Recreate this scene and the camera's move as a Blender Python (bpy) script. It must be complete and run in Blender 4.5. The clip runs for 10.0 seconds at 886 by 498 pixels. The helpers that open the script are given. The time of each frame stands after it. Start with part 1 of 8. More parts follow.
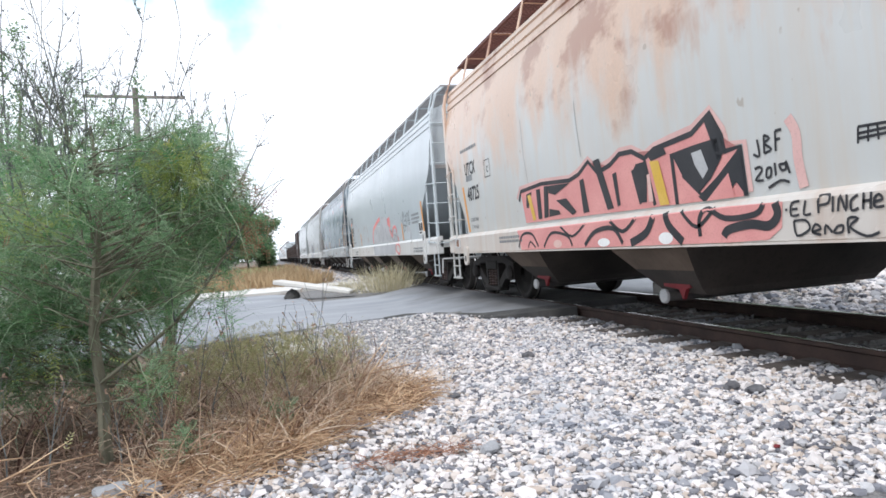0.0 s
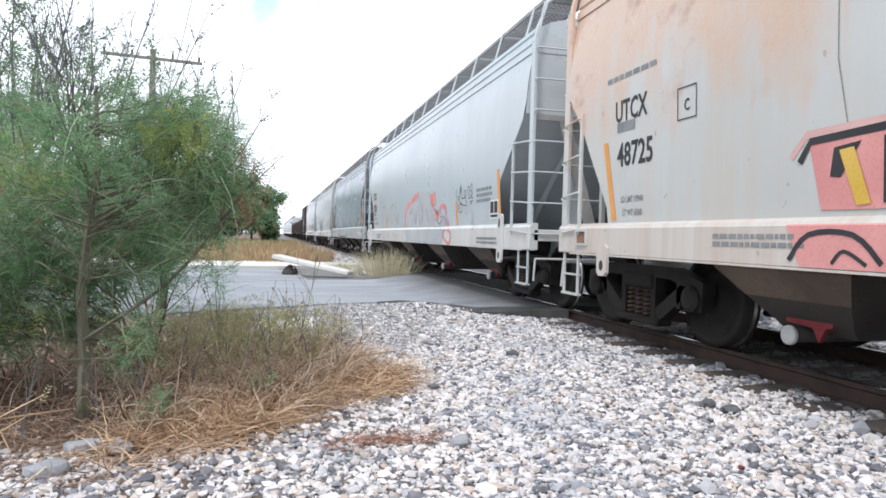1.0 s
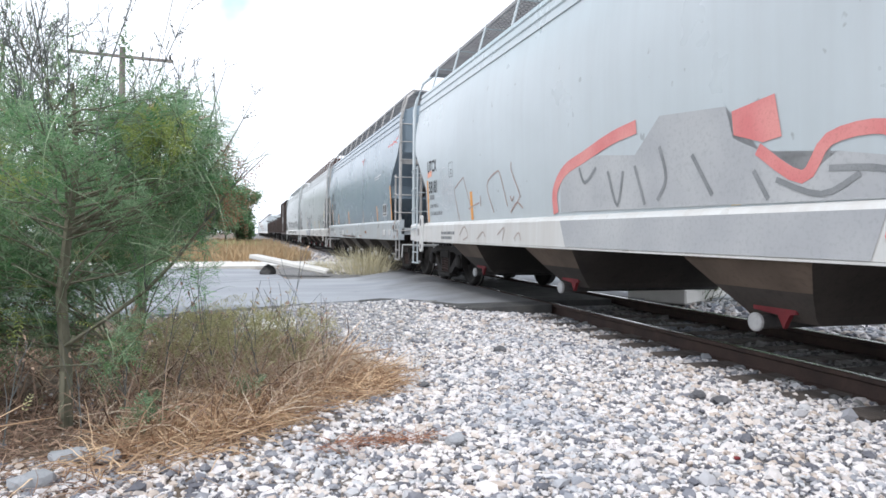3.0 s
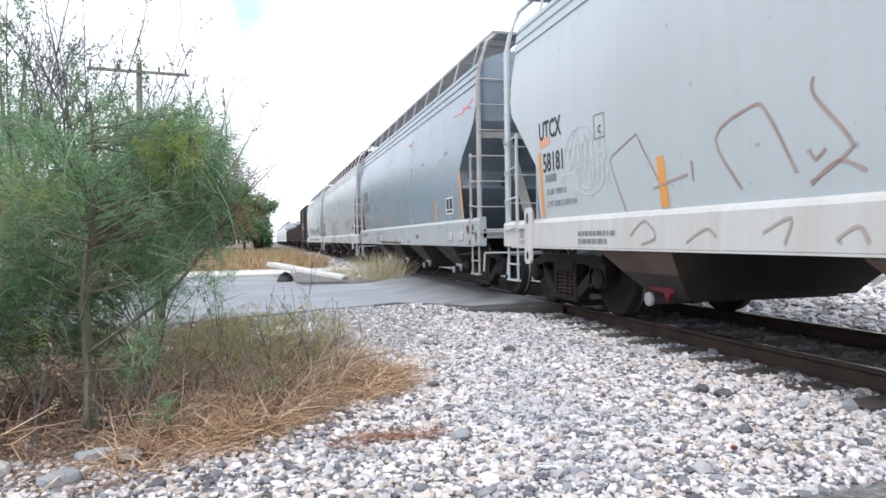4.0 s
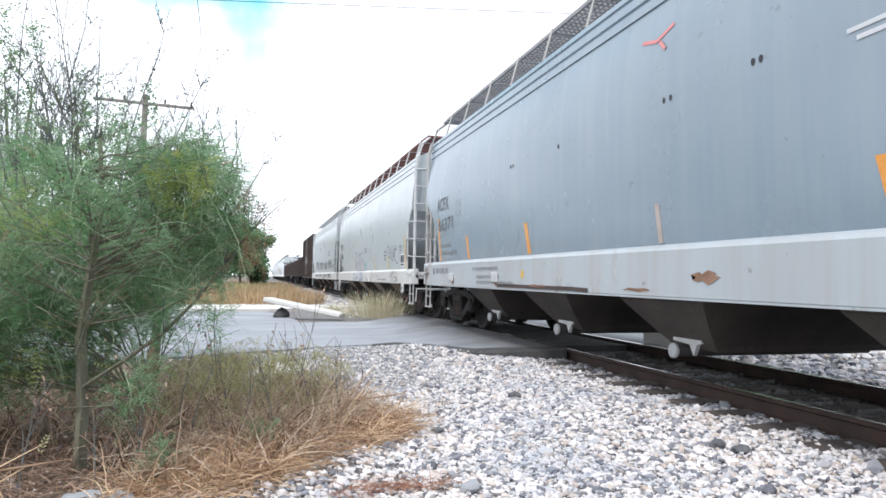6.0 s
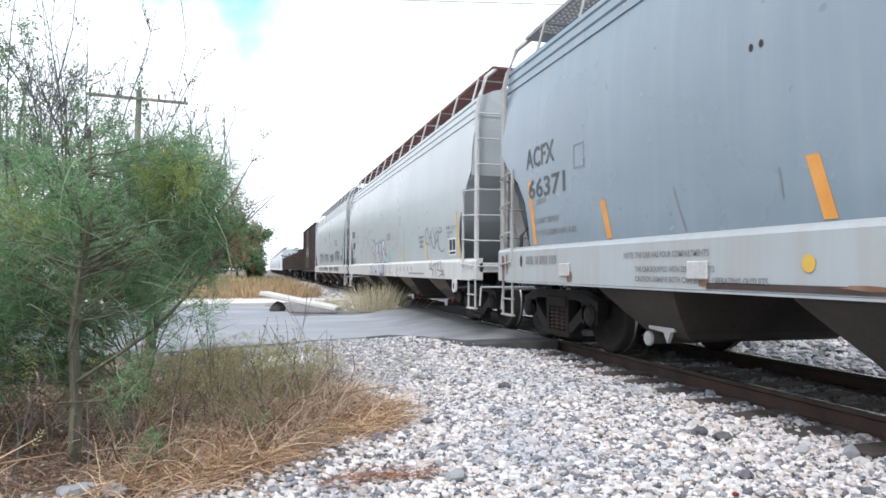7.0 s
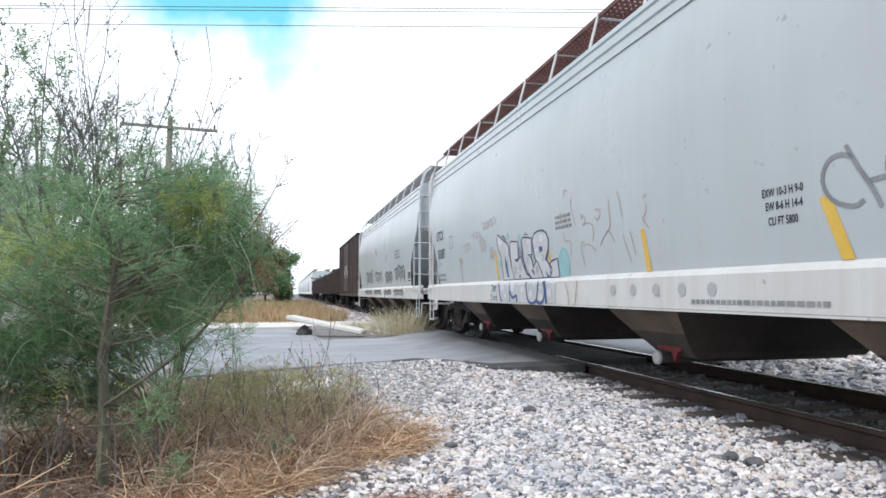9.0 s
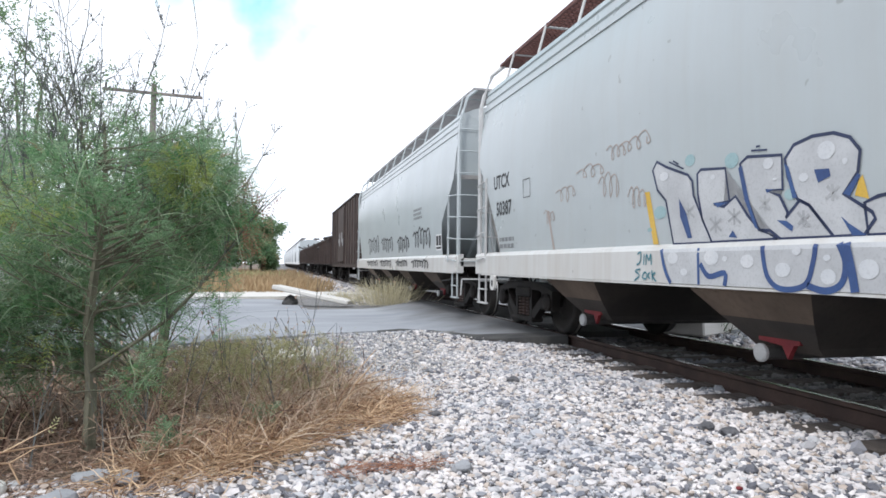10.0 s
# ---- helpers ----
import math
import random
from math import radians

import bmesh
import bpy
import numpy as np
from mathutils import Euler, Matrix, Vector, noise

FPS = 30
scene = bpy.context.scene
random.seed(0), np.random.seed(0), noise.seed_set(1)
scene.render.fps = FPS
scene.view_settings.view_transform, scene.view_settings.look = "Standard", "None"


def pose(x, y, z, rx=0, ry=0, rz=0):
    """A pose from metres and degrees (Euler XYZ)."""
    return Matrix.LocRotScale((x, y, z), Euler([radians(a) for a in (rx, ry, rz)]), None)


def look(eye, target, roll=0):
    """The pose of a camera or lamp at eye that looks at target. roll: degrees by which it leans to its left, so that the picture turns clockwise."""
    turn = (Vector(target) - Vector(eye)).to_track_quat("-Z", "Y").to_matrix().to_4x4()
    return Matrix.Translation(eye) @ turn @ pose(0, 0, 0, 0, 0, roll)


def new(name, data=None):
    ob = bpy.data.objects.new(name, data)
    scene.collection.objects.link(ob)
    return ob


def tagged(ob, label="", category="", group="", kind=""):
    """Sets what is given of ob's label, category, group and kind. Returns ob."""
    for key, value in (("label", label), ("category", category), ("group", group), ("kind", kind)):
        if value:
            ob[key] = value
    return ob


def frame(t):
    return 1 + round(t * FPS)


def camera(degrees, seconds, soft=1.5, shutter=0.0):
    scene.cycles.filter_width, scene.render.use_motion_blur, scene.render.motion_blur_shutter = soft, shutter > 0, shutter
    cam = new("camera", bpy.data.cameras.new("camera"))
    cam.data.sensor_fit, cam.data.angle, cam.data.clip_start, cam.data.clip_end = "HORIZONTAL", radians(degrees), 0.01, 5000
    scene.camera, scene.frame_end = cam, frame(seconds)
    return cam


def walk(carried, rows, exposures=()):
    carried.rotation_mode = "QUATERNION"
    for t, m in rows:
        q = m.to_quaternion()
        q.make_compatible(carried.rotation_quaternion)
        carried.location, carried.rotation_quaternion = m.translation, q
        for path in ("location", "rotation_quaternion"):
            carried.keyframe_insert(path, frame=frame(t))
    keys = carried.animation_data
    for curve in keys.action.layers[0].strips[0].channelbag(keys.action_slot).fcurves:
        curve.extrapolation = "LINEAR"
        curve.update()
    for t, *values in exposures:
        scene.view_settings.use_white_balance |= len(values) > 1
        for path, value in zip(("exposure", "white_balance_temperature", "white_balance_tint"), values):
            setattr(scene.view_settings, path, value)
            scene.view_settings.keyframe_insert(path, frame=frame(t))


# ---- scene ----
# ---- camera ----
cam = camera(68.0, 10.0, soft=1.6)
PATH = [
    (0, (-0.028, 0.047, 1.189), (0.483, 1.981, 1.183), -3.97),
    (0.5, (-0.026, 0.080, 1.185), (0.568, 1.989, 1.177), -2.29),
    (1, (0.051, 0.004, 1.200), (0.550, 1.941, 1.164), 1.57),
    (1.5, (0.065, -0.059, 1.192), (0.571, 1.876, 1.184), 0.51),
    (2, (0.034, -0.007, 1.206), (0.579, 1.917, 1.239), 1.42),
    (2.5, (-0.018, 0.075, 1.192), (0.492, 2.009, 1.163), 0.10),
    (2.7, (-0.035, 0.093, 1.198), (0.535, 2.009, 1.151), 0.67),
    (4, (0.023, -0.094, 1.190), (0.541, 1.838, 1.158), -0.80),
    (4.2, (0.002, -0.103, 1.195), (0.446, 1.846, 1.151), -2.04),
    (4.5, (-0.022, -0.050, 1.189), (0.609, 1.848, 1.182), -1.97),
    (5, (-0.029, 0.062, 1.178), (0.650, 1.942, 1.254), -1.36),
    (5.5, (-0.048, 0.087, 1.193), (0.491, 2.011, 1.276), 0.15),
    (5.7, (-0.061, 0.079, 1.194), (0.472, 2.004, 1.299), 1.03),
    (6.8, (-0.004, -0.038, 1.206), (0.516, 1.893, 1.226), 0.57),
    (7, (0.003, -0.048, 1.209), (0.540, 1.877, 1.274), 0.41),
    (7.5, (0.032, 0.047, 1.194), (0.477, 1.996, 1.224), 0.11),
    (8, (-0.017, 0.063, 1.216), (0.459, 2.004, 1.290), 0.12),
    (8.5, (-0.012, 0.039, 1.215), (0.464, 1.978, 1.319), 0.63),
    (9, (0.029, -0.063, 1.208), (0.488, 1.879, 1.342), 0.02),
    (9.5, (0.037, -0.121, 1.209), (0.451, 1.836, 1.253), -0.45),
    (10, (0.024, -0.093, 1.203), (0.524, 1.843, 1.252), 0.73),
]
walk(cam, [(t, look(eye, target, roll)) for t, eye, target, roll in PATH],
     [(0, 0.1), (2.5, 0.16), (4.0, 0.1), (5.0, 0.2), (5.7, 0.3), (6.8, 0.16), (7.5, 0.1), (8.5, 0.05), (10, 0.0)])

# ---- plan ----
TRACK_X = 4.97      # centre line of the track, which runs along y
RAIL_Z = 0.22       # top of the rails above the ground at the camera
SPEED = 5.1         # metres a second, towards -y

# ---- world and sun ----
SUN_UP, SUN_TURN = 52.0, 215.0   # degrees; the turn is clockwise from +y
world = bpy.data.worlds.new("world")
scene.world = world
world.use_nodes = True
wn, wl = world.node_tree.nodes, world.node_tree.links
wn.clear()
w_out = wn.new("ShaderNodeOutputWorld")
w_sky = wn.new("ShaderNodeTexSky")
w_sky.sky_type, w_sky.sun_disc = "NISHITA", False
w_sky.sun_elevation, w_sky.sun_rotation = radians(SUN_UP), radians(SUN_TURN)
w_sky.air_density, w_sky.dust_density, w_sky.ozone_density = 1.0, 1.5, 1.0
w_co = wn.new("ShaderNodeTexCoord")
w_map = wn.new("ShaderNodeMapping")
w_map.inputs["Scale"].default_value = (1.3, 1.3, 3.2)
w_map.inputs["Location"].default_value = (0.35, 0.2, 0.55)
w_noise = wn.new("ShaderNodeTexNoise")
w_noise.inputs["Scale"].default_value, w_noise.inputs["Detail"].default_value = 1.7, 5.0
w_ramp = wn.new("ShaderNodeValToRGB")
w_ramp.color_ramp.elements[0].position, w_ramp.color_ramp.elements[1].position = 0.27, 0.37
w_cloud = wn.new("ShaderNodeRGB")
w_cloud.outputs[0].default_value = (0.945, 1.0, 1.1, 1)
w_scale = wn.new("ShaderNodeMix")
w_scale.data_type, w_scale.blend_type = "RGBA", "MULTIPLY"
w_scale.inputs[0].default_value = 1.0
w_scale.inputs[7].default_value = (0.13, 0.27, 0.205, 1)
w_mix = wn.new("ShaderNodeMix")
w_mix.data_type = "RGBA"
w_bg = wn.new("ShaderNodeBackground")
w_bg.inputs["Strength"].default_value = 1.35
wl.new(w_co.outputs["Generated"], w_map.inputs["Vector"])
wl.new(w_map.outputs["Vector"], w_noise.inputs["Vector"])
wl.new(w_noise.outputs["Fac"], w_ramp.inputs["Fac"])
wl.new(w_sky.outputs[0], w_scale.inputs[6])
wl.new(w_scale.outputs[2], w_mix.inputs[6])
wl.new(w_cloud.outputs[0], w_mix.inputs[7])
# one gap in the clouds, high over the line, and thin cloud to the left of it
w_dir = wn.new("ShaderNodeVectorMath")
w_dir.operation = "NORMALIZE"
w_gap = wn.new("ShaderNodeVectorMath")
w_gap.operation = "DISTANCE"
w_gap.inputs[1].default_value = Vector((-0.02, 0.875, 0.485)).normalized()
w_edge = wn.new("ShaderNodeTexNoise")
w_edge.inputs["Scale"].default_value, w_edge.inputs["Detail"].default_value = 5.0, 5.0
w_sum = wn.new("ShaderNodeMath")
w_sum.operation = "MULTIPLY_ADD"
w_sum.inputs[1].default_value = 0.34
w_hole = wn.new("ShaderNodeMapRange")
w_hole.inputs["From Min"].default_value, w_hole.inputs["From Max"].default_value = 0.3, 0.37
w_least = wn.new("ShaderNodeMath")
w_least.operation = "MINIMUM"
wl.new(w_co.outputs["Generated"], w_dir.inputs[0])
wl.new(w_dir.outputs[0], w_gap.inputs[0])
wl.new(w_dir.outputs[0], w_edge.inputs["Vector"])
wl.new(w_edge.outputs["Fac"], w_sum.inputs[0])
wl.new(w_gap.outputs["Value"], w_sum.inputs[2])
wl.new(w_sum.outputs[0], w_hole.inputs["Value"])
wl.new(w_hole.outputs["Result"], w_least.inputs[0])
wl.new(w_ramp.outputs["Color"], w_least.inputs[1])
wl.new(w_least.outputs[0], w_mix.inputs[0])
wl.new(w_mix.outputs[2], w_bg.inputs["Color"])
wl.new(w_bg.outputs[0], w_out.inputs["Surface"])

sun = new("sun", bpy.data.lights.new("sun", "SUN"))
sun.data.energy, sun.data.angle, sun.data.color = 1.5, radians(10), (1.0, 0.985, 0.965)
sun_way = Vector((math.sin(radians(SUN_TURN)) * math.cos(radians(SUN_UP)), math.cos(radians(SUN_TURN)) * math.cos(radians(SUN_UP)), math.sin(radians(SUN_UP))))
sun.matrix_world = look(sun_way * 60, (0, 0, 0))


# ---- materials ----
def shader(name):
    m = bpy.data.materials.new(name)
    m.use_nodes = True
    nt = m.node_tree
    return m, nt, nt.nodes["Principled BSDF"]


def mix_rgb(nt, fac, a, b, mode="MIX"):
    n = nt.nodes.new("ShaderNodeMix")
    n.data_type, n.blend_type = "RGBA", mode
    for k, v in ((0, fac), (6, a), (7, b)):
        if isinstance(v, bpy.types.NodeSocket):
            nt.links.new(v, n.inputs[k])
        else:
            n.inputs[k].default_value = v if k == 0 else (*v[:3], 1)
    return n.outputs[2]


def noise_out(nt, scale, detail=4.0, rough=0.6, stretch=(1, 1, 1)):
    co = nt.nodes.new("ShaderNodeTexCoord")
    mp = nt.nodes.new("ShaderNodeMapping")
    mp.inputs["Scale"].default_value = stretch
    n = nt.nodes.new("ShaderNodeTexNoise")
    n.inputs["Scale"].default_value, n.inputs["Detail"].default_value, n.inputs["Roughness"].default_value = scale, detail, rough
    nt.links.new(co.outputs["Object"], mp.inputs["Vector"])
    nt.links.new(mp.outputs["Vector"], n.inputs["Vector"])
    return n.outputs["Fac"]


def ramp(nt, fac, lo, hi):
    n = nt.nodes.new("ShaderNodeMapRange")
    n.inputs["From Min"].default_value, n.inputs["From Max"].default_value = lo, hi
    nt.links.new(fac, n.inputs["Value"])
    return n.outputs["Result"]


def times(nt, a, b):
    n = nt.nodes.new("ShaderNodeMath")
    n.operation = "MULTIPLY"
    for k, v in enumerate((a, b)):
        if isinstance(v, bpy.types.NodeSocket):
            nt.links.new(v, n.inputs[k])
        else:
            n.inputs[k].default_value = v
    return n.outputs[0]


def bump(nt, bsdf, height, strength=0.3, distance=0.01):
    n = nt.nodes.new("ShaderNodeBump")
    n.inputs["Strength"].default_value, n.inputs["Distance"].default_value = strength, distance
    nt.links.new(height, n.inputs["Height"])
    nt.links.new(n.outputs[0], bsdf.inputs["Normal"])


def plain(name, a, b, rough=0.6, metal=0.0, scale=3.0, fine=40.0, relief=0.2, depth=0.005, stretch=(1, 1, 1)):
    """A surface whose colour wanders between a and b at two scales, with fine relief."""
    m, nt, bsdf = shader(name)
    big, small = noise_out(nt, scale, 3, 0.5, stretch), noise_out(nt, fine, 4, 0.65, stretch)
    col = mix_rgb(nt, ramp(nt, big, 0.35, 0.65), a, b)
    dark = tuple(0.72 * v for v in a)
    col = mix_rgb(nt, times(nt, ramp(nt, small, 0.5, 0.75), 0.55), col, dark)
    nt.links.new(col, bsdf.inputs["Base Color"])
    bsdf.inputs["Roughness"].default_value, bsdf.inputs["Metallic"].default_value = rough, metal
    bump(nt, bsdf, small, relief, depth)
    return m


def car_paint(name, base, dirt, rust_low=9.0, rust_high=10.0, rust=(0.46, 0.2, 0.1), gloss=0.2, grime=0.5):
    """Weathered paint: streaks that run down, rain grime, and rust bleeding down from the top between two heights."""
    m, nt, bsdf = shader(name)
    cloudy = noise_out(nt, 0.7, 4, 0.6)
    streak = noise_out(nt, 1.0, 5, 0.62, (1, 5.0, 0.28))
    fine = noise_out(nt, 26.0, 4, 0.7)
    col = mix_rgb(nt, times(nt, ramp(nt, streak, 0.42, 0.72), grime), base, dirt)
    col = mix_rgb(nt, times(nt, ramp(nt, cloudy, 0.45, 0.75), 0.35), col, tuple(0.8 * v for v in base))
    co = nt.nodes.new("ShaderNodeTexCoord")
    sep = nt.nodes.new("ShaderNodeSeparateXYZ")
    nt.links.new(co.outputs["Object"], sep.inputs[0])
    blot = noise_out(nt, 1.2, 5, 0.6, (1, 1.5, 0.55))
    shift = nt.nodes.new("ShaderNodeMath")
    shift.operation = "MULTIPLY_ADD"
    nt.links.new(blot, shift.inputs[0])
    shift.inputs[1].default_value = 3.4
    nt.links.new(sep.outputs["Z"], shift.inputs[2])
    mask = ramp(nt, shift.outputs[0], rust_low + 1.7, rust_high + 1.7)
    rusty = mix_rgb(nt, ramp(nt, fine, 0.3, 0.7), rust, tuple(0.85 * v for v in rust))
    col = mix_rgb(nt, times(nt, mask, 0.7), col, rusty)
    scab = ramp(nt, noise_out(nt, 1.1, 5, 0.62, (1, 1.0, 1.4)), 0.52, 0.62)
    col = mix_rgb(nt, times(nt, times(nt, mask, scab), 0.8), col, (0.36, 0.18, 0.12))
    spots = times(nt, ramp(nt, noise_out(nt, 7.0, 2, 0.5), 0.72, 0.76), 0.6)
    col = mix_rgb(nt, spots, col, tuple(0.55 * v for v in dirt))
    nt.links.new(col, bsdf.inputs["Base Color"])
    rg = nt.nodes.new("ShaderNodeMapRange")
    bsdf.inputs["Specular IOR Level"].default_value = 0.75
    rg.inputs["To Min"].default_value, rg.inputs["To Max"].default_value = gloss, gloss + 0.2
    nt.links.new(cloudy, rg.inputs["Value"])
    nt.links.new(rg.outputs["Result"], bsdf.inputs["Roughness"])
    bump(nt, bsdf, cloudy, 0.25, 0.03)
    return m


def leafy(name, a, b, rough=0.55, through_light=0.25):
    """Leaves and blades, each its own tone between a and b."""
    m, nt, bsdf = shader(name)
    geo = nt.nodes.new("ShaderNodeNewGeometry")
    col = mix_rgb(nt, geo.outputs["Random Per Island"], a, b)
    col = mix_rgb(nt, times(nt, ramp(nt, noise_out(nt, 1.3, 3), 0.4, 0.7), 0.4), col, tuple(0.6 * v for v in a))
    nt.links.new(col, bsdf.inputs["Base Color"])
    bsdf.inputs["Roughness"].default_value = rough
    bsdf.inputs["Specular IOR Level"].default_value = 0.3
    tr = nt.nodes.new("ShaderNodeBsdfTranslucent")
    nt.links.new(col, tr.inputs["Color"])
    mx = nt.nodes.new("ShaderNodeMixShader")
    mx.inputs[0].default_value = through_light
    nt.links.new(bsdf.outputs[0], mx.inputs[1])
    nt.links.new(tr.outputs[0], mx.inputs[2])
    nt.links.new(mx.outputs[0], nt.nodes["Material Output"].inputs["Surface"])
    return m


def stones(name, tones, rough=0.8):
    """Crushed stone: each stone takes one of several tones."""
    m, nt, bsdf = shader(name)
    geo = nt.nodes.new("ShaderNodeNewGeometry")
    cr = nt.nodes.new("ShaderNodeValToRGB")
    cr.color_ramp.interpolation = "CONSTANT"
    els = cr.color_ramp.elements
    els[0].color = (*tones[0], 1)
    els[1].position, els[1].color = 1 / len(tones), (*tones[1], 1)
    for k in range(2, len(tones)):
        e = els.new(k / len(tones))
        e.color = (*tones[k], 1)
    nt.links.new(geo.outputs["Random Per Island"], cr.inputs["Fac"])
    fine = noise_out(nt, 60.0, 4, 0.65)
    col = mix_rgb(nt, times(nt, ramp(nt, fine, 0.4, 0.75), 0.3), cr.outputs["Color"], (0.3, 0.29, 0.28))
    patch = noise_out(nt, 0.8, 3, 0.5)
    col = mix_rgb(nt, times(nt, ramp(nt, patch, 0.5, 0.64), 0.38), col, (0.37, 0.4, 0.46))
    nt.links.new(col, bsdf.inputs["Base Color"])
    bsdf.inputs["Roughness"].default_value = rough
    bump(nt, bsdf, fine, 0.4, 0.004)
    return m


M_BALLAST = stones("ballast", [(0.66, 0.62, 0.615), (0.76, 0.715, 0.715), (0.44, 0.435, 0.455), (0.84, 0.79, 0.785), (0.27, 0.275, 0.305), (0.66, 0.585, 0.54), (0.54, 0.45, 0.39), (0.11, 0.112, 0.135), (0.8, 0.75, 0.745), (0.18, 0.182, 0.21), (0.72, 0.68, 0.67), (0.54, 0.54, 0.56)])
M_GRIT = stones("grey_grit", [(0.32, 0.33, 0.36), (0.42, 0.42, 0.44), (0.25, 0.26, 0.29), (0.5, 0.49, 0.5), (0.36, 0.35, 0.35), (0.56, 0.54, 0.52)])
# ballast under the train, its shade put into the stone tones
M_BED = stones("shaded_ballast", [(0.1, 0.1, 0.105), (0.14, 0.14, 0.14), (0.19, 0.185, 0.18), (0.08, 0.08, 0.085), (0.24, 0.235, 0.23)])
M_DARKSTONE = plain("dark_stone", (0.1, 0.1, 0.11), (0.16, 0.16, 0.17), 0.8, 0, 20, 120, 0.4)
M_ROADSTONE = plain("pale_stone", (0.55, 0.54, 0.52), (0.7, 0.69, 0.66), 0.85, 0, 9, 90, 0.4)
M_ASPHALT = plain("asphalt", (0.3, 0.31, 0.335), (0.38, 0.39, 0.41), 0.85, 0, 0.7, 90, 0.5, 0.004)
M_TAR = plain("broken_asphalt", (0.05, 0.05, 0.052), (0.09, 0.088, 0.085), 0.9, 0, 3, 60, 0.7, 0.01)
M_CONCRETE = plain("concrete", (0.62, 0.6, 0.57), (0.72, 0.7, 0.67), 0.85, 0, 1.5, 50, 0.3, 0.005)
M_RAIL = plain("rusty_rail", (0.042, 0.027, 0.024), (0.07, 0.043, 0.036), 0.75, 0.2, 4, 50, 0.3)
M_RAILTOP = plain("polished_rail", (0.55, 0.54, 0.53), (0.66, 0.65, 0.64), 0.25, 1.0, 5, 60, 0.05)
M_TIE = plain("old_timber", (0.075, 0.062, 0.055), (0.13, 0.11, 0.1), 0.9, 0, 4, 40, 0.6, 0.01, (6, 1, 1))
M_POLE = plain("weathered_pole", (0.17, 0.15, 0.14), (0.27, 0.24, 0.22), 0.9, 0, 3, 40, 0.5, 0.01, (3, 3, 0.4))
M_TRUCK = plain("truck_iron", (0.015, 0.013, 0.0125), (0.03, 0.025, 0.023), 0.75, 0.3, 3, 35, 0.4)
M_WHEEL = plain("wheel_steel", (0.013, 0.0115, 0.011), (0.024, 0.02, 0.018), 0.8, 0.1, 4, 30, 0.3)
M_TREAD = plain("wheel_tread", (0.4, 0.39, 0.38), (0.5, 0.49, 0.48), 0.3, 1.0, 6, 50, 0.1)
M_WALK = plain("rusty_grating", (0.13, 0.06, 0.055), (0.19, 0.09, 0.078), 0.85, 0.1, 2, 30, 0.4)
M_WALKGREY = plain("grey_grating", (0.3, 0.29, 0.3), (0.38, 0.37, 0.37), 0.7, 0.3, 2, 30, 0.3)
# hopper sheets in a shaded and a lit colour, by the way they face
M_BAYSHADE = plain("hopper_shade", (0.03, 0.026, 0.024), (0.065, 0.054, 0.047), 0.8, 0.0, 1.2, 20, 0.3)
M_BAYLIT = plain("hopper_lit_sheet", (0.085, 0.062, 0.046), (0.15, 0.11, 0.083), 0.75, 0.0, 1.5, 20, 0.3)
M_RED = plain("red_outlet", (0.15, 0.014, 0.02), (0.21, 0.022, 0.028), 0.7, 0, 4, 40, 0.3)
M_CAP = plain("pale_cap", (0.38, 0.39, 0.4), (0.5, 0.5, 0.5), 0.5, 0, 5, 40, 0.2)
M_TRIM = plain("grey_iron", (0.5, 0.5, 0.5), (0.6, 0.6, 0.6), 0.55, 0.1, 3, 30, 0.2)
M_DARKIRON = plain("dark_iron", (0.06, 0.058, 0.06), (0.1, 0.095, 0.09), 0.7, 0.3, 4, 40, 0.3)
M_BROWNCAR = plain("brown_car_paint", (0.042, 0.028, 0.026), (0.075, 0.052, 0.046), 0.7, 0, 1.2, 20, 0.3)
M_BLACK = plain("black_spray", (0.02, 0.022, 0.028), (0.035, 0.035, 0.04), 0.6, 0, 3, 40, 0.1)
M_GREY_MARK = plain("grey_marking", (0.2, 0.21, 0.22), (0.28, 0.29, 0.3), 0.6, 0, 5, 60, 0.1)
M_STENCIL = plain("dark_stencil", (0.08, 0.09, 0.1), (0.13, 0.14, 0.155), 0.6, 0, 5, 60, 0.1)
M_FAINT = plain("faded_brown_spray", (0.4, 0.33, 0.3), (0.47, 0.4, 0.37), 0.6, 0, 5, 60, 0.1)
M_PINK = plain("pink_spray", (0.66, 0.27, 0.26), (0.74, 0.34, 0.32), 0.6, 0, 2, 50, 0.1)
M_PALEPINK = plain("pale_pink_spray", (0.7, 0.45, 0.41), (0.76, 0.53, 0.48), 0.6, 0, 2, 50, 0.1)
M_HALOPINK = plain("thin_pink_spray", (0.66, 0.4, 0.38), (0.72, 0.47, 0.44), 0.6, 0, 2, 50, 0.1)
M_GLEAM = plain("thin_white_spray", (0.6, 0.62, 0.65), (0.7, 0.71, 0.73), 0.5, 0, 3, 50, 0.1)
M_PALETEAL = plain("thin_teal_spray", (0.3, 0.45, 0.48), (0.38, 0.52, 0.54), 0.55, 0, 3, 50, 0.1)
M_REDSPRAY = plain("red_spray", (0.66, 0.2, 0.2), (0.74, 0.3, 0.28), 0.6, 0, 2, 50, 0.1)
M_SILVER = plain("silver_spray", (0.5, 0.51, 0.53), (0.6, 0.61, 0.63), 0.45, 0.15, 3, 50, 0.1)
M_DULLGREY = plain("dull_grey_spray", (0.4, 0.41, 0.43), (0.48, 0.49, 0.5), 0.6, 0, 1.4, 30, 0.1)
M_WHITE = plain("white_spray", (0.8, 0.8, 0.8), (0.86, 0.86, 0.86), 0.5, 0, 3, 50, 0.1)
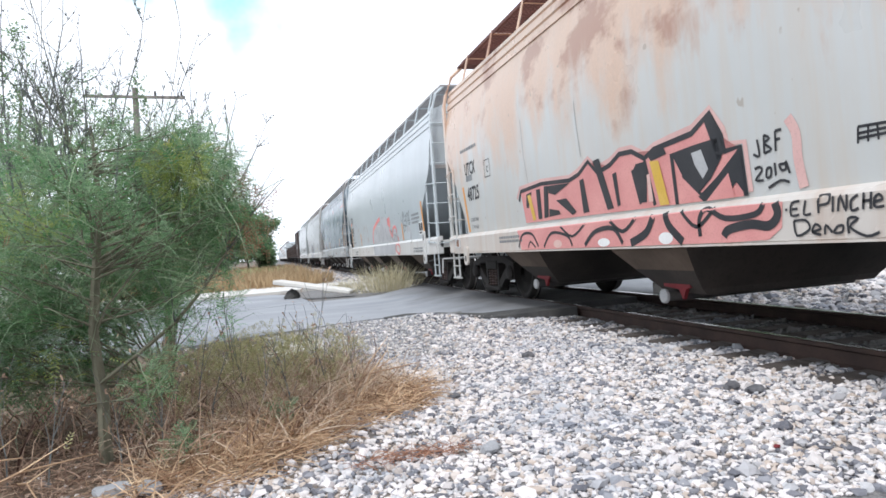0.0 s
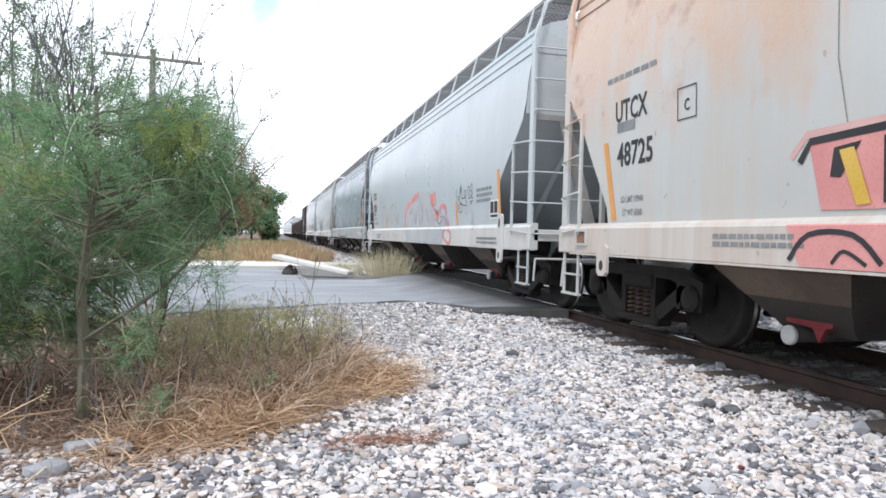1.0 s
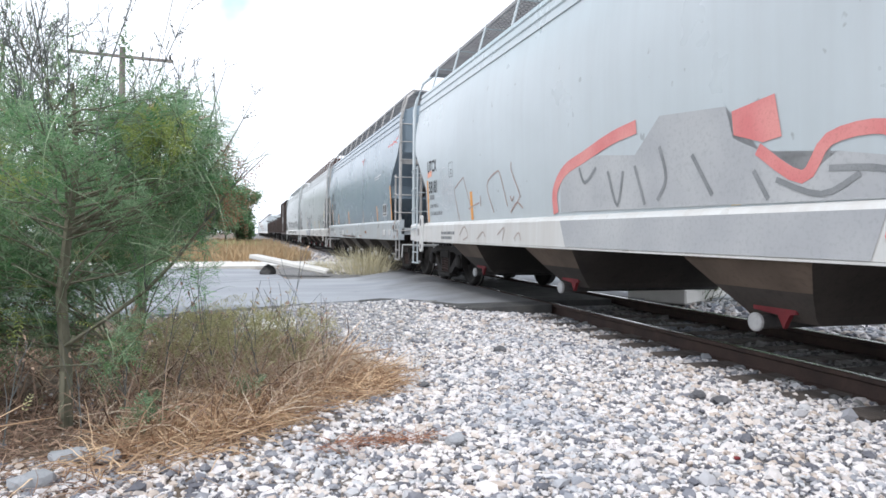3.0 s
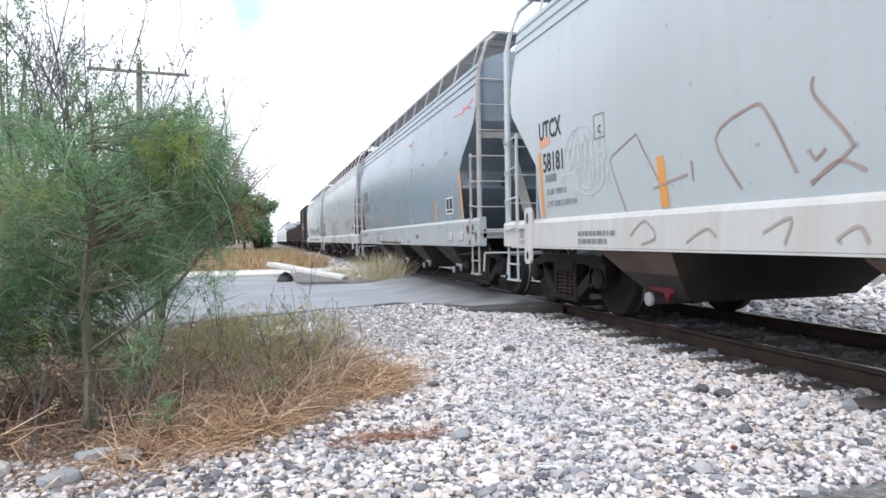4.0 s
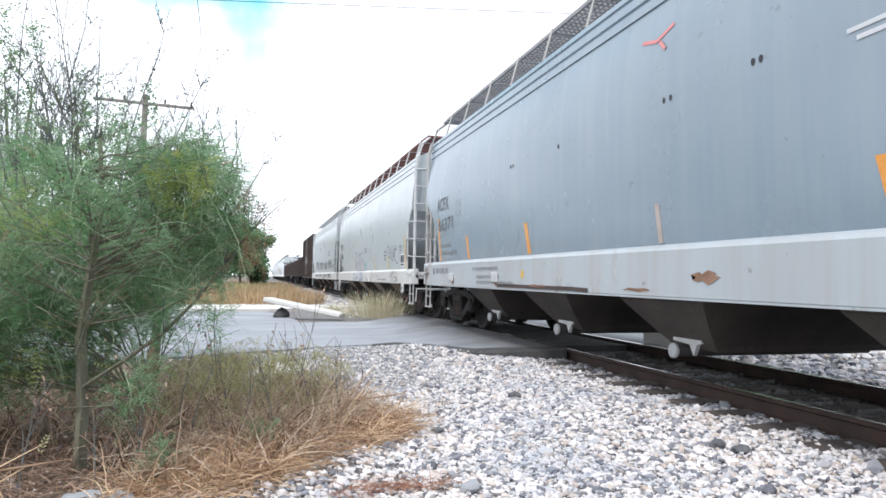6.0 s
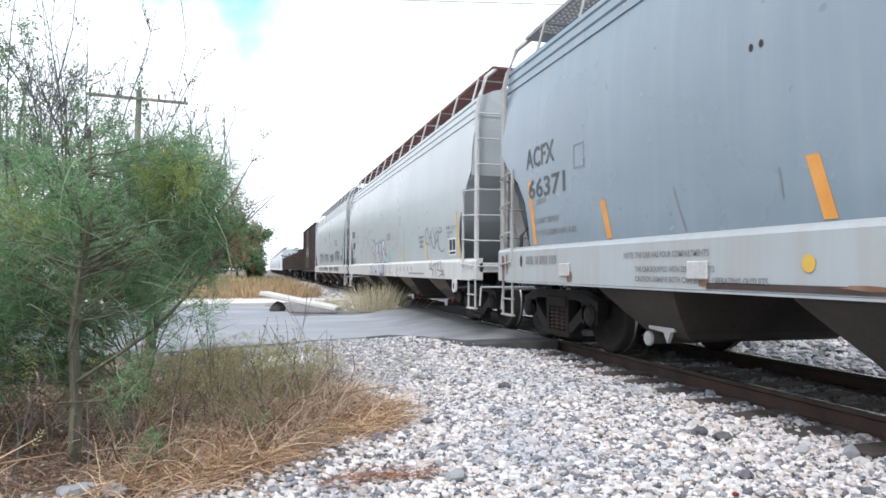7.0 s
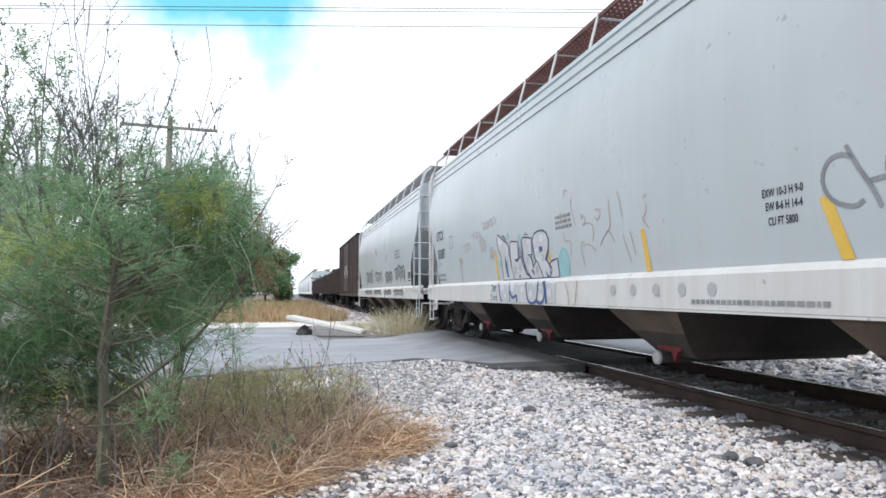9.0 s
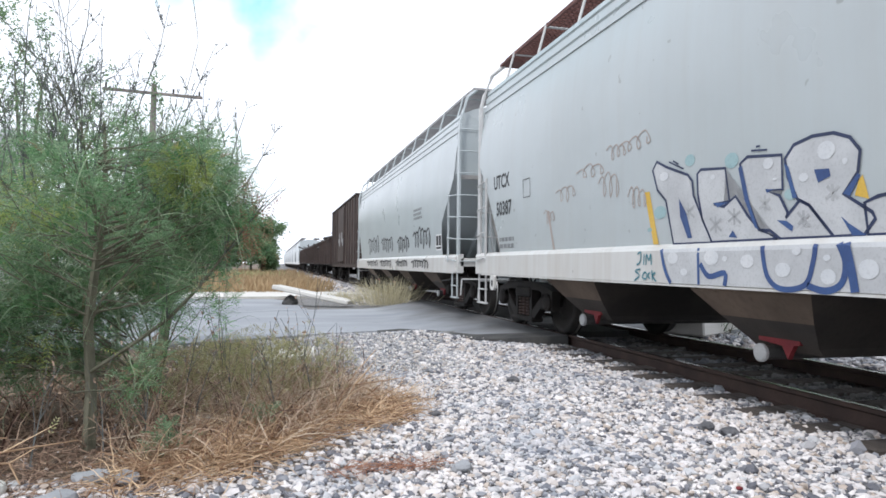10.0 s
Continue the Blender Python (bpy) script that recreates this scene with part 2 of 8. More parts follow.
M_BLUE = plain("blue_spray", (0.035, 0.07, 0.2), (0.05, 0.11, 0.28), 0.5, 0, 3, 50, 0.1)
M_TEAL = plain("teal_spray", (0.22, 0.42, 0.46), (0.3, 0.5, 0.53), 0.55, 0, 3, 50, 0.1)
M_NAVY = plain("navy_spray", (0.02, 0.03, 0.075), (0.035, 0.05, 0.12), 0.5, 0, 3, 50, 0.1)
M_TEALDARK = plain("dark_teal_spray", (0.05, 0.2, 0.26), (0.07, 0.25, 0.3), 0.5, 0, 3, 50, 0.1)
M_GRIMY = plain("grimy_iron", (0.34, 0.33, 0.32), (0.48, 0.46, 0.45), 0.6, 0.1, 2, 25, 0.3)
M_RUSTMARK = plain("rust_run", (0.2, 0.105, 0.065), (0.3, 0.18, 0.12), 0.8, 0, 5, 40, 0.2)
M_TAGBROWN = plain("brown_spray", (0.36, 0.25, 0.22), (0.46, 0.34, 0.3), 0.6, 0, 4, 50, 0.1)
M_ORANGE = plain("orange_reflector", (0.72, 0.3, 0.06), (0.78, 0.36, 0.09), 0.45, 0, 4, 60, 0.1)
M_YELLOW = plain("yellow_reflector", (0.66, 0.42, 0.06), (0.72, 0.47, 0.1), 0.45, 0, 4, 60, 0.1)
M_SALMON = plain("salmon_patch", (0.8, 0.36, 0.25), (0.84, 0.42, 0.3), 0.6, 0, 4, 60, 0.1)
P_RUSTY = car_paint("pale_rusty_paint", (0.56, 0.575, 0.57), (0.58, 0.47, 0.37), 2.15, 2.95, (0.7, 0.43, 0.28))
P_SILL_RUSTY = car_paint("sill_rusty_paint", (0.62, 0.58, 0.54), (0.5, 0.36, 0.28), 9, 10, grime=0.6)
P_GREY = car_paint("light_grey_paint", (0.5, 0.553, 0.583), (0.43, 0.46, 0.48), grime=0.35)
P_SILL = car_paint("sill_pale_paint", (0.64, 0.64, 0.63), (0.5, 0.46, 0.42), grime=0.6)
P_BLUE = car_paint("blue_grey_paint", (0.24, 0.305, 0.365), (0.31, 0.36, 0.4), gloss=0.16)
P_SILL_BLUE = car_paint("sill_grey_paint", (0.43, 0.475, 0.505), (0.38, 0.33, 0.3), grime=0.55)
P_WHITE = car_paint("chalky_white_paint", (0.465, 0.51, 0.53), (0.43, 0.45, 0.45), grime=0.4)
M_BARK = plain("bark", (0.12, 0.12, 0.085), (0.2, 0.19, 0.14), 0.9, 0, 8, 60, 0.5, 0.01, (3, 3, 0.6))
M_TWIG = plain("grey_twig", (0.09, 0.1, 0.1), (0.16, 0.17, 0.165), 0.9, 0, 8, 60, 0.3)
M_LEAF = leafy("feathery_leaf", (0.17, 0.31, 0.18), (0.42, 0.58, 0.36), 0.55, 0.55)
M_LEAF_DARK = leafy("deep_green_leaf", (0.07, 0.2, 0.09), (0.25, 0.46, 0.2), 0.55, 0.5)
M_BROOM = leafy("broom_twig", (0.17, 0.27, 0.16), (0.46, 0.55, 0.38), 0.6, 0.35)
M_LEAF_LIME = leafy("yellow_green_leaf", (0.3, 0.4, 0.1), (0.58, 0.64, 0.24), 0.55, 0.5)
M_OLIVE = leafy("olive_weed", (0.28, 0.28, 0.13), (0.56, 0.52, 0.3), 0.65, 0.35)
M_RUSTLEAF = leafy("withered_red_leaf", (0.3, 0.14, 0.09), (0.55, 0.32, 0.22), 0.7, 0.3)
M_FARLEAF = leafy("far_leaf", (0.12, 0.22, 0.12), (0.3, 0.42, 0.22), 0.6, 0.4)
M_STRAW = leafy("straw", (0.24, 0.125, 0.07), (0.86, 0.64, 0.43), 0.7, 0.15)
M_DEADWEED = leafy("dead_weed", (0.09, 0.05, 0.04), (0.62, 0.44, 0.33), 0.8, 0.15)
M_PALESTRAW = leafy("pale_straw", (0.4, 0.26, 0.17), (0.86, 0.74, 0.6), 0.7, 0.2)
M_DRYGRASS = leafy("dry_grass", (0.48, 0.43, 0.27), (0.8, 0.74, 0.55), 0.7, 0.2)
M_FIELD = leafy("field_grass", (0.4, 0.27, 0.15), (0.55, 0.42, 0.26), 0.7, 0.2)


def ground_material():
    """Dusty earth that turns to grit beside the track, dark as the shaded gaps between stones."""
    m, nt, bsdf = shader("ground_earth")
    co = nt.nodes.new("ShaderNodeTexCoord")
    sep = nt.nodes.new("ShaderNodeSeparateXYZ")
    nt.links.new(co.outputs["Object"], sep.inputs[0])
    edge = noise_out(nt, 0.5, 4, 0.6)
    wob = nt.nodes.new("ShaderNodeMath")
    wob.operation = "MULTIPLY_ADD"
    nt.links.new(edge, wob.inputs[0])
    wob.inputs[1].default_value = 1.6
    nt.links.new(sep.outputs["X"], wob.inputs[2])
    side = ramp(nt, wob.outputs[0], 0.7, 1.9)
    earth = mix_rgb(nt, ramp(nt, noise_out(nt, 0.9, 4), 0.35, 0.65), (0.085, 0.066, 0.052), (0.23, 0.175, 0.13))
    earth = mix_rgb(nt, times(nt, ramp(nt, noise_out(nt, 30, 4), 0.5, 0.8), 0.5), earth, (0.16, 0.12, 0.09))
    # shade between the ballast stones, put into the grit's dark colour
    grit = mix_rgb(nt, ramp(nt, noise_out(nt, 24, 5, 0.7), 0.35, 0.65), (0.1, 0.1, 0.105), (0.3, 0.29, 0.285))
    col = mix_rgb(nt, side, earth, grit)
    nt.links.new(col, bsdf.inputs["Base Color"])
    bsdf.inputs["Roughness"].default_value = 0.95
    bump(nt, bsdf, noise_out(nt, 28, 5, 0.7), 0.6, 0.02)
    return m


M_GROUND = ground_material()


def road_material():
    """Worn asphalt with patches and tyre grime; oil stain and painted train shade by the rails."""
    m, nt, bsdf = shader("road_asphalt")
    fine = noise_out(nt, 90, 4, 0.65)
    col = mix_rgb(nt, ramp(nt, noise_out(nt, 0.6, 4, 0.6, (0.35, 1.4, 1)), 0.35, 0.65), (0.27, 0.285, 0.315), (0.37, 0.385, 0.415))
    col = mix_rgb(nt, times(nt, ramp(nt, fine, 0.5, 0.75), 0.45), col, (0.2, 0.2, 0.21))
    crack = ramp(nt, noise_out(nt, 1.6, 6, 0.7, (0.5, 1.6, 1)), 0.62, 0.66)
    col = mix_rgb(nt, times(nt, crack, 0.5), col, (0.14, 0.14, 0.145))
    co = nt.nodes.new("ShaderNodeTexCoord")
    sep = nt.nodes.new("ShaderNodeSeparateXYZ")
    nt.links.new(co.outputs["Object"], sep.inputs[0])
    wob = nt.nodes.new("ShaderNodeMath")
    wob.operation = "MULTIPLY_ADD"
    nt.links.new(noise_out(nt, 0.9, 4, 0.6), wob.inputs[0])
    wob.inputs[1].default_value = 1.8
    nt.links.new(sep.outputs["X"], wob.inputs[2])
    # darkens towards the rails: stain plus the train's shade, put into the colour
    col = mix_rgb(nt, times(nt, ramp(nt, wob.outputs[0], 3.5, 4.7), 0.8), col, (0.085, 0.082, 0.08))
    nt.links.new(col, bsdf.inputs["Base Color"])
    bsdf.inputs["Roughness"].default_value = 0.85
    bump(nt, bsdf, fine, 0.5, 0.004)
    return m


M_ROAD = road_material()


# ---- mesh helpers ----
def finish(bm, name, material, parent=None, label="", smooth=False):
    me = bpy.data.meshes.new(name)
    bm.normal_update()
    bm.to_mesh(me)
    bm.free()
    for m in material if isinstance(material, (list, tuple)) else (material,):
        me.materials.append(m)
    if smooth:
        for p in me.polygons:
            p.use_smooth = True
    ob = new(name, me)
    if parent is not None:
        ob.parent = parent
    if label:
        ob["label"] = label
    return ob


def part(name, bm, material, parent, label="", smooth=False):
    return finish(bm, name, material, parent, label, smooth)


def share(name, source, parent, m):
    """Another object on the mesh of source."""
    ob = new(name, source.data)
    ob.parent = parent
    ob.matrix_basis = m
    return ob


def box(bm, x0, x1, y0, y1, z0, z1, bevel=0.0, slot=0):
    r = bmesh.ops.create_cube(bm, size=1, matrix=Matrix.LocRotScale(((x0 + x1) / 2, (y0 + y1) / 2, (z0 + z1) / 2), None, (abs(x1 - x0), abs(y1 - y0), abs(z1 - z0))))
    for f in {f for v in r["verts"] for f in v.link_faces}:
        f.material_index = slot
    if bevel:
        bmesh.ops.bevel(bm, geom=list({e for v in r["verts"] for e in v.link_edges}), offset=bevel, segments=1, affect="EDGES")


def tube(bm, pts, radius, sides=6, slot=0):
    """A round bar along pts; radius is one number or one for each point."""
    pts = [Vector(p) for p in pts]
    rad = radius if isinstance(radius, (list, tuple)) else [radius] * len(pts)
    rings = []
    for k, p in enumerate(pts):
        way = (pts[min(k + 1, len(pts) - 1)] - pts[max(k - 1, 0)]).normalized()
        side = way.cross(Vector((0, 0, 1)) if abs(way.z) < 0.9 else Vector((1, 0, 0))).normalized()
        up = side.cross(way)
        rings.append([bm.verts.new(p + rad[k] * (math.cos(a) * side + math.sin(a) * up)) for a in (2 * math.pi * n / sides for n in range(sides))])
    for a, b in zip(rings, rings[1:]):
        for n in range(sides):
            bm.faces.new((a[n], a[(n + 1) % sides], b[(n + 1) % sides], b[n])).material_index = slot
    bm.faces.new(rings[0][::-1]).material_index = slot
    bm.faces.new(rings[-1]).material_index = slot


def prism(bm, outline, x0, x1, slot=0):
    """An outline in (y, z) pushed from x0 to x1."""
    a, b = [bm.verts.new((x0, y, z)) for y, z in outline], [bm.verts.new((x1, y, z)) for y, z in outline]
    n = len(outline)
    bm.faces.new(a).material_index = slot
    bm.faces.new(b[::-1]).material_index = slot
    for k in range(n):
        bm.faces.new((a[k], b[k], b[(k + 1) % n], a[(k + 1) % n])).material_index = slot


def lathe(bm, profile, axis_y=0.0, axis_z=0.0, sides=28, slots=None):
    """Turns a profile of (x, radius) about an axis along x."""
    rings = []
    for x, r in profile:
        rings.append([bm.verts.new((x, axis_y + r * math.cos(2 * math.pi * n / sides), axis_z + r * math.sin(2 * math.pi * n / sides))) for n in range(sides)])
    for k, (a, b) in enumerate(zip(rings, rings[1:])):
        for n in range(sides):
            bm.faces.new((a[n], a[(n + 1) % sides], b[(n + 1) % sides], b[n])).material_index = slots[k] if slots else 0
    bm.faces.new(rings[0][::-1])
    bm.faces.new(rings[-1])


def soup(name, verts, faces, material, parent=None, smooth=False):
    me = bpy.data.meshes.new(name)
    me.from_pydata(verts, [], faces)
    for m in material if isinstance(material, (list, tuple)) else (material,):
        me.materials.append(m)
    me.update()
    ob = new(name, me)
    if parent is not None:
        ob.parent = parent
    return ob


# ---- ground, road and track ----
rng = np.random.default_rng(7)


def height(x, y):
    """Ground level: a low bed under the track, falling away gently towards the weeds."""
    bed = 0.055 / (1 + np.exp(-np.clip((x - 2.7) * 3.0, -40, 40)))
    far_side = 0.16 / (1 + np.exp(-np.clip((x - 8.2) * 2.0, -40, 40)))
    ramp_up = 0.08 * np.clip((y - 8.2) / 2.4, 0, 1) * np.clip((x - 0.6) / 1.8, 0, 1) * np.clip((20 - y) / 3, 0, 1)
    ramp_up = ramp_up * np.clip((11.3 - y) / 0.6, 0, 1)
    cut = 0.16 * np.clip((y - 11.3) / 0.4, 0, 1) * np.clip((16.6 - y) / 0.4, 0, 1) * np.clip((x + 20) / 2, 0, 1) * np.clip((8 - x) / 2, 0, 1)
    return bed + far_side + ramp_up - cut + 0.012 * np.sin(1.7 * x + 0.6 * y) * np.cos(1.1 * y)


def build_ground():
    xs = np.concatenate([[-600, -250, -100, -50, -25], np.arange(-14, 16, 0.4), [20, 30, 50, 100, 250, 600]])
    ys = np.concatenate([[-400, -120, -40, -15], np.arange(-6, 30, 0.5), np.arange(31, 70, 3), [80, 110, 160, 250, 400, 800]])
    X, Y = np.meshgrid(xs, ys)
    Z = height(X, Y)
    V = np.stack([X, Y, Z], -1).reshape(-1, 3)
    nx = len(xs)
    F = [(j * nx + i, j * nx + i + 1, (j + 1) * nx + i + 1, (j + 1) * nx + i) for j in range(len(ys) - 1) for i in range(nx - 1)]
    return tagged(soup("ground", V.tolist(), F, M_GROUND), "dusty brown earth, and dark grit under the ballast beside the track", "ground", kind="structure")


build_ground()


def strip_mesh(name, near, far, top, thick, material, cuts=1):
    """A slab between a near and a far edge, given as lists of (x, y) of one length; top(x, y) is its surface."""
    bm = bmesh.new()
    rows = []
    for k in range(cuts + 1):
        f = k / cuts
        row = []
        for (xa, ya), (xb, yb) in zip(near, far):
            x, y = xa + f * (xb - xa), ya + f * (yb - ya)
            row.append(bm.verts.new((x, y, top(x, y))))
        rows.append(row)
    low = [[bm.verts.new((v.co.x, v.co.y, v.co.z - thick)) for v in rows[0]], [bm.verts.new((v.co.x, v.co.y, v.co.z - thick)) for v in rows[-1]]]
    n = len(near)
    for a, b in zip(rows, rows[1:]):
        for k in range(n - 1):
            bm.faces.new((a[k], a[k + 1], b[k + 1], b[k]))
    for k in range(n - 1):
        bm.faces.new((low[0][k], low[0][k + 1], rows[0][k + 1], rows[0][k]))
        bm.faces.new((rows[-1][k], rows[-1][k + 1], low[1][k + 1], low[1][k]))
    return finish(bm, name, material)


def road_top(x, y):
    """The road climbs to the level of the rails over its last two metres."""
    rise = min(max((x - 2.1) / 2.1, 0.0), 1.0)
    rise = rise * rise * (3 - 2 * rise)
    return 0.045 + (RAIL_Z - 0.055) * rise


near_edge = [(-30, 6.5), (-12, 8.4), (-5, 9.2), (-1.4, 9.75), (-0.4, 10.35), (0.2, 10.6), (0.9, 11.0), (1.6, 11.25), (2.3, 11.3), (2.7, 10.2), (3.2, 9.2), (4.16, 8.9)]
far_edge = [(-30, 15.0), (-12, 15.2), (-5, 15.3), (-1.4, 15.4), (-0.4, 16.0), (0.2, 16.3), (0.9, 16.7), (1.6, 16.8), (2.3, 16.8), (2.7, 16.9), (3.3, 17.3), (4.16, 18.4)]
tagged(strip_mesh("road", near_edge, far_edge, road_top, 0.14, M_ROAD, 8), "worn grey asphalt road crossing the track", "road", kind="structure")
tagged(strip_mesh("road_between_rails", [(4.36, 9.4), (5.58, 9.4)], [(4.36, 18.3), (5.58, 18.3)], lambda x, y: RAIL_Z - 0.035, 0.12, M_TAR, 4), "grey asphalt between the rails", "road", kind="structure")
tagged(strip_mesh("road_beyond", [(5.82, 9.4), (8, 9.2), (14, 9.0), (40, 8)], [(5.82, 18.3), (8, 18), (14, 17.5), (40, 17)], lambda x, y: RAIL_Z - 0.03, 0.14, M_ASPHALT, 4), "worn grey asphalt road beyond the track", "road", kind="structure")
# crumbled edge, carried on to the rail as stain and painted train shade
tagged(strip_mesh("road_edge_broken", [(1.75, 10.95), (2.2, 10.8), (2.55, 10.1), (3.0, 9.15), (3.6, 8.75), (4.14, 8.6)], [(1.8, 11.3), (2.25, 11.55), (2.65, 11.0), (3.1, 9.75), (3.7, 9.25), (4.14, 9.1)], lambda x, y: road_top(x, y) + 0.006, 0.14, M_TAR, 3), "crumbled dark edge of the asphalt", "road edge", kind="structure")
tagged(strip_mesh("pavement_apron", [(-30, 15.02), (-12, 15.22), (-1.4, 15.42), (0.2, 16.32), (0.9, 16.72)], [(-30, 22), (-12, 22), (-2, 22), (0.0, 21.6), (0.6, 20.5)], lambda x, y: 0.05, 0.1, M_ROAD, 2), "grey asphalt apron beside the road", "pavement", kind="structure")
tagged(strip_mesh("pavement_kerb", [(-30, 22.02), (-12, 22.02), (-2, 22.02), (0.2, 22.3), (3.7, 24.6)], [(-30, 26.0), (-12, 26.0), (-2, 26.2), (0.4, 26.6), (3.7, 25.6)], lambda x, y: 0.1, 0.15, M_CONCRETE, 2), "pale concrete kerb and sidewalk strip", "kerb", kind="structure")
tagged(strip_mesh("pavement_slab", [(-0.1, 8.0), (0.55, 8.35)], [(-0.15, 8.9), (0.6, 9.3)], lambda x, y: 0.045, 0.08, M_CONCRETE, 1), "cracked pale concrete slab in the gravel", "slab", kind="structure")


def build_rail(x, name):
    bm = bmesh.new()
    prof = [(-0.07, -0.185), (-0.07, -0.165), (-0.012, -0.145), (-0.012, -0.05), (-0.037, -0.035), (-0.037, -0.006), (-0.026, 0.0), (0.026, 0.0), (0.037, -0.006), (0.037, -0.035), (0.012, -0.05), (0.012, -0.145), (0.07, -0.165), (0.07, -0.185)]
    a = [bm.verts.new((px, -60, pz)) for px, pz in prof]
    b = [bm.verts.new((px, 320, pz)) for px, pz in prof]
    for k in range(len(prof)):
        j = (k + 1) % len(prof)
        bm.faces.new((a[k], b[k], b[j], a[j])).material_index = 1 if k in (6,) else 0
    ob = finish(bm, name, (M_RAIL, M_RAILTOP))
    ob.location = (x, 0, RAIL_Z)
    return tagged(ob, "rusty brown steel rail with a polished top", "rail", "rails of the track", "structure")


build_rail(TRACK_X - 0.7535, "rail_near")
build_rail(TRACK_X + 0.7535, "rail_far")


def build_ties():
    top = tagged(new("tie_row"), "weathered dark timber ties under the rails", "ties", kind="structure")
    first = None
    for k in range(70):
        y = -8 + 0.54 * k
        if 9.0 < y < 18.6:
            continue
        m = pose(TRACK_X + rng.uniform(-0.06, 0.06), y, RAIL_Z - 0.185 - 0.09 + 0.045 + rng.uniform(-0.008, 0.004), 0, rng.uniform(-0.4, 0.4), rng.uniform(-1.5, 1.5))
        if first is None:
            bm = bmesh.new()
            box(bm, -1.3, 1.3, -0.115, 0.115, -0.09, 0.088, 0.012)
            first = part("tie", bm, M_TIE, top)
            first.matrix_basis = m
        else:
            share("tie", first, top, m)
    bm = bmesh.new()
    for k in range(300):
        y = 30 + 0.54 * k
        box(bm, TRACK_X - 1.3, TRACK_X + 1.3, y - 0.115, y + 0.115, RAIL_Z - 0.36, RAIL_Z - 0.19)
    far = part("far_ties", bm, M_TIE, top)
    far["kind"] = "stuff"


build_ties()


def scatter_stones(name, count, area, size, material, keep, squash=0.62, lift=0.25):
    """Loose broken stones: squashed, cut icosahedra, one mesh. area: x0, x1, y0, y1; keep(x, y): the share kept there."""
    bm = bmesh.new()
    bmesh.ops.create_icosphere(bm, subdivisions=1, radius=1)
    base = np.array([v.co[:] for v in bm.verts])
    tris = np.array([[v.index for v in f.verts] for f in bm.faces])
    bm.free()
    xy = rng.uniform((area[0], area[2]), (area[1], area[3]), (count, 2))
    xy = xy[rng.random(count) < keep(xy[:, 0], xy[:, 1])]
    n = len(xy)
    shape = base[None] * rng.uniform(0.5, 1.35, (n, len(base), 1))
    s = size * np.exp(rng.normal(0, 0.32, n))
    shape = shape * (s[:, None] * np.stack([rng.uniform(0.8, 1.35, n), rng.uniform(0.6, 1.0, n), rng.uniform(0.5, 0.8, n) * squash / 0.62], -1))[:, None]
    a, b = rng.uniform(0, 2 * np.pi, n), rng.normal(0, 0.35, n)
    ca, sa, cb, sb = np.cos(a), np.sin(a), np.cos(b), np.sin(b)
    x, y, z = shape[..., 0], shape[..., 1], shape[..., 2]
    y, z = y * cb[:, None] - z * sb[:, None], y * sb[:, None] + z * cb[:, None]
    x, y = x * ca[:, None] - y * sa[:, None], x * sa[:, None] + y * ca[:, None]
    up = height(xy[:, 0], xy[:, 1]) + s * lift + rng.uniform(-0.3, 0.5, n) * s * 0.5
    V = np.stack([x + xy[:, :1], y + xy[:, 1:], z + up[:, None]], -1).reshape(-1, 3)
    F = (tris[None] + (np.arange(n) * len(base))[:, None, None]).reshape(-1, 3)
    return soup(name, V.tolist(), F.tolist(), material)


def gravel_share(x, y):
    """Dense by the track, thinning into the weeds; none on the road or under the rails."""
    edge = np.clip((x - (-0.05 + 0.3 * np.sin(1.3 * y) + 0.06 * y)) / 1.0, 0, 1)
    left = np.clip((x + 2.3) * 2, 0, 1) * np.clip((4.0 - y) * 3, 0, 1)
    road = np.interp(x, [p[0] for p in near_edge], [p[1] for p in near_edge])
    dens = np.maximum(edge, left) * (y < road - 0.05) * np.where(y > 7.0, 0.8, 1.0) * np.where((x < 2.3 + 0.3 * np.sin(2.1 * y)) & (y > 7.4 + 0.4 * np.sin(3 * x)), 0.22, 1.0)
    rails = (np.abs(np.abs(x - TRACK_X) - 0.7535) > 0.08)
    over_tie = (np.abs((y + 8 + 0.27) % 0.54 - 0.27) < 0.13) & (x > TRACK_X - 1.3)
    return dens * rails * np.where(over_tie, 0.05, 1.0)


stuff = scatter_stones("ballast_gravel", 78000, (-2.3, 4.1, 2.3, 11.4), 0.0195, M_BALLAST, gravel_share)
tagged(stuff, "pale crushed stone ballast spread beside the track", "gravel", kind="stuff")
small = scatter_stones("fine_gravel", 24000, (-1.5, 3.9, 2.3, 11.4), 0.013, M_BALLAST, lambda x, y: np.clip(gravel_share(x, y) + 0.15 * (x < TRACK_X - 1.4), 0, 1) * (y < np.interp(x, [p[0] for p in near_edge], [p[1] for p in near_edge])), lift=0.4)
tagged(small, "small stone chips between the larger ballast", "gravel", kind="stuff")
grit = scatter_stones("verge_grit", 15000, (-0.2, 2.8, 6.9, 11.3), 0.0135, M_GRIT, lambda x, y: np.clip((y - 6.9) / 1.0, 0, 1) * np.clip((2.8 - x) / 0.7, 0, 1) * (y < np.interp(x, [p[0] for p in near_edge], [p[1] for p in near_edge]) - 0.03), lift=0.3)
tagged(grit, "fine grey grit at the edge of the asphalt", "gravel", kind="stuff")
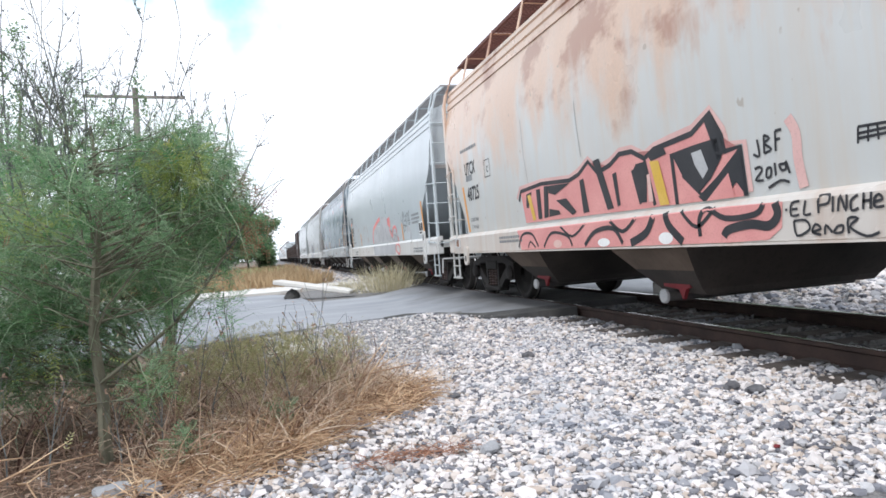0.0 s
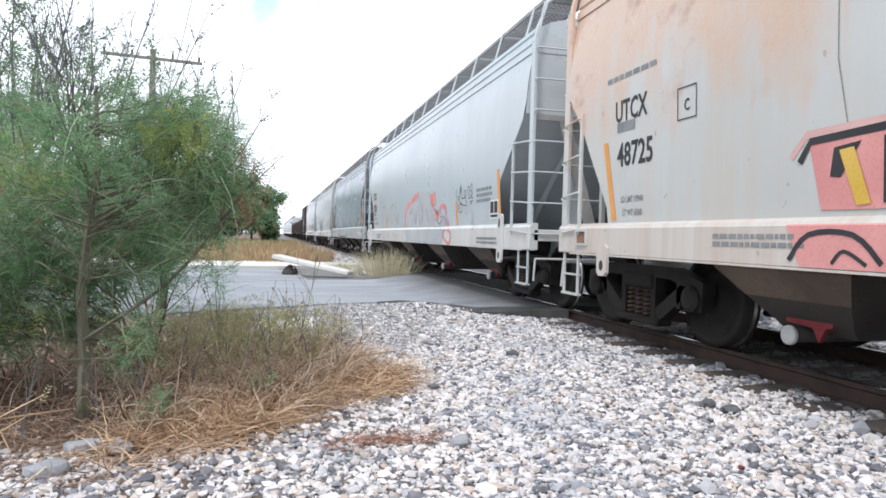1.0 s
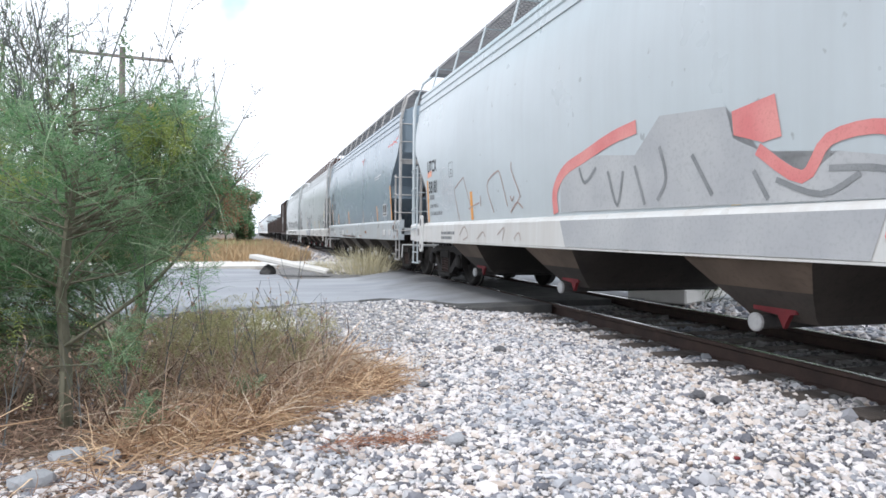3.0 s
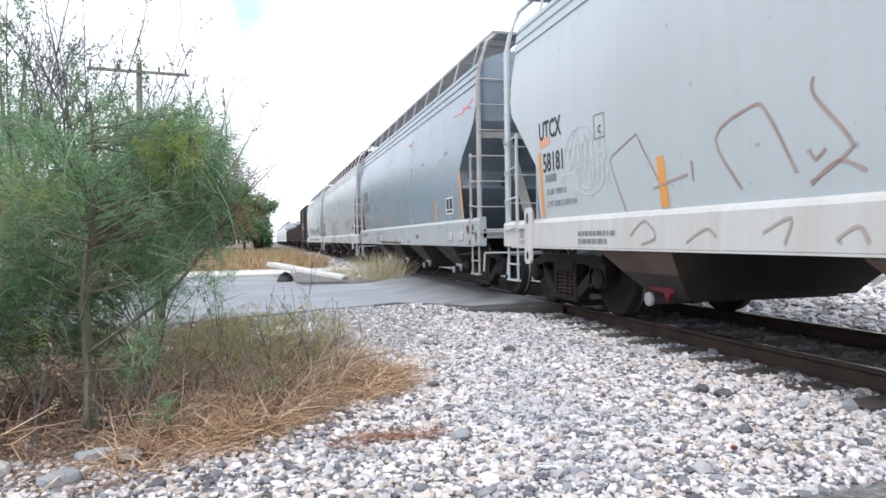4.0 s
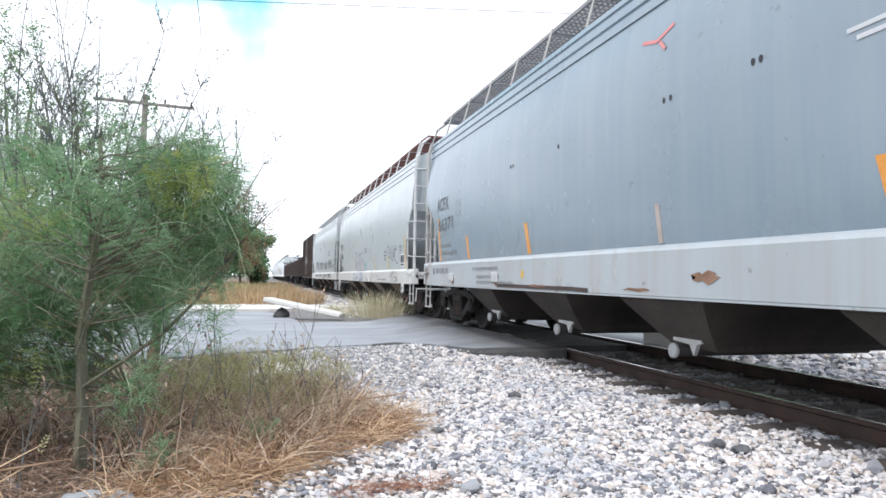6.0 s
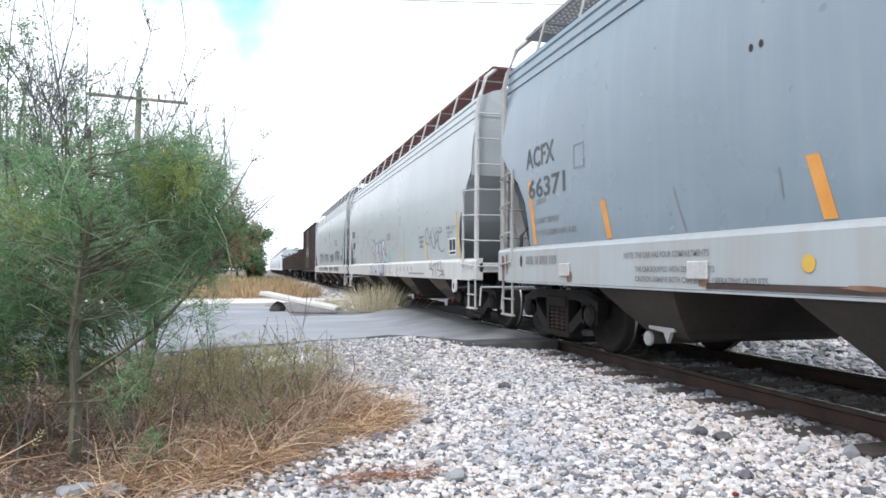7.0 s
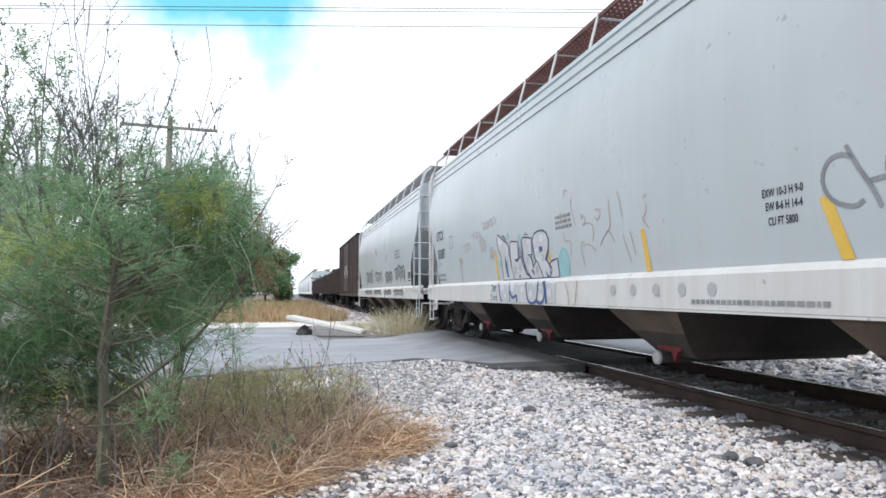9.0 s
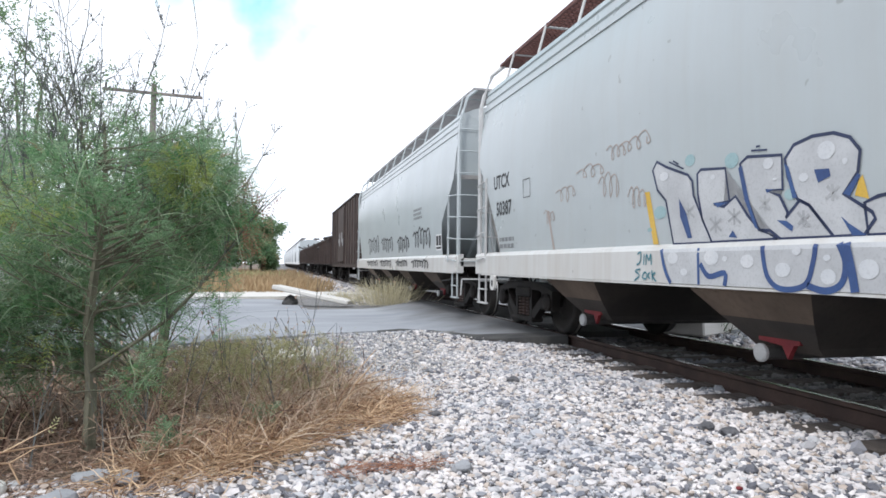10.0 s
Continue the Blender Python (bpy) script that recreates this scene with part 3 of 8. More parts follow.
bed = scatter_stones("track_bed_stones", 12000, (3.7, 6.6, 0, 9.4), 0.026, M_BED, lambda x, y: 1.0 * (np.abs(np.abs(x - TRACK_X) - 0.7535) > 0.1) * (x > TRACK_X - 1.0) * (np.abs((y + 8 + 0.27) % 0.54 - 0.27) > 0.12))
tagged(bed, "dark ballast stones packed between the ties, coloured for the train's shade", "gravel", kind="stuff")
over = scatter_stones("far_side_gravel", 9000, (6.5, 12.0, 0, 9.2), 0.04, M_BALLAST, lambda x, y: 1.0 + 0 * x)
tagged(over, "pale crushed stone on the far side of the track", "gravel", kind="stuff")
strip = scatter_stones("distant_gravel", 6000, (2.3, 4.2, 19.0, 60.0), 0.05, M_BALLAST, lambda x, y: 1.0 * (x > 2.2 + 0.5 * np.sin(y)))
tagged(strip, "pale gravel strip along the distant track", "gravel", kind="stuff")


def lone_stone(name, x, y, r, material, label, flat=0.6, turn=0.0):
    bm = bmesh.new()
    bmesh.ops.create_icosphere(bm, subdivisions=2, radius=1)
    for v in bm.verts:
        v.co *= 1 + 0.35 * noise.noise(v.co * 1.3 + Vector((x, y, 0)))
        v.co = Vector((v.co.x * r * 1.3, v.co.y * r * 0.85, v.co.z * r * flat))
    ob = finish(bm, name, material)
    ob.matrix_basis = pose(x, y, float(height(np.array(x), np.array(y))) + r * flat * 0.55 + 0.012, 0, 0, turn)
    return tagged(ob, label, "stone", "loose stones")


lone_stone("dark_stone", 2.37, 6.13, 0.055, M_DARKSTONE, "dark grey stone lying on pale ballast", 0.75)
lone_stone("dark_stone", 3.06, 4.03, 0.06, M_DARKSTONE, "flat dark grey stone lying on pale ballast", 0.55, 20)
lone_stone("dark_stone", 3.12, 3.86, 0.06, M_DARKSTONE, "flat dark grey stone lying on pale ballast", 0.55, -15)
lone_stone("dark_stone", 1.3, 5.03, 0.045, M_DARKSTONE, "small dark stone at the edge of the straw", 0.5, 10)
lone_stone("grey_stone", 1.1, 3.58, 0.045, M_ASPHALT, "grey stone half sunk in the gravel", 0.8)
lone_stone("grey_stone", -0.9, 3.86, 0.085, M_ASPHALT, "large flat grey stone beside the weeds", 0.45, 8)
lone_stone("grey_stone", -0.98, 3.5, 0.08, M_ASPHALT, "rounded grey stone beside the weeds", 0.6, 40)
lone_stone("grey_stone", -1.35, 3.7, 0.09, M_ROADSTONE, "pale stone in the litter under the bush", 0.5, 70)
lone_stone("grey_stone", -1.6, 3.75, 0.07, M_ASPHALT, "grey stone in the litter under the bush", 0.6, 20)
lone_stone("grey_stone", -0.72, 3.8, 0.07, M_ASPHALT, "grey stone beside the weeds", 0.6, 120)
lone_stone("red_chip", 2.44, 2.91, 0.016, M_RED, "small bright red chip among pale ballast", 0.7)


def concrete_block(name, size, m, label):
    bm = bmesh.new()
    box(bm, -size[0] / 2, size[0] / 2, -size[1] / 2, size[1] / 2, 0, size[2], 0.025)
    bmesh.ops.subdivide_edges(bm, edges=bm.edges[:], cuts=2, use_grid_fill=True)
    for v in bm.verts:
        v.co += 0.012 * noise.noise_vector(v.co * 3.1)
    ob = finish(bm, name, M_CONCRETE)
    ob.matrix_basis = m
    return tagged(ob, label, "concrete block")


concrete_block("concrete_beam", (2.2, 0.6, 0.12), pose(1.1, 18.5, 0.28, 0, 10.5, -22), "long white concrete beam tipped on the road edge")
lone_stone("rubble_lump", 0.5, 18.75, 0.2, M_TAR, "dark lump of rubble propping up a concrete beam", 0.9, 20)

concrete_block("concrete_block", (1.0, 0.7, 0.5), pose(8.4, 10.2, 0.15, 0, 0, 10), "pale concrete block beyond the track")
concrete_block("concrete_block", (0.7, 0.6, 0.4), pose(9.3, 9.8, 0.15, 0, 4, -25), "pale concrete block beyond the track")
concrete_block("concrete_slab", (3.6, 1.6, 0.32), pose(12.2, 11.6, 0.14, 0, 0, -35), "long pale concrete slab beyond the track")
concrete_block("concrete_slab", (1.6, 1.0, 0.25), pose(6.95, 9.6, 0.14, 0, 0, 30), "flat pale concrete slab beside the rails")


# ---- the train ----
# A car's own space: x across (the near side is -x), y from its leading end backwards, z up from the rail.
TRAIN = []      # (car, y of the leading end at 0 s)
WHEELS = []     # (wheelset, its rest pose)
WHEEL_R = 0.457


def wall_x(z):
    """Half width of a hopper body at a height."""
    return float(np.interp(z, [1.0, 2.68, 3.1, 3.4, 3.62], [1.50, 1.555, 1.535, 1.495, 1.455]))


def text_mesh(text, size, squeeze=1.0):
    cu = bpy.data.curves.new("lettering", "FONT")
    cu.body, cu.size, cu.resolution_u, cu.offset = text, size, 2, size * 0.02
    ob = bpy.data.objects.new("lettering", cu)
    scene.collection.objects.link(ob)
    me = bpy.data.meshes.new_from_object(ob.evaluated_get(bpy.context.evaluated_depsgraph_get()))
    bpy.data.objects.remove(ob)
    co = np.zeros(3 * len(me.vertices))
    me.vertices.foreach_get("co", co)
    co = co.reshape(-1, 3) * (squeeze, 1, 1)
    faces = [tuple(p.vertices) for p in me.polygons]
    bpy.data.meshes.remove(me)
    return co, faces


EDGE = {"sill": 1.12}    # where the sill's face starts to round over, for the car in hand


def side_point(y, z, lift, sill=False):
    if sill:
        return (-1.562 - lift + 0.75 * max(0.0, z - EDGE["sill"]), y, z)
    return (-wall_x(z) - lift, y, z)


def lettering(car, text, y, z, size, material, name="lettering", sill=False, squeeze=0.8, lift=0.004, slant=0.0):
    """Lettering on the near side; y is its left end as one reads it, z its foot."""
    co, faces = text_mesh(text, size, squeeze)
    V = [side_point(y - u, z + v + slant * u, lift, sill) for u, v, _ in co]
    if size < 0.25:
        return soup(name, V, faces, material, car)
    # large letters are parts of their own: faces that share corners make one letter
    owner = list(range(len(V)))

    def root(k):
        while owner[k] != k:
            k = owner[k]
        return k

    for f in faces:
        for k in f[1:]:
            owner[root(k)] = root(f[0])
    for r in sorted({root(f[0]) for f in faces}):
        own = [f for f in faces if root(f[0]) == r]
        used = sorted({k for f in own for k in f})
        at = {k: n for n, k in enumerate(used)}
        soup(name, [V[k] for k in used], [tuple(at[k] for k in f) for f in own], material, car)


def patch(car, name, outline, material, lift=0.004, sill=False, label=""):
    """A painted area on the near side, from its outline in (y, z)."""
    bm = bmesh.new()
    f = bm.faces.new([bm.verts.new((0, y, z)) for y, z in outline])
    bmesh.ops.triangulate(bm, faces=[f])
    low, high = min(z for _, z in outline), max(z for _, z in outline)
    for k in range(1, int((high - low) / 0.09) + 1):
        bmesh.ops.bisect_plane(bm, geom=bm.verts[:] + bm.edges[:] + bm.faces[:], plane_co=(0, 0, low + 0.09 * k), plane_no=(0, 0, 1))
    for v in bm.verts:
        v.co = Vector(side_point(v.co.y, v.co.z, lift, sill))
    bmesh.ops.recalc_face_normals(bm, faces=bm.faces[:])
    return part(name, bm, material, car, label)


def stroke(car, name, lines, width, material, lift=0.006, sill=False, closed=False, label=""):
    """Painted lines on the near side, each a list of (y, z)."""
    bm = bmesh.new()
    for line in lines:
        pts = [Vector(p) for p in (list(line) + [line[0]] if closed else line)]
        rows = []
        for k, p in enumerate(pts):
            way = (pts[min(k + 1, len(pts) - 1)] - pts[max(k - 1, 0)])
            if closed and k in (0, len(pts) - 1):
                way = pts[1] - pts[-2]
            way = way.normalized() if way.length else Vector((1, 0))
            s = Vector((-way.y, way.x)) * width / 2
            rows.append([bm.verts.new(side_point(*(p + s), lift, sill)), bm.verts.new(side_point(*(p - s), lift, sill))])
        for a, b in zip(rows, rows[1:]):
            bm.faces.new((a[0], a[1], b[1], b[0]))
    return part(name, bm, material, car, label)


def curved(pts, steps=6):
    """A smooth line through points in (y, z)."""
    p = [Vector(v) for v in pts]
    out = []
    for k in range(len(p) - 1):
        a, b, c, d = p[max(k - 1, 0)], p[k], p[k + 1], p[min(k + 2, len(p) - 1)]
        for n in range(steps):
            t = n / steps
            out.append(0.5 * (2 * b + (c - a) * t + (2 * a - 5 * b + 4 * c - d) * t * t + (3 * b - 3 * c + d - a) * t ** 3))
    out.append(p[-1])
    return [tuple(v) for v in out]


def ring(y, z, ry, rz, n=16):
    return [(y + ry * math.cos(2 * math.pi * k / n), z + rz * math.sin(2 * math.pi * k / n)) for k in range(n)]


MASTER = {}


def wheelset_mesh():
    if "wheelset" not in MASTER:
        bm = bmesh.new()
        for s in (-1, 1):
            prof = [(0.70, 0.10), (0.70, 0.17), (0.735, 0.2), (0.735, 0.36), (0.70, 0.39), (0.69, WHEEL_R + 0.028), (0.72, WHEEL_R + 0.026), (0.735, WHEEL_R + 0.002), (0.835, WHEEL_R - 0.003), (0.838, 0.385), (0.79, 0.36), (0.775, 0.2), (0.85, 0.16), (0.85, 0.09)]
            slots = [0, 0, 0, 0, 0, 0, 1, 0, 0, 0, 0, 0, 0]
            lathe(bm, [(s * x, r) for x, r in prof], sides=30, slots=slots)
        lathe(bm, [(-1.05, 0.07), (1.05, 0.07)], sides=10)
        bmesh.ops.recalc_face_normals(bm, faces=bm.faces[:])
        me = bpy.data.meshes.new("wheelset")
        bm.to_mesh(me)
        bm.free()
        me.materials.append(M_WHEEL)
        me.materials.append(M_TREAD)
        for p in me.polygons:
            p.use_smooth = True
        MASTER["wheelset"] = me
    return MASTER["wheelset"]


def frame_mesh():
    if "side_frame" not in MASTER:
        bm = bmesh.new()
        prism(bm, [(-1.12, 0.5), (-1.12, 0.62), (-0.62, 0.74), (0.62, 0.74), (1.12, 0.62), (1.12, 0.5), (0.6, 0.62), (-0.6, 0.62)], -0.07, 0.07)
        for s in (-1, 1):
            prism(bm, [(s * 0.98, 0.55), (s * 0.38, 0.16), (s * 0.26, 0.16), (s * 0.26, 0.25), (s * 0.8, 0.6)], -0.06, 0.06)
            prism(bm, [(s * 0.34, 0.18), (s * 0.34, 0.7), (s * 0.25, 0.7), (s * 0.25, 0.18)], -0.065, 0.065)
            prism(bm, [(s * 1.1, 0.34), (s * 1.1, 0.6), (s * 0.7, 0.6), (s * 0.7, 0.34), (s * 0.76, 0.34), (s * 0.78, 0.5), (s * 1.02, 0.5), (s * 1.04, 0.34)], -0.06, 0.06)
        box(bm, -0.1, 0.1, -0.42, 0.42, 0.12, 0.2, 0.02)
        box(bm, -0.09, 0.09, -0.3, 0.3, 0.5, 0.66, 0.02)
        bmesh.ops.recalc_face_normals(bm, faces=bm.faces[:])
        me = bpy.data.meshes.new("side_frame")
        bm.to_mesh(me)
        bm.free()
        me.materials.append(M_TRUCK)
        MASTER["side_frame"] = me
        bm = bmesh.new()
        for c in (-0.16, 0.0, 0.16):
            pts = [(0.068 * math.cos(0.9 * k), c + 0.068 * math.sin(0.9 * k), 0.2 + 0.3 * k / 42) for k in range(43)]
            tube(bm, pts, 0.017, 4)
        me = bpy.data.meshes.new("spring")
        bm.to_mesh(me)
        bm.free()
        me.materials.append(plain("spring_steel", (0.075, 0.05, 0.045), (0.12, 0.08, 0.07), 0.6, 0.3))
        MASTER["spring"] = me
        bm = bmesh.new()
        lathe(bm, [(0.0, 0.13), (-0.07, 0.13), (-0.1, 0.09), (-0.11, 0.04)], sides=12)
        bmesh.ops.recalc_face_normals(bm, faces=bm.faces[:])
        me = bpy.data.meshes.new("bearing_cap")
        bm.to_mesh(me)
        bm.free()
        me.materials.append(M_TRUCK)
        MASTER["bearing_cap"] = me


def truck(car, y, plain_one=False):
    frame_mesh()
    bm = bmesh.new()
    box(bm, -1.0, 1.0, -0.19, 0.19, 0.42, 0.66, 0.03)
    lathe(bm, [(-0.2, 0.2), (0.2, 0.2)], axis_z=0.62, sides=10)
    t = part("truck", bm, M_TRUCK, car, "dark cast iron truck")
    t.location = (0, y, 0)
    for s in (-1, 1):
        f = new("side_frame", MASTER["side_frame"])
        f.parent = t
        f.matrix_basis = pose(s * 1.0, 0, 0)
        if plain_one:
            continue
        g = new("spring", MASTER["spring"])
        g.parent = t
        g.matrix_basis = pose(s * 1.0, 0, 0)
        for e in (-1, 1):
            c = new("bearing_cap", MASTER["bearing_cap"])
            c.parent = t
            c.matrix_basis = pose(s * 1.02, e * 0.95, 0.457, 0, 0, 0 if s < 0 else 180)
    for e in (-1, 1):
        w = new("wheelset", wheelset_mesh())
        w.parent = t
        WHEELS.append((w, (0, e * 0.95, WHEEL_R)))
    return t


def hopper_car(label, start, length, sill_top, paint, sill_paint, bays, walk_mat, lead_cut, tail_cut, detail=True, truck_in=(1.5, 1.0), roof_posts=11, post_mat=None, plates=(), frame_mat=None, ladder=(0.72, 0.5), holders=()):
    """A covered hopper: bulging body with sloped ends, side sills, roof walkway, ladders, hoppers with outlets, trucks.
    lead_cut, tail_cut: the side sheet's end as (height, distance from the sill's end)."""
    car = tagged(new("hopper_car"), label, "rail car", "cars of the freight train")
    TRAIN.append((car, start))
    EDGE["sill"] = sill_top - 0.05
    L = length
    post_mat = post_mat or paint
    cut0 = lambda z: float(np.interp(z, *zip(*lead_cut)))  # noqa: E731
    cut1 = lambda z: L - float(np.interp(z, *zip(*tail_cut)))  # noqa: E731
    # body
    bm = bmesh.new()
    half = [(sill_top - 0.02, 1.5), (1.35, wall_x(1.35)), (1.6, wall_x(1.6)), (1.9, wall_x(1.9)), (2.2, wall_x(2.2)), (2.45, wall_x(2.45)), (2.68, 1.555), (2.9, 1.549), (3.1, 1.535), (3.27, 1.517), (3.4, 1.495), (3.62, 1.455)]
    sect = [(-x, z) for z, x in half] + [(x, z) for z, x in reversed(half)]
    rows = [[bm.verts.new((x, y, z)) for y in (cut0(z), *np.linspace(1.7, L - 1.7, 9), cut1(z))] for x, z in sect]
    for k, (a, b) in enumerate(zip(rows, rows[1:])):
        if k == len(half) - 1:
            continue
        for n in range(len(a) - 1):
            bm.faces.new((a[n], b[n], b[n + 1], a[n + 1]))
    bmesh.ops.recalc_face_normals(bm, faces=bm.faces[:])
    for f in bm.faces:
        if f.normal.x * f.calc_center_median().x < 0:
            f.normal_flip()
    part("body", bm, paint, car, smooth=True)
    # roof with its ribbed eaves
    bm = bmesh.new()
    eave = [(3.60, 1.445), (3.60, 1.475), (3.70, 1.462), (3.715, 1.437), (3.735, 1.432), (3.75, 1.452), (3.85, 1.436), (3.865, 1.41), (3.885, 1.404), (3.90, 1.425), (3.965, 1.41), (3.97, 1.345), (4.04, 1.2), (4.14, 0.8), (4.2, 0.4), (4.21, 0.0)]
    sect = [(-x, z) for z, x in eave] + [(x, z) for z, x in reversed(eave[:-1])]
    y0, y1 = cut0(3.6) - 0.01, cut1(3.6) + 0.01
    rows = [[bm.verts.new((x, y, z)) for y in (y0, y1)] for x, z in sect]
    for a, b in zip(rows, rows[1:]):
        bm.faces.new((a[0], a[1], b[1], b[0]))
    bm.faces.new([r[0] for r in rows])
    bm.faces.new([r[1] for r in reversed(rows)])
    bmesh.ops.recalc_face_normals(bm, faces=bm.faces[:])
    part("roof", bm, paint, car)
    # end sheets: upright at the top, then sloping inwards to the hopper
    for e, cut in ((0, lead_cut), (1, tail_cut)):
        yy = (lambda d: d) if e == 0 else (lambda d: L - d)  # noqa: E731
        bm = bmesh.new()
        back = 0.012
        front = [(z, float(np.interp(z, *zip(*cut)))) for z in (3.66, 3.2, 2.95, 2.75, 2.6, 2.45, 2.3, 2.2, 2.05, 1.95, 1.88)]
        front.append((0.95, front[-1][1] + 1.15))
        slab = front + [(z, d + back) for z, d in reversed(front)]
        m = len(slab)
        vs = [[bm.verts.new((sx * (wall_x(max(z, 1.2)) - 0.006), yy(d), z)) for z, d in slab] for sx in (-1, 1)]
        for k in range(m):
            bm.faces.new((vs[0][k], vs[0][(k + 1) % m], vs[1][(k + 1) % m], vs[1][k]))
        for side in vs:
            for k in range(len(front) - 1):
                bm.faces.new((side[k], side[k + 1], side[m - 2 - k], side[m - 1 - k]))
        bmesh.ops.recalc_face_normals(bm, faces=bm.faces[:])
        part("end_sheet", bm, paint, car)
        # end frame: posts, braces, platform, draft sill
        bm = bmesh.new()
        box(bm, -1.5, 1.5, yy(0.0), yy(0.14), 0.96, 1.12, 0.01)
        box(bm, -1.5, 1.5, yy(0.14), yy(0.6), 1.08, 1.1)
        part("end_platform", bm, sill_paint, car)
        bm = bmesh.new()
        box(bm, -0.34, 0.34, yy(-0.1), yy(2.9), 0.62, 1.0, 0.02)
        for s in (-1, 1):
            box(bm, s * 0.62, s * 0.74, yy(0.5), yy(0.62), 1.1, 2.72)
            tube(bm, [(s * 0.68, yy(0.55), 2.5), (s * 0.68, yy(2.3), 1.1)], 0.05, 4)
        part("end_frame", bm, frame_mat or paint, car)
        if detail:
            for s in (-1, 1):
                bm = bmesh.new()
                low, high = Vector((s * 0.42, yy(0.42), 1.1)), Vector((s * 0.98, yy(0.3), 2.78))
                for p, q, w in ((low, high, 0.085), (Vector((s * 1.44, yy(0.3), 2.72)), Vector((s * 0.3, yy(0.3), 2.72)), 0.05)):
                    out = Vector((0, yy(0.03) - yy(0.0), 0))
                    side = (q - p).cross(out).normalized() * w
                    vs = [bm.verts.new(v) for v in (p - side, p + side, q + side, q - side, p - side + out, p + side + out, q + side + out, q - side + out)]
                    for f in ((0, 1, 2, 3), (7, 6, 5, 4), (0, 4, 5, 1), (1, 5, 6, 2), (2, 6, 7, 3), (3, 7, 4, 0)):
                        bm.faces.new([vs[k] for k in f])
                bmesh.ops.recalc_face_normals(bm, faces=bm.faces[:])
                part("end_brace", bm, M_GRIMY, car, "pale steel brace plates stained with rust")
        bm = bmesh.new()
        box(bm, -0.11, 0.11, yy(-0.45), yy(-0.05), 0.77, 0.97, 0.03)
        box(bm, -0.17, 0.13, yy(-0.68), yy(-0.43), 0.72, 1.0, 0.06)
        part("coupler", bm, M_DARKIRON, car)
        if not detail:
            continue
        bm = bmesh.new()
        tube(bm, [(-0.32, yy(-0.02), 0.86), (-0.36, yy(-0.2), 0.78), (-0.36, yy(-0.42), 0.5), (-0.3, yy(-0.66), 0.42)], 0.022, 5)
        part("air_hose", bm, M_BLACK, car)
        bm = bmesh.new()
        tube(bm, [(-1.48, yy(-0.02), 0.72), (-0.5, yy(-0.05), 0.72), (-0.4, yy(-0.1), 0.78)], 0.016, 5)
        tube(bm, [(-1.48, yy(-0.02), 0.72), (-1.5, yy(-0.03), 0.42)], 0.016, 5)
        part("uncoupling_lever", bm, M_TRIM, car)
        # ladders
        for s in (-1, 1):
            bm = bmesh.new()
            box(bm, s * 1.5, s * 1.545, yy(0.03), yy(0.16), 1.0, 3.7, 0.006)
            tube(bm, [(s * 1.52, yy(0.1), 3.68), (s * 1.47, yy(0.1), 3.9), (s * 1.35, yy(0.16), 4.25), (s * 1.15, yy(0.22), 4.42)], 0.035, 5)
            box(bm, s * 1.0, s * 1.05, yy(0.02), yy(0.09), 1.1, 3.62, 0.006)
            part("ladder_post", bm, post_mat, car)
            for k in range(7):
                z = 1.06 + 0.42 * k
                bm = bmesh.new()
                tube(bm, [(s * 1.53, yy(0.05), z), (s * 1.53, yy(-0.03), z), (s * 1.03, yy(-0.03), z), (s * 1.03, yy(0.05), z)], 0.013, 5)
                part("end_rung", bm, post_mat, car)
            bm = bmesh.new()
            far_post = ladder[e]
            box(bm, s * 1.535, s * 1.57, yy(far_post), yy(far_post + 0.045), 1.05, 2.42, 0.005)
            for k in range(4):
                z = 1.06 + 0.42 * k
                tube(bm, [(s * 1.54, yy(0.1), z), (s * 1.585, yy(0.13), z + 0.01), (s * 1.585, yy(far_post), z + 0.05), (s * 1.55, yy(far_post + 0.03), z + 0.05)], 0.013, 5)
            part("side_ladder", bm, post_mat, car)
            bm = bmesh.new()
            for d in (0.1, 0.46):
                box(bm, s * 1.52, s * 1.54, yy(d), yy(d + 0.04), 0.36, 0.86)
            box(bm, s * 1.5, s * 1.56, yy(0.1), yy(0.515), 0.35, 0.375)
            box(bm, s * 1.51, s * 1.55, yy(0.1), yy(0.515), 0.58, 0.6)
            part("stirrup_step", bm, post_mat, car)
    # side sills
    for s in (-1, 1):
        bm = bmesh.new()
        prof = [(1.44, 0.84), (1.55, 0.84), (1.56, 0.85), (1.56, sill_top - 0.05), (1.545, sill_top - 0.018), (1.5, sill_top + 0.008), (1.44, sill_top + 0.008)]
        a, b = [bm.verts.new((s * x, 0.0, z)) for x, z in prof], [bm.verts.new((s * x, L, z)) for x, z in prof]
        for k in range(len(prof)):
            bm.faces.new((a[k], a[(k + 1) % len(prof)], b[(k + 1) % len(prof)], b[k]))
        bm.faces.new(a)
        bm.faces.new(b)
        box(bm, s * 1.36, s * 1.562, 0.3, L - 0.3, 0.825, 0.842)
        bmesh.ops.recalc_face_normals(bm, faces=bm.faces[:])
        part("side_sill", bm, sill_paint, car)
    # roof walkway
    for s in (-1, 1):
        bm = bmesh.new()
        a, b, z = s * 1.22, s * 0.62, 4.45
        for x in (a, b):
            box(bm, x - 0.012, x + 0.012, 0.5, L - 0.5, z - 0.05, z)
        for k in range(8):
            x = a + (b - a) * (k + 0.5) / 8
            box(bm, x - 0.008, x + 0.008, 0.5, L - 0.5, z - 0.03, z)
        n = int((L - 1) / 0.1) if detail else int((L - 1) / 0.5)
        for k in range(n):
            y = 0.5 + (L - 1) * (k + 0.5) / n
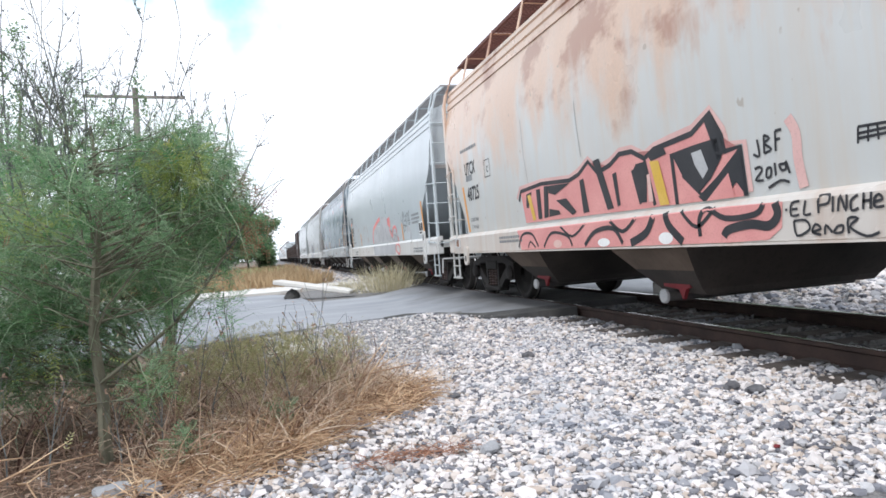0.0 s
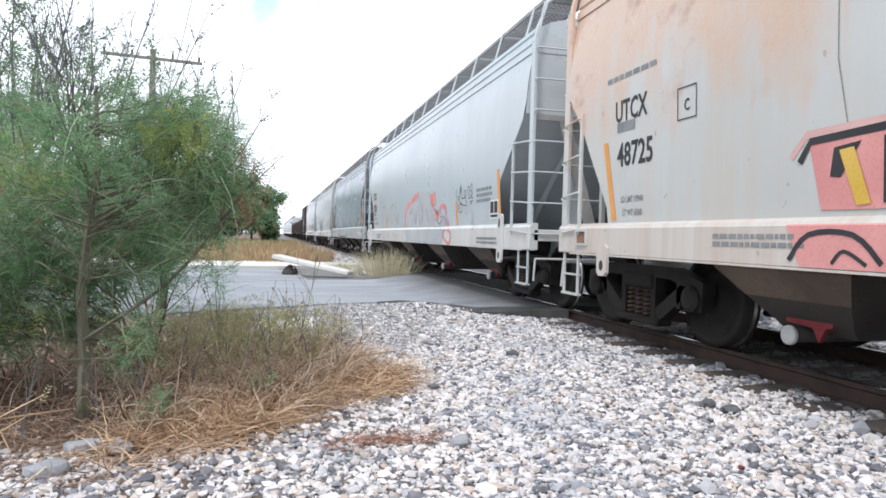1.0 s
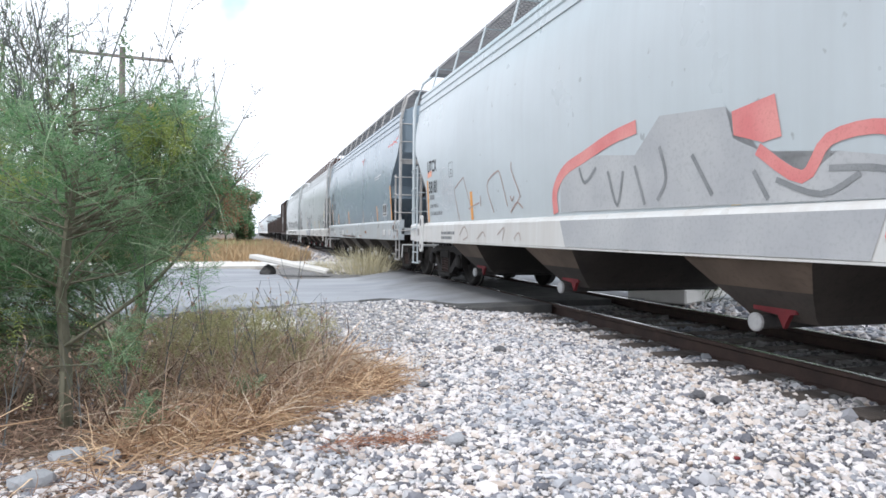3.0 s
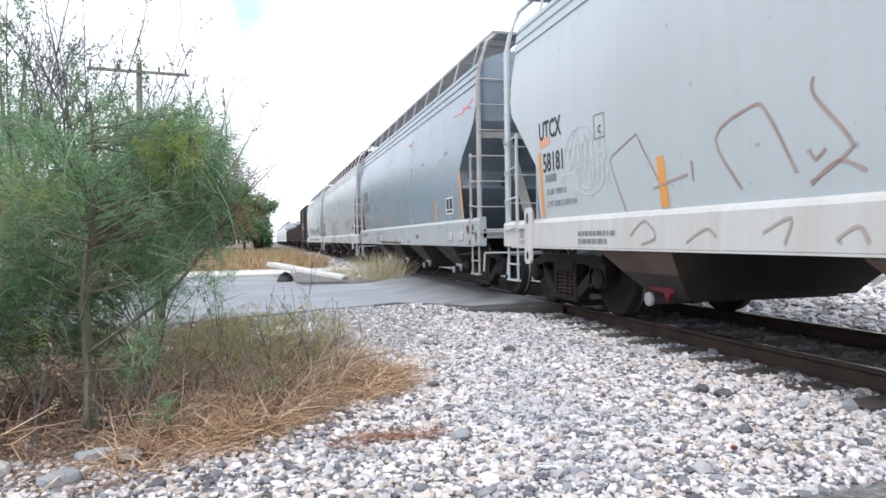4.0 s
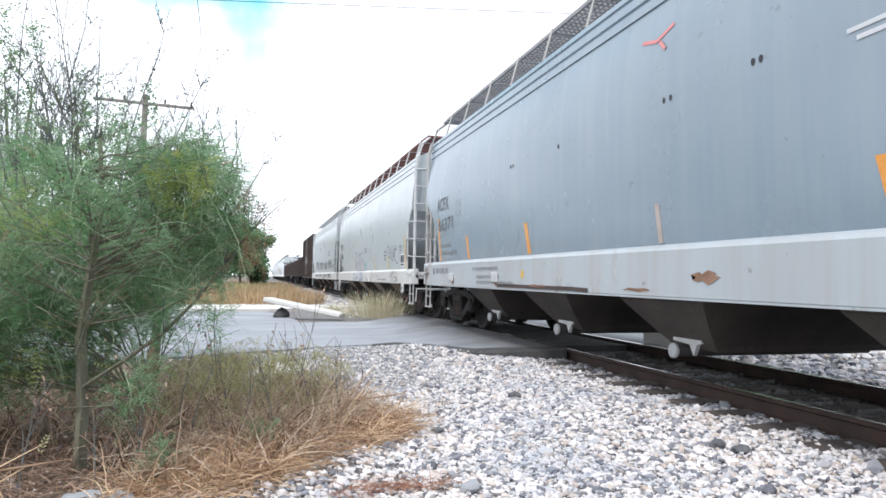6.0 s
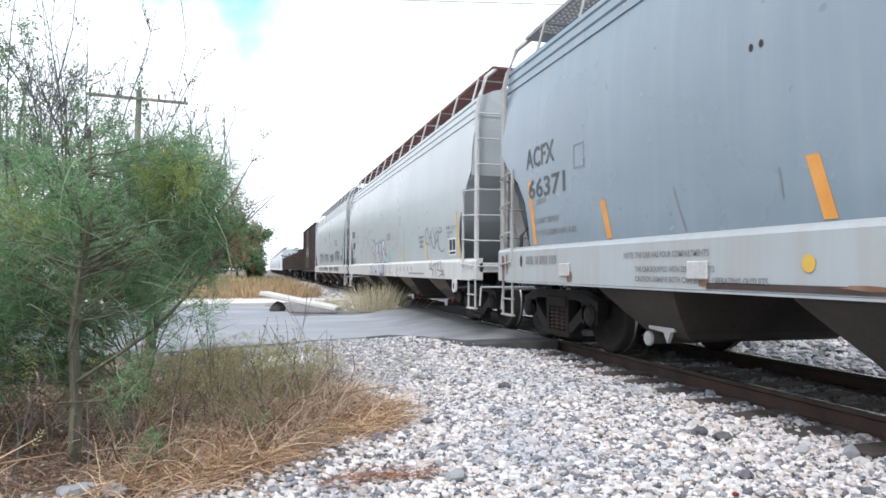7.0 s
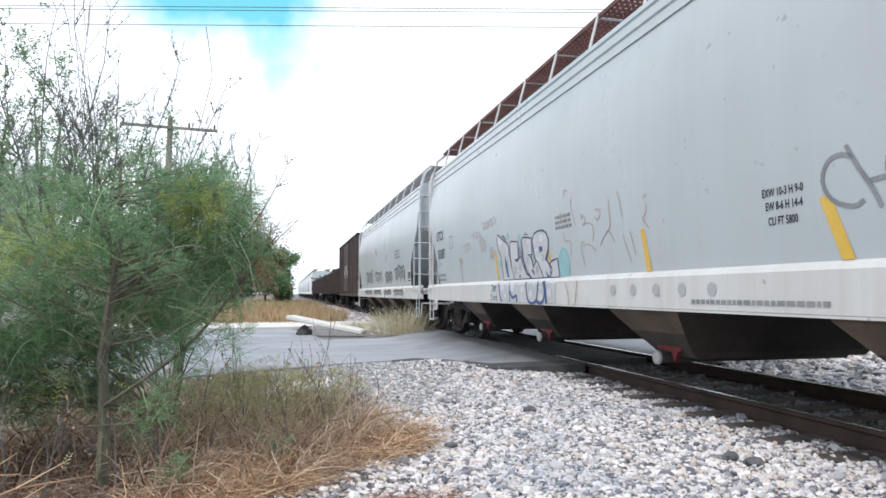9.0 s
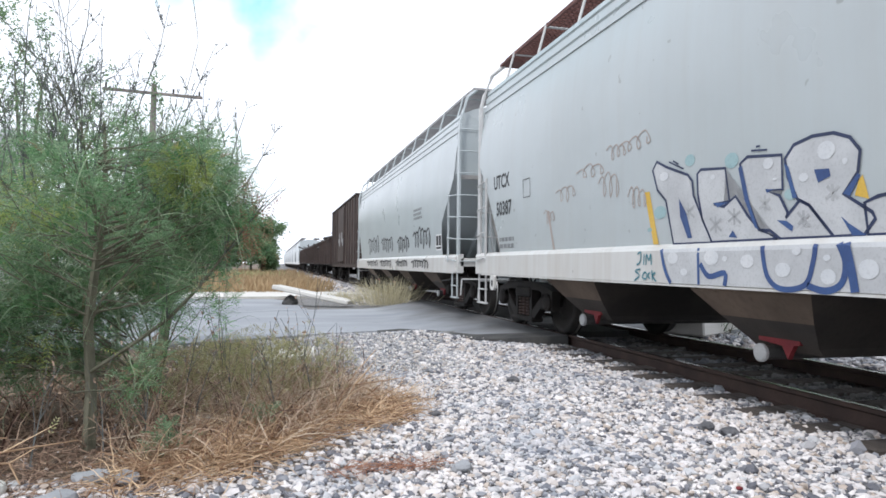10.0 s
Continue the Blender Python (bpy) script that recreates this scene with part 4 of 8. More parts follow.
            box(bm, min(a, b), max(a, b), y - 0.012, y + 0.012, z - 0.045, z - 0.01)
        part("roof_walkway", bm, walk_mat, car, "steel grating walkway on the roof")
        if not detail:
            continue
        for k in range(roof_posts):
            y = 0.9 + (L - 1.8) * k / (roof_posts - 1)
            bm = bmesh.new()
            tube(bm, [(s * 1.39, y, 3.96), (s * 1.34, y, 4.02), (s * 1.235, y, 4.4), (s * 1.21, y, 4.47)], 0.02, 4)
            tube(bm, [(s * 1.22, y, 4.41), (s * 0.62, y, 4.41)], 0.018, 4)
            tube(bm, [(s * 0.64, y, 4.41), (s * 0.66, y, 4.16)], 0.018, 4)
            part("walkway_bracket", bm, post_mat, car)
    for e in (0.35, L - 0.35):
        bm = bmesh.new()
        box(bm, -1.22, 1.22, e - 0.17, e + 0.17, 4.41, 4.45)
        part("cross_walkway", bm, walk_mat, car)
    if detail:
        n = 6
        for k in range(n):
            bm = bmesh.new()
            y = 1.8 + (L - 3.6) * k / (n - 1)
            lathe_up = [(0.45, 4.18), (0.45, 4.3), (0.4, 4.36), (0.0, 4.37)]
            prev = None
            for r, z in lathe_up:
                ringv = [bm.verts.new((max(r, 0.02) * math.cos(2 * math.pi * i / 14), y + max(r, 0.02) * math.sin(2 * math.pi * i / 14), z)) for i in range(14)]
                if prev:
                    for i in range(14):
                        bm.faces.new((prev[i], prev[(i + 1) % 14], ringv[(i + 1) % 14], ringv[i]))
                prev = ringv
            part("roof_hatch", bm, paint, car)
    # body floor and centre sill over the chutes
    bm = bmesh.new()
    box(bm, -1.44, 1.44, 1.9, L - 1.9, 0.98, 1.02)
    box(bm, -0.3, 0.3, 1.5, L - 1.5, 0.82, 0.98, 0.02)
    part("body_floor", bm, M_BAYSHADE, car)
    # hoppers and outlets
    gap = min((b - a for a, b in zip(bays, bays[1:])), default=3.0)
    for y in bays:
        bm = bmesh.new()
        rings = []
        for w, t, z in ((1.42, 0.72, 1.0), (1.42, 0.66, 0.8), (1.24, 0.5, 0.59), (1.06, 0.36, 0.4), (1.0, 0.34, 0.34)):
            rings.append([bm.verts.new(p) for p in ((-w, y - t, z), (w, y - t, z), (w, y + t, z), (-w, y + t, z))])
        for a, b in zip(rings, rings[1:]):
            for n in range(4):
                # upper side sheets get the lit brown, the rest the painted shade
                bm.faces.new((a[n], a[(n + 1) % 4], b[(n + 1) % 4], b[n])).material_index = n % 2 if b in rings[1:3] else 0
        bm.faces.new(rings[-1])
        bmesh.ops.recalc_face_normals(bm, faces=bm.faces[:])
        part("hopper_bay", bm, (M_BAYSHADE, M_BAYSHADE if "blue" in label else M_BAYLIT), car, "hopper chute with lit rust-brown side sheets and shade-dark faces")
        if not detail:
            continue
        bm = bmesh.new()
        prism(bm, [(y - 0.22, 0.5), (y + 0.22, 0.5), (y + 0.21, 0.41), (y - 0.04, 0.39), (y - 0.1, 0.29), (y - 0.16, 0.4), (y - 0.22, 0.41)], -1.1, -1.06)
        bmesh.ops.recalc_face_normals(bm, faces=bm.faces[:])
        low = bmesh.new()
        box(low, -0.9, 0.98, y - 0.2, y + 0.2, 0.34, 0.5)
        part("outlet_trough", low, M_BAYSHADE, car)
        out = part("outlet_gate", bm, M_RED if car["label"].find("blue") < 0 else M_TRIM, car, "red outlet gate" if car["label"].find("blue") < 0 else "pale metal outlet gate")
        bm = bmesh.new()
        lathe(bm, [(-1.17, 0.058), (1.17, 0.058)], y + 0.1, 0.32, 12)
        part("outlet_pipe", bm, M_DARKIRON, out)
        bm = bmesh.new()
        lathe(bm, [(-1.16, 0.074), (-1.185, 0.074), (-1.195, 0.06), (-1.198, 0.02)], y + 0.1, 0.32, 14)
        part("outlet_cap", bm, M_CAP, out, "round pale outlet cap")
    for y in (truck_in[0], L - truck_in[1]):
        truck(car, y, not detail)
    if detail:
        # hand brake and air reservoir on the trailing end
        bm = bmesh.new()
        wheel = [(-0.62 + 0.29 * math.cos(2 * math.pi * k / 20), L - 0.12, 2.15 + 0.29 * math.sin(2 * math.pi * k / 20)) for k in range(21)]
        tube(bm, wheel, 0.018, 5)
        for k in range(4):
            a = math.pi * k / 4
            tube(bm, [(-0.62 + 0.28 * math.cos(a), L - 0.12, 2.15 + 0.28 * math.sin(a)), (-0.62 - 0.28 * math.cos(a), L - 0.12, 2.15 - 0.28 * math.sin(a))], 0.012, 4)
        part("brake_wheel", bm, M_TRIM, car)
        bm = bmesh.new()
        box(bm, -0.78, -0.46, L - 0.36, L - 0.16, 1.95, 2.35, 0.02)
        tube(bm, [(-0.62, L - 0.25, 1.95), (-0.62, L - 0.25, 1.1)], 0.03, 5)
        tube(bm, [(-1.3, L - 0.3, 2.62), (1.3, L - 0.3, 2.62)], 0.02, 5)
        part("brake_housing", bm, M_DARKIRON, car)
        bm = bmesh.new()
        lathe(bm, [(-0.4, 0.05), (-0.36, 0.2), (0.36, 0.2), (0.4, 0.05)], 0.85, 1.32, 12)
        part("air_reservoir", bm, M_DARKIRON, car)
        bm = bmesh.new()
        tube(bm, [(-0.42, 2.3, 0.86), (-0.42, L - 2.3, 0.86)], 0.022, 5)
        tube(bm, [(-1.25, 1.0, 0.72), (-1.25, 3.0, 0.6)], 0.02, 4)
        part("brake_pipe", bm, M_DARKIRON, car)
        for y in holders:
            bm = bmesh.new()
            for a, b, c, d in ((-0.14, 0.14, 0.93, 0.955), (-0.14, 0.14, 1.085, 1.11), (-0.14, -0.115, 0.955, 1.085), (0.115, 0.14, 0.955, 1.085)):
                box(bm, -1.59, -1.56, y + a, y + b, c, d)
            holder = part("card_holder", bm, M_TRIM, car, "small open metal card holder")
            bm = bmesh.new()
            box(bm, -1.566, -1.561, y - 0.115, y + 0.115, 0.955, 1.085)
            part("backing", bm, M_RUSTMARK if "rust" in label else M_GRIMY, holder)
        for y, z0, z1 in plates:
            bm = bmesh.new()
            prism(bm, [(y - 0.1, z0 + 0.04), (y - 0.06, z0), (y + 0.06, z0), (y + 0.1, z0 + 0.04), (y + 0.1, z1 - 0.04), (y + 0.06, z1), (y - 0.06, z1), (y - 0.1, z1 - 0.04)], -1.6, -1.563)
            bmesh.ops.recalc_face_normals(bm, faces=bm.faces[:])
            plate = part("jacking_plate", bm, sill_paint, car, "pale steel plate with a slot")
            bm = bmesh.new()
            prism(bm, [(y + 0.04 * math.cos(a), z0 + 0.11 + 0.055 * math.sin(a)) for a in (2 * math.pi * k / 10 for k in range(10))], -1.603, -1.598)
            part("slot", bm, M_BLACK, plate)
            if z1 - z0 > 0.4:
                bm = bmesh.new()
                prism(bm, [(y + 0.035 * math.cos(a), z1 - 0.14 + 0.075 * math.sin(a)) for a in (2 * math.pi * k / 10 for k in range(10))], -1.603, -1.598)
                part("slot", bm, M_BLACK, plate)
    return car


def stripe(car, y, z0, z1, wide, material, lean=0.0):
    return patch(car, "reflective_stripe", [(y + wide / 2, z0), (y - wide / 2, z0), (y - wide / 2 + lean, z1), (y + wide / 2 + lean, z1)], material, 0.003)


def bars(car, y, z, wide, rows, high, material, sill=False, name="stencil_line", gap=1.7):
    """Rows of small lettering that cannot be read, as broken bars."""
    rnd = random.Random(int(1000 * (y + z)))
    for k in range(rows):
        bm = bmesh.new()
        u, zz = 0.0, z - k * high * gap
        while u < wide * rnd.uniform(0.75, 1.0):
            w = high * rnd.uniform(0.8, 2.6)
            vs = [bm.verts.new(side_point(y - a, b, 0.004, sill)) for a, b in ((u, zz), (u + w, zz), (u + w, zz + high), (u, zz + high))]
            bm.faces.new(vs)
            u += w + high * 0.5
        part(name, bm, material, car)["kind"] = "stuff"


def scribble(car, y, z, wide, high, material, width, seed, turns=9, sill=False, name="spray_tag"):
    """A looping pen-like tag."""
    rnd = random.Random(seed)
    pts, n = [], 4 * turns
    for k in range(n + 1):
        a, u = 2 * math.pi * k / 4 + 0.4, k / n
        pts.append((y - wide * u + wide / turns * 0.45 * math.cos(a), z + high * (0.5 + rnd.uniform(0.2, 0.5) * math.sin(a))))
    return stroke(car, name, [curved(pts)], width, material, 0.005, sill)


def placard(car, y, z, wide, high):
    board = patch(car, "placard", [(y, z), (y - wide, z), (y - wide, z + high), (y, z + high)], M_WHITE, 0.004, label="white placard with dark panels")
    for a in (0.08, 0.54):
        bm = bmesh.new()
        bm.faces.new([bm.verts.new(side_point(y - wide * u, z + high * v, 0.007)) for u, v in ((a, 0.3), (a + 0.38, 0.3), (a + 0.38, 0.92), (a, 0.92))])
        part("panel", bm, M_BLACK, board)
    bm = bmesh.new()
    bm.faces.new([bm.verts.new(side_point(y - wide * u, z + high * v, 0.007)) for u, v in ((0.08, 0.08), (0.92, 0.08), (0.92, 0.22), (0.08, 0.22))])
    part("panel", bm, M_BLACK, board)
    return board


CUT_STRAIGHT = [(1.0, 1.35), (1.85, 1.42), (2.75, 0.3), (3.9, 0.28)]
CUT_TAIL = [(1.0, 1.25), (1.45, 1.2), (1.9, 1.15), (2.75, 0.3), (3.9, 0.28)]
CUT_STEEP = [(1.0, 1.12), (1.35, 1.07), (1.9, 0.72), (2.4, 0.41), (2.6, 0.16), (3.9, 0.13)]
CUT_ROUND = [(1.2, 0.98), (1.6, 1.12), (1.95, 1.22), (2.2, 1.2), (2.45, 0.95), (2.7, 0.55), (2.95, 0.25), (3.9, 0.15)]
CUT_ROUND_TAIL = [(1.2, 1.08), (1.6, 1.02), (1.95, 0.92), (2.2, 0.7), (2.45, 0.35), (2.6, 0.1), (3.9, 0.05)]
CUT_STEP = [(1.2, 0.98), (1.78, 1.12), (2.45, 0.58), (2.55, 0.3), (3.9, 0.25)]

# the rusty pale car with pink lettering
car_a = hopper_car("pale hopper car streaked with rust, pink graffiti, rolling on the track", -3.0, 15.5, 1.17, P_RUSTY, P_SILL_RUSTY, (2.2, 5.5, 8.8, 12.1), M_WALK, CUT_STRAIGHT, CUT_STEEP, plates=((1.15, 0.62, 0.95), (14.35, 0.62, 0.95)), holders=(14.88,))
lettering(car_a, "UTCX", 14.24, 2.2, 0.3, M_BLACK, squeeze=0.72)
lettering(car_a, "48725", 14.2, 1.75, 0.33, M_BLACK, squeeze=0.8)
patch(car_a, "painted_patch", [(14.2, 2.09), (13.86, 2.09), (13.86, 2.19), (14.2, 2.19)], M_GREY_MARK)
stroke(car_a, "stencil_box", [[(13.16, 2.05), (12.9, 2.05), (12.9, 2.32), (13.16, 2.32)]], 0.015, M_BLACK, closed=True)
lettering(car_a, "C", 13.07, 2.12, 0.14, M_BLACK)
lettering(car_a, "LD LMT 19940", 14.13, 1.38, 0.085, M_GREY_MARK, squeeze=0.8)
lettering(car_a, "LT WT 6360", 14.1, 1.25, 0.085, M_GREY_MARK, squeeze=0.8)
bars(car_a, 14.4, 2.62, 0.9, 1, 0.05, M_GREY_MARK)
bars(car_a, 12.6, 1.03, 1.0, 2, 0.035, M_GREY_MARK, True)
stripe(car_a, 14.27, 1.2, 2.02, 0.095, M_ORANGE, 0.17)
# pink lettering over the side and the sill
stroke(car_a, "spray_halo", [[(11.86, 1.58), (11.72, 1.72), (10.97, 1.74), (10.15, 1.69), (9.9, 1.74), (9.65, 1.84), (9.46, 1.71), (9.18, 1.75), (8.98, 1.82), (8.75, 1.81), (8.54, 1.72), (8.37, 1.77), (8.08, 1.8), (7.81, 1.82), (7.56, 1.93), (7.42, 1.74), (7.38, 1.61), (7.2, 1.6), (7.18, 1.22)]], 0.05, M_HALOPINK, 0.0035)
patch(car_a, "graffiti_letter", [(11.7, 1.65), (10.97, 1.68), (10.15, 1.64), (9.88, 1.68), (9.65, 1.79), (9.46, 1.65), (9.18, 1.69), (8.98, 1.77), (8.75, 1.76), (8.54, 1.66), (8.37, 1.72), (8.08, 1.74), (7.81, 1.76), (7.56, 1.87), (7.45, 1.68), (7.42, 1.56), (7.26, 1.56), (7.24, 1.195), (11.6, 1.22)], M_PINK, 0.0045)
stroke(car_a, "graffiti_outline", [[(11.78, 1.54), (11.69, 1.67), (10.97, 1.7), (10.15, 1.65), (9.9, 1.69), (9.65, 1.8), (9.46, 1.65), (9.18, 1.7), (8.98, 1.78), (8.75, 1.77), (8.54, 1.67), (8.37, 1.73), (8.08, 1.75), (7.81, 1.77), (7.56, 1.89), (7.45, 1.69), (7.42, 1.56), (7.25, 1.57), (7.23, 1.195)]], 0.05, M_BLACK, 0.007)
stroke(car_a, "graffiti_outline", [[(8.77, 1.59), (8.67, 1.25)]], 0.035, M_BLACK, 0.008)
stroke(car_a, "graffiti_outline", [[(8.54, 1.65), (8.43, 1.22)]], 0.05, M_BLACK, 0.008)
stroke(car_a, "graffiti_outline", [[(8.11, 1.65), (8.09, 1.2)]], 0.05, M_BLACK, 0.008)
stroke(car_a, "graffiti_outline", [[(7.98, 1.44), (7.71, 1.22)]], 0.03, M_BLACK, 0.008)
patch(car_a, "graffiti_shadow", [(8.11, 1.65), (7.82, 1.67), (7.5, 1.68), (7.46, 1.52), (7.61, 1.37), (7.76, 1.28), (7.98, 1.44)], M_BLACK, 0.009)
patch(car_a, "graffiti_shadow", [(7.64, 1.86), (7.54, 1.89), (7.42, 1.56), (7.51, 1.5)], M_BLACK, 0.009)
patch(car_a, "graffiti_shadow", [(7.79, 1.24), (7.53, 1.38), (7.38, 1.48), (7.25, 1.57), (7.23, 1.2), (7.32, 1.31), (7.47, 1.195), (7.73, 1.195)], M_BLACK, 0.009)
patch(car_a, "graffiti_shadow", [(8.48, 1.69), (8.22, 1.73), (8.18, 1.66), (8.43, 1.63)], M_BLACK, 0.009)
patch(car_a, "graffiti_gap", [(7.83, 1.61), (7.7, 1.62), (7.63, 1.45), (7.71, 1.38), (7.8, 1.51)], M_DULLGREY, 0.011)
patch(car_a, "graffiti_letter", [(7.69, 1.195), (7.4, 1.39), (7.35, 1.195)], M_PINK, 0.011)
patch(car_a, "graffiti_base", [(11.84, 1.13), (7.37, 1.13), (6.82, 1.12), (6.84, 0.94), (6.97, 0.86), (7.4, 0.85), (7.87, 0.85), (11.71, 0.85)], M_PINK, 0.003, True)
stroke(car_a, "spray_tag", [curved([(7.07, 1.59), (7.06, 1.47), (7.12, 1.49)], 3)], 0.02, M_BLACK, 0.005)
stroke(car_a, "spray_tag", [curved([(7.0, 1.61), (7.01, 1.48)], 3)], 0.02, M_BLACK, 0.005)
stroke(car_a, "spray_tag", [curved([(7.0, 1.61), (6.95, 1.58), (7.0, 1.55), (6.94, 1.5), (7.01, 1.48)], 3)], 0.02, M_BLACK, 0.005)
stroke(car_a, "spray_tag", [curved([(6.89, 1.62), (6.9, 1.48)], 3)], 0.02, M_BLACK, 0.005)
stroke(car_a, "spray_tag", [curved([(6.89, 1.62), (6.83, 1.62)], 3)], 0.02, M_BLACK, 0.005)
stroke(car_a, "spray_tag", [curved([(6.9, 1.56), (6.85, 1.56)], 3)], 0.02, M_BLACK, 0.005)
stroke(car_a, "spray_tag", [curved([(7.12, 1.38), (7.07, 1.39), (7.05, 1.36), (7.12, 1.3), (7.04, 1.29)], 3)], 0.02, M_BLACK, 0.005)
stroke(car_a, "spray_tag", [curved([(7.0, 1.37), (7.01, 1.31), (6.97, 1.31), (6.96, 1.37), (7.0, 1.37)], 3)], 0.02, M_BLACK, 0.005)
stroke(car_a, "spray_tag", [curved([(6.92, 1.4), (6.92, 1.31)], 3)], 0.02, M_BLACK, 0.005)
stroke(car_a, "spray_tag", [curved([(6.83, 1.38), (6.88, 1.38), (6.86, 1.34), (6.82, 1.35), (6.82, 1.4), (6.79, 1.31)], 3)], 0.02, M_BLACK, 0.005)
stroke(car_a, "spray_tag", [curved([(7.0, 1.23), (6.88, 1.27), (6.8, 1.25)], 3)], 0.02, M_BLACK, 0.005)
stroke(car_a, "spray_tag", [curved([(6.67, 1.11), (6.74, 1.1), (6.75, 1.02), (6.68, 1.02)], 3)], 0.018, M_BLACK, 0.004, True)
stroke(car_a, "spray_tag", [curved([(6.74, 1.06), (6.69, 1.06)], 3)], 0.018, M_BLACK, 0.004, True)
stroke(car_a, "spray_tag", [curved([(6.62, 1.11), (6.64, 1.02), (6.58, 1.02)], 3)], 0.018, M_BLACK, 0.004, True)
stroke(car_a, "spray_tag", [curved([(6.52, 1.02), (6.51, 1.13), (6.43, 1.13), (6.44, 1.08), (6.51, 1.07)], 3)], 0.018, M_BLACK, 0.004, True)
stroke(car_a, "spray_tag", [curved([(6.4, 1.12), (6.41, 1.02)], 3)], 0.018, M_BLACK, 0.004, True)
stroke(car_a, "spray_tag", [curved([(6.37, 1.02), (6.35, 1.12), (6.31, 1.02), (6.3, 1.12)], 3)], 0.018, M_BLACK, 0.004, True)
stroke(car_a, "spray_tag", [curved([(6.22, 1.11), (6.27, 1.08), (6.27, 1.02), (6.22, 1.03)], 3)], 0.018, M_BLACK, 0.004, True)
stroke(car_a, "spray_tag", [curved([(6.18, 1.12), (6.19, 1.02)], 3)], 0.018, M_BLACK, 0.004, True)
stroke(car_a, "spray_tag", [curved([(6.13, 1.12), (6.14, 1.02)], 3)], 0.018, M_BLACK, 0.004, True)
stroke(car_a, "spray_tag", [curved([(6.19, 1.07), (6.14, 1.07)], 3)], 0.018, M_BLACK, 0.004, True)
stroke(car_a, "spray_tag", [curved([(6.11, 1.06), (6.06, 1.07), (6.08, 1.1), (6.11, 1.08), (6.11, 1.03), (6.05, 1.03)], 3)], 0.018, M_BLACK, 0.004, True)
stroke(car_a, "spray_tag", [curved([(6.8, 1.06), (6.78, 1.06)], 3)], 0.018, M_BLACK, 0.004, True)
stroke(car_a, "spray_tag", [curved([(6.73, 0.98), (6.71, 0.88), (6.6, 0.92), (6.63, 0.98), (6.73, 0.98)], 3)], 0.018, M_BLACK, 0.004, True)
stroke(car_a, "spray_tag", [curved([(6.58, 0.9), (6.51, 0.92), (6.55, 0.95), (6.58, 0.9), (6.51, 0.88)], 3)], 0.018, M_BLACK, 0.004, True)
stroke(car_a, "spray_tag", [curved([(6.48, 0.88), (6.47, 0.94), (6.42, 0.89)], 3)], 0.018, M_BLACK, 0.004, True)
stroke(car_a, "spray_tag", [curved([(6.38, 0.93), (6.41, 0.89), (6.35, 0.89), (6.34, 0.93), (6.38, 0.93)], 3)], 0.018, M_BLACK, 0.004, True)
stroke(car_a, "spray_tag", [curved([(6.3, 0.88), (6.3, 0.97), (6.23, 0.97), (6.29, 0.92), (6.18, 0.86), (6.09, 0.88)], 3)], 0.018, M_BLACK, 0.004, True)
stroke(car_a, "stencil_line", [[(6.23, 1.52), (6.03, 1.51)]], 0.018, M_BLACK, 0.004)
stroke(car_a, "stencil_line", [[(6.24, 1.48), (6.03, 1.48)]], 0.018, M_BLACK, 0.004)
stroke(car_a, "stencil_line", [[(6.24, 1.45), (6.04, 1.45)]], 0.018, M_BLACK, 0.004)
stroke(car_a, "stencil_line", [[(6.23, 1.52), (6.24, 1.42)]], 0.014, M_BLACK, 0.004)
stroke(car_a, "stencil_line", [[(6.16, 1.52), (6.17, 1.42)]], 0.014, M_BLACK, 0.004)
stroke(car_a, "stencil_line", [[(6.1, 1.52), (6.1, 1.42)]], 0.014, M_BLACK, 0.004)
for outline in (
        [(10.89, 1.66), (10.76, 1.65), (10.82, 1.26), (10.96, 1.25)],
        [(10.76, 1.65), (10.14, 1.62), (10.57, 1.52), (10.76, 1.56)],
        [(10.56, 1.45), (10.27, 1.45), (10.03, 1.27), (10.14, 1.24)],
        [(10.78, 1.36), (10.5, 1.32), (10.46, 1.27), (10.8, 1.26)],
        [(9.89, 1.62), (9.79, 1.63), (9.72, 1.25), (9.86, 1.24)],
        [(9.54, 1.79), (9.4, 1.8), (9.18, 1.25), (9.31, 1.24)],
        [(9.15, 1.6), (9.07, 1.61), (9.04, 1.27), (9.1, 1.26)],
        [(8.76, 1.58), (8.69, 1.64), (8.53, 1.64), (8.51, 1.54), (8.56, 1.26), (8.68, 1.26)],
        [(11.5, 1.61), (11.3, 1.63), (11.45, 1.42), (11.53, 1.43)],
        [(11.15, 1.64), (11.02, 1.64), (11.03, 1.25), (11.15, 1.25)]):
    patch(car_a, "graffiti_shadow", outline, M_BLACK, 0.0085)
patch(car_a, "graffiti_gap", [(8.52, 1.51), (8.47, 1.52), (8.45, 1.26), (8.52, 1.26)], M_PALEPINK, 0.0105)
patch(car_a, "reflective_stripe", [(11.46, 1.59), (11.35, 1.6), (11.23, 1.25), (11.33, 1.24)], M_YELLOW, 0.0105)
for line in ([(11.48, 2.64), (11.48, 2.16), (11.4, 1.72)], [(9.86, 2.52), (9.85, 2.26), (9.81, 1.88)]):
    stroke(car_a, "panel_seam", [line], 0.008, M_GREY_MARK, 0.003)
patch(car_a, "reflective_stripe", [(8.45, 1.63), (8.31, 1.62), (8.2, 1.21), (8.34, 1.21)], M_YELLOW, 0.013)
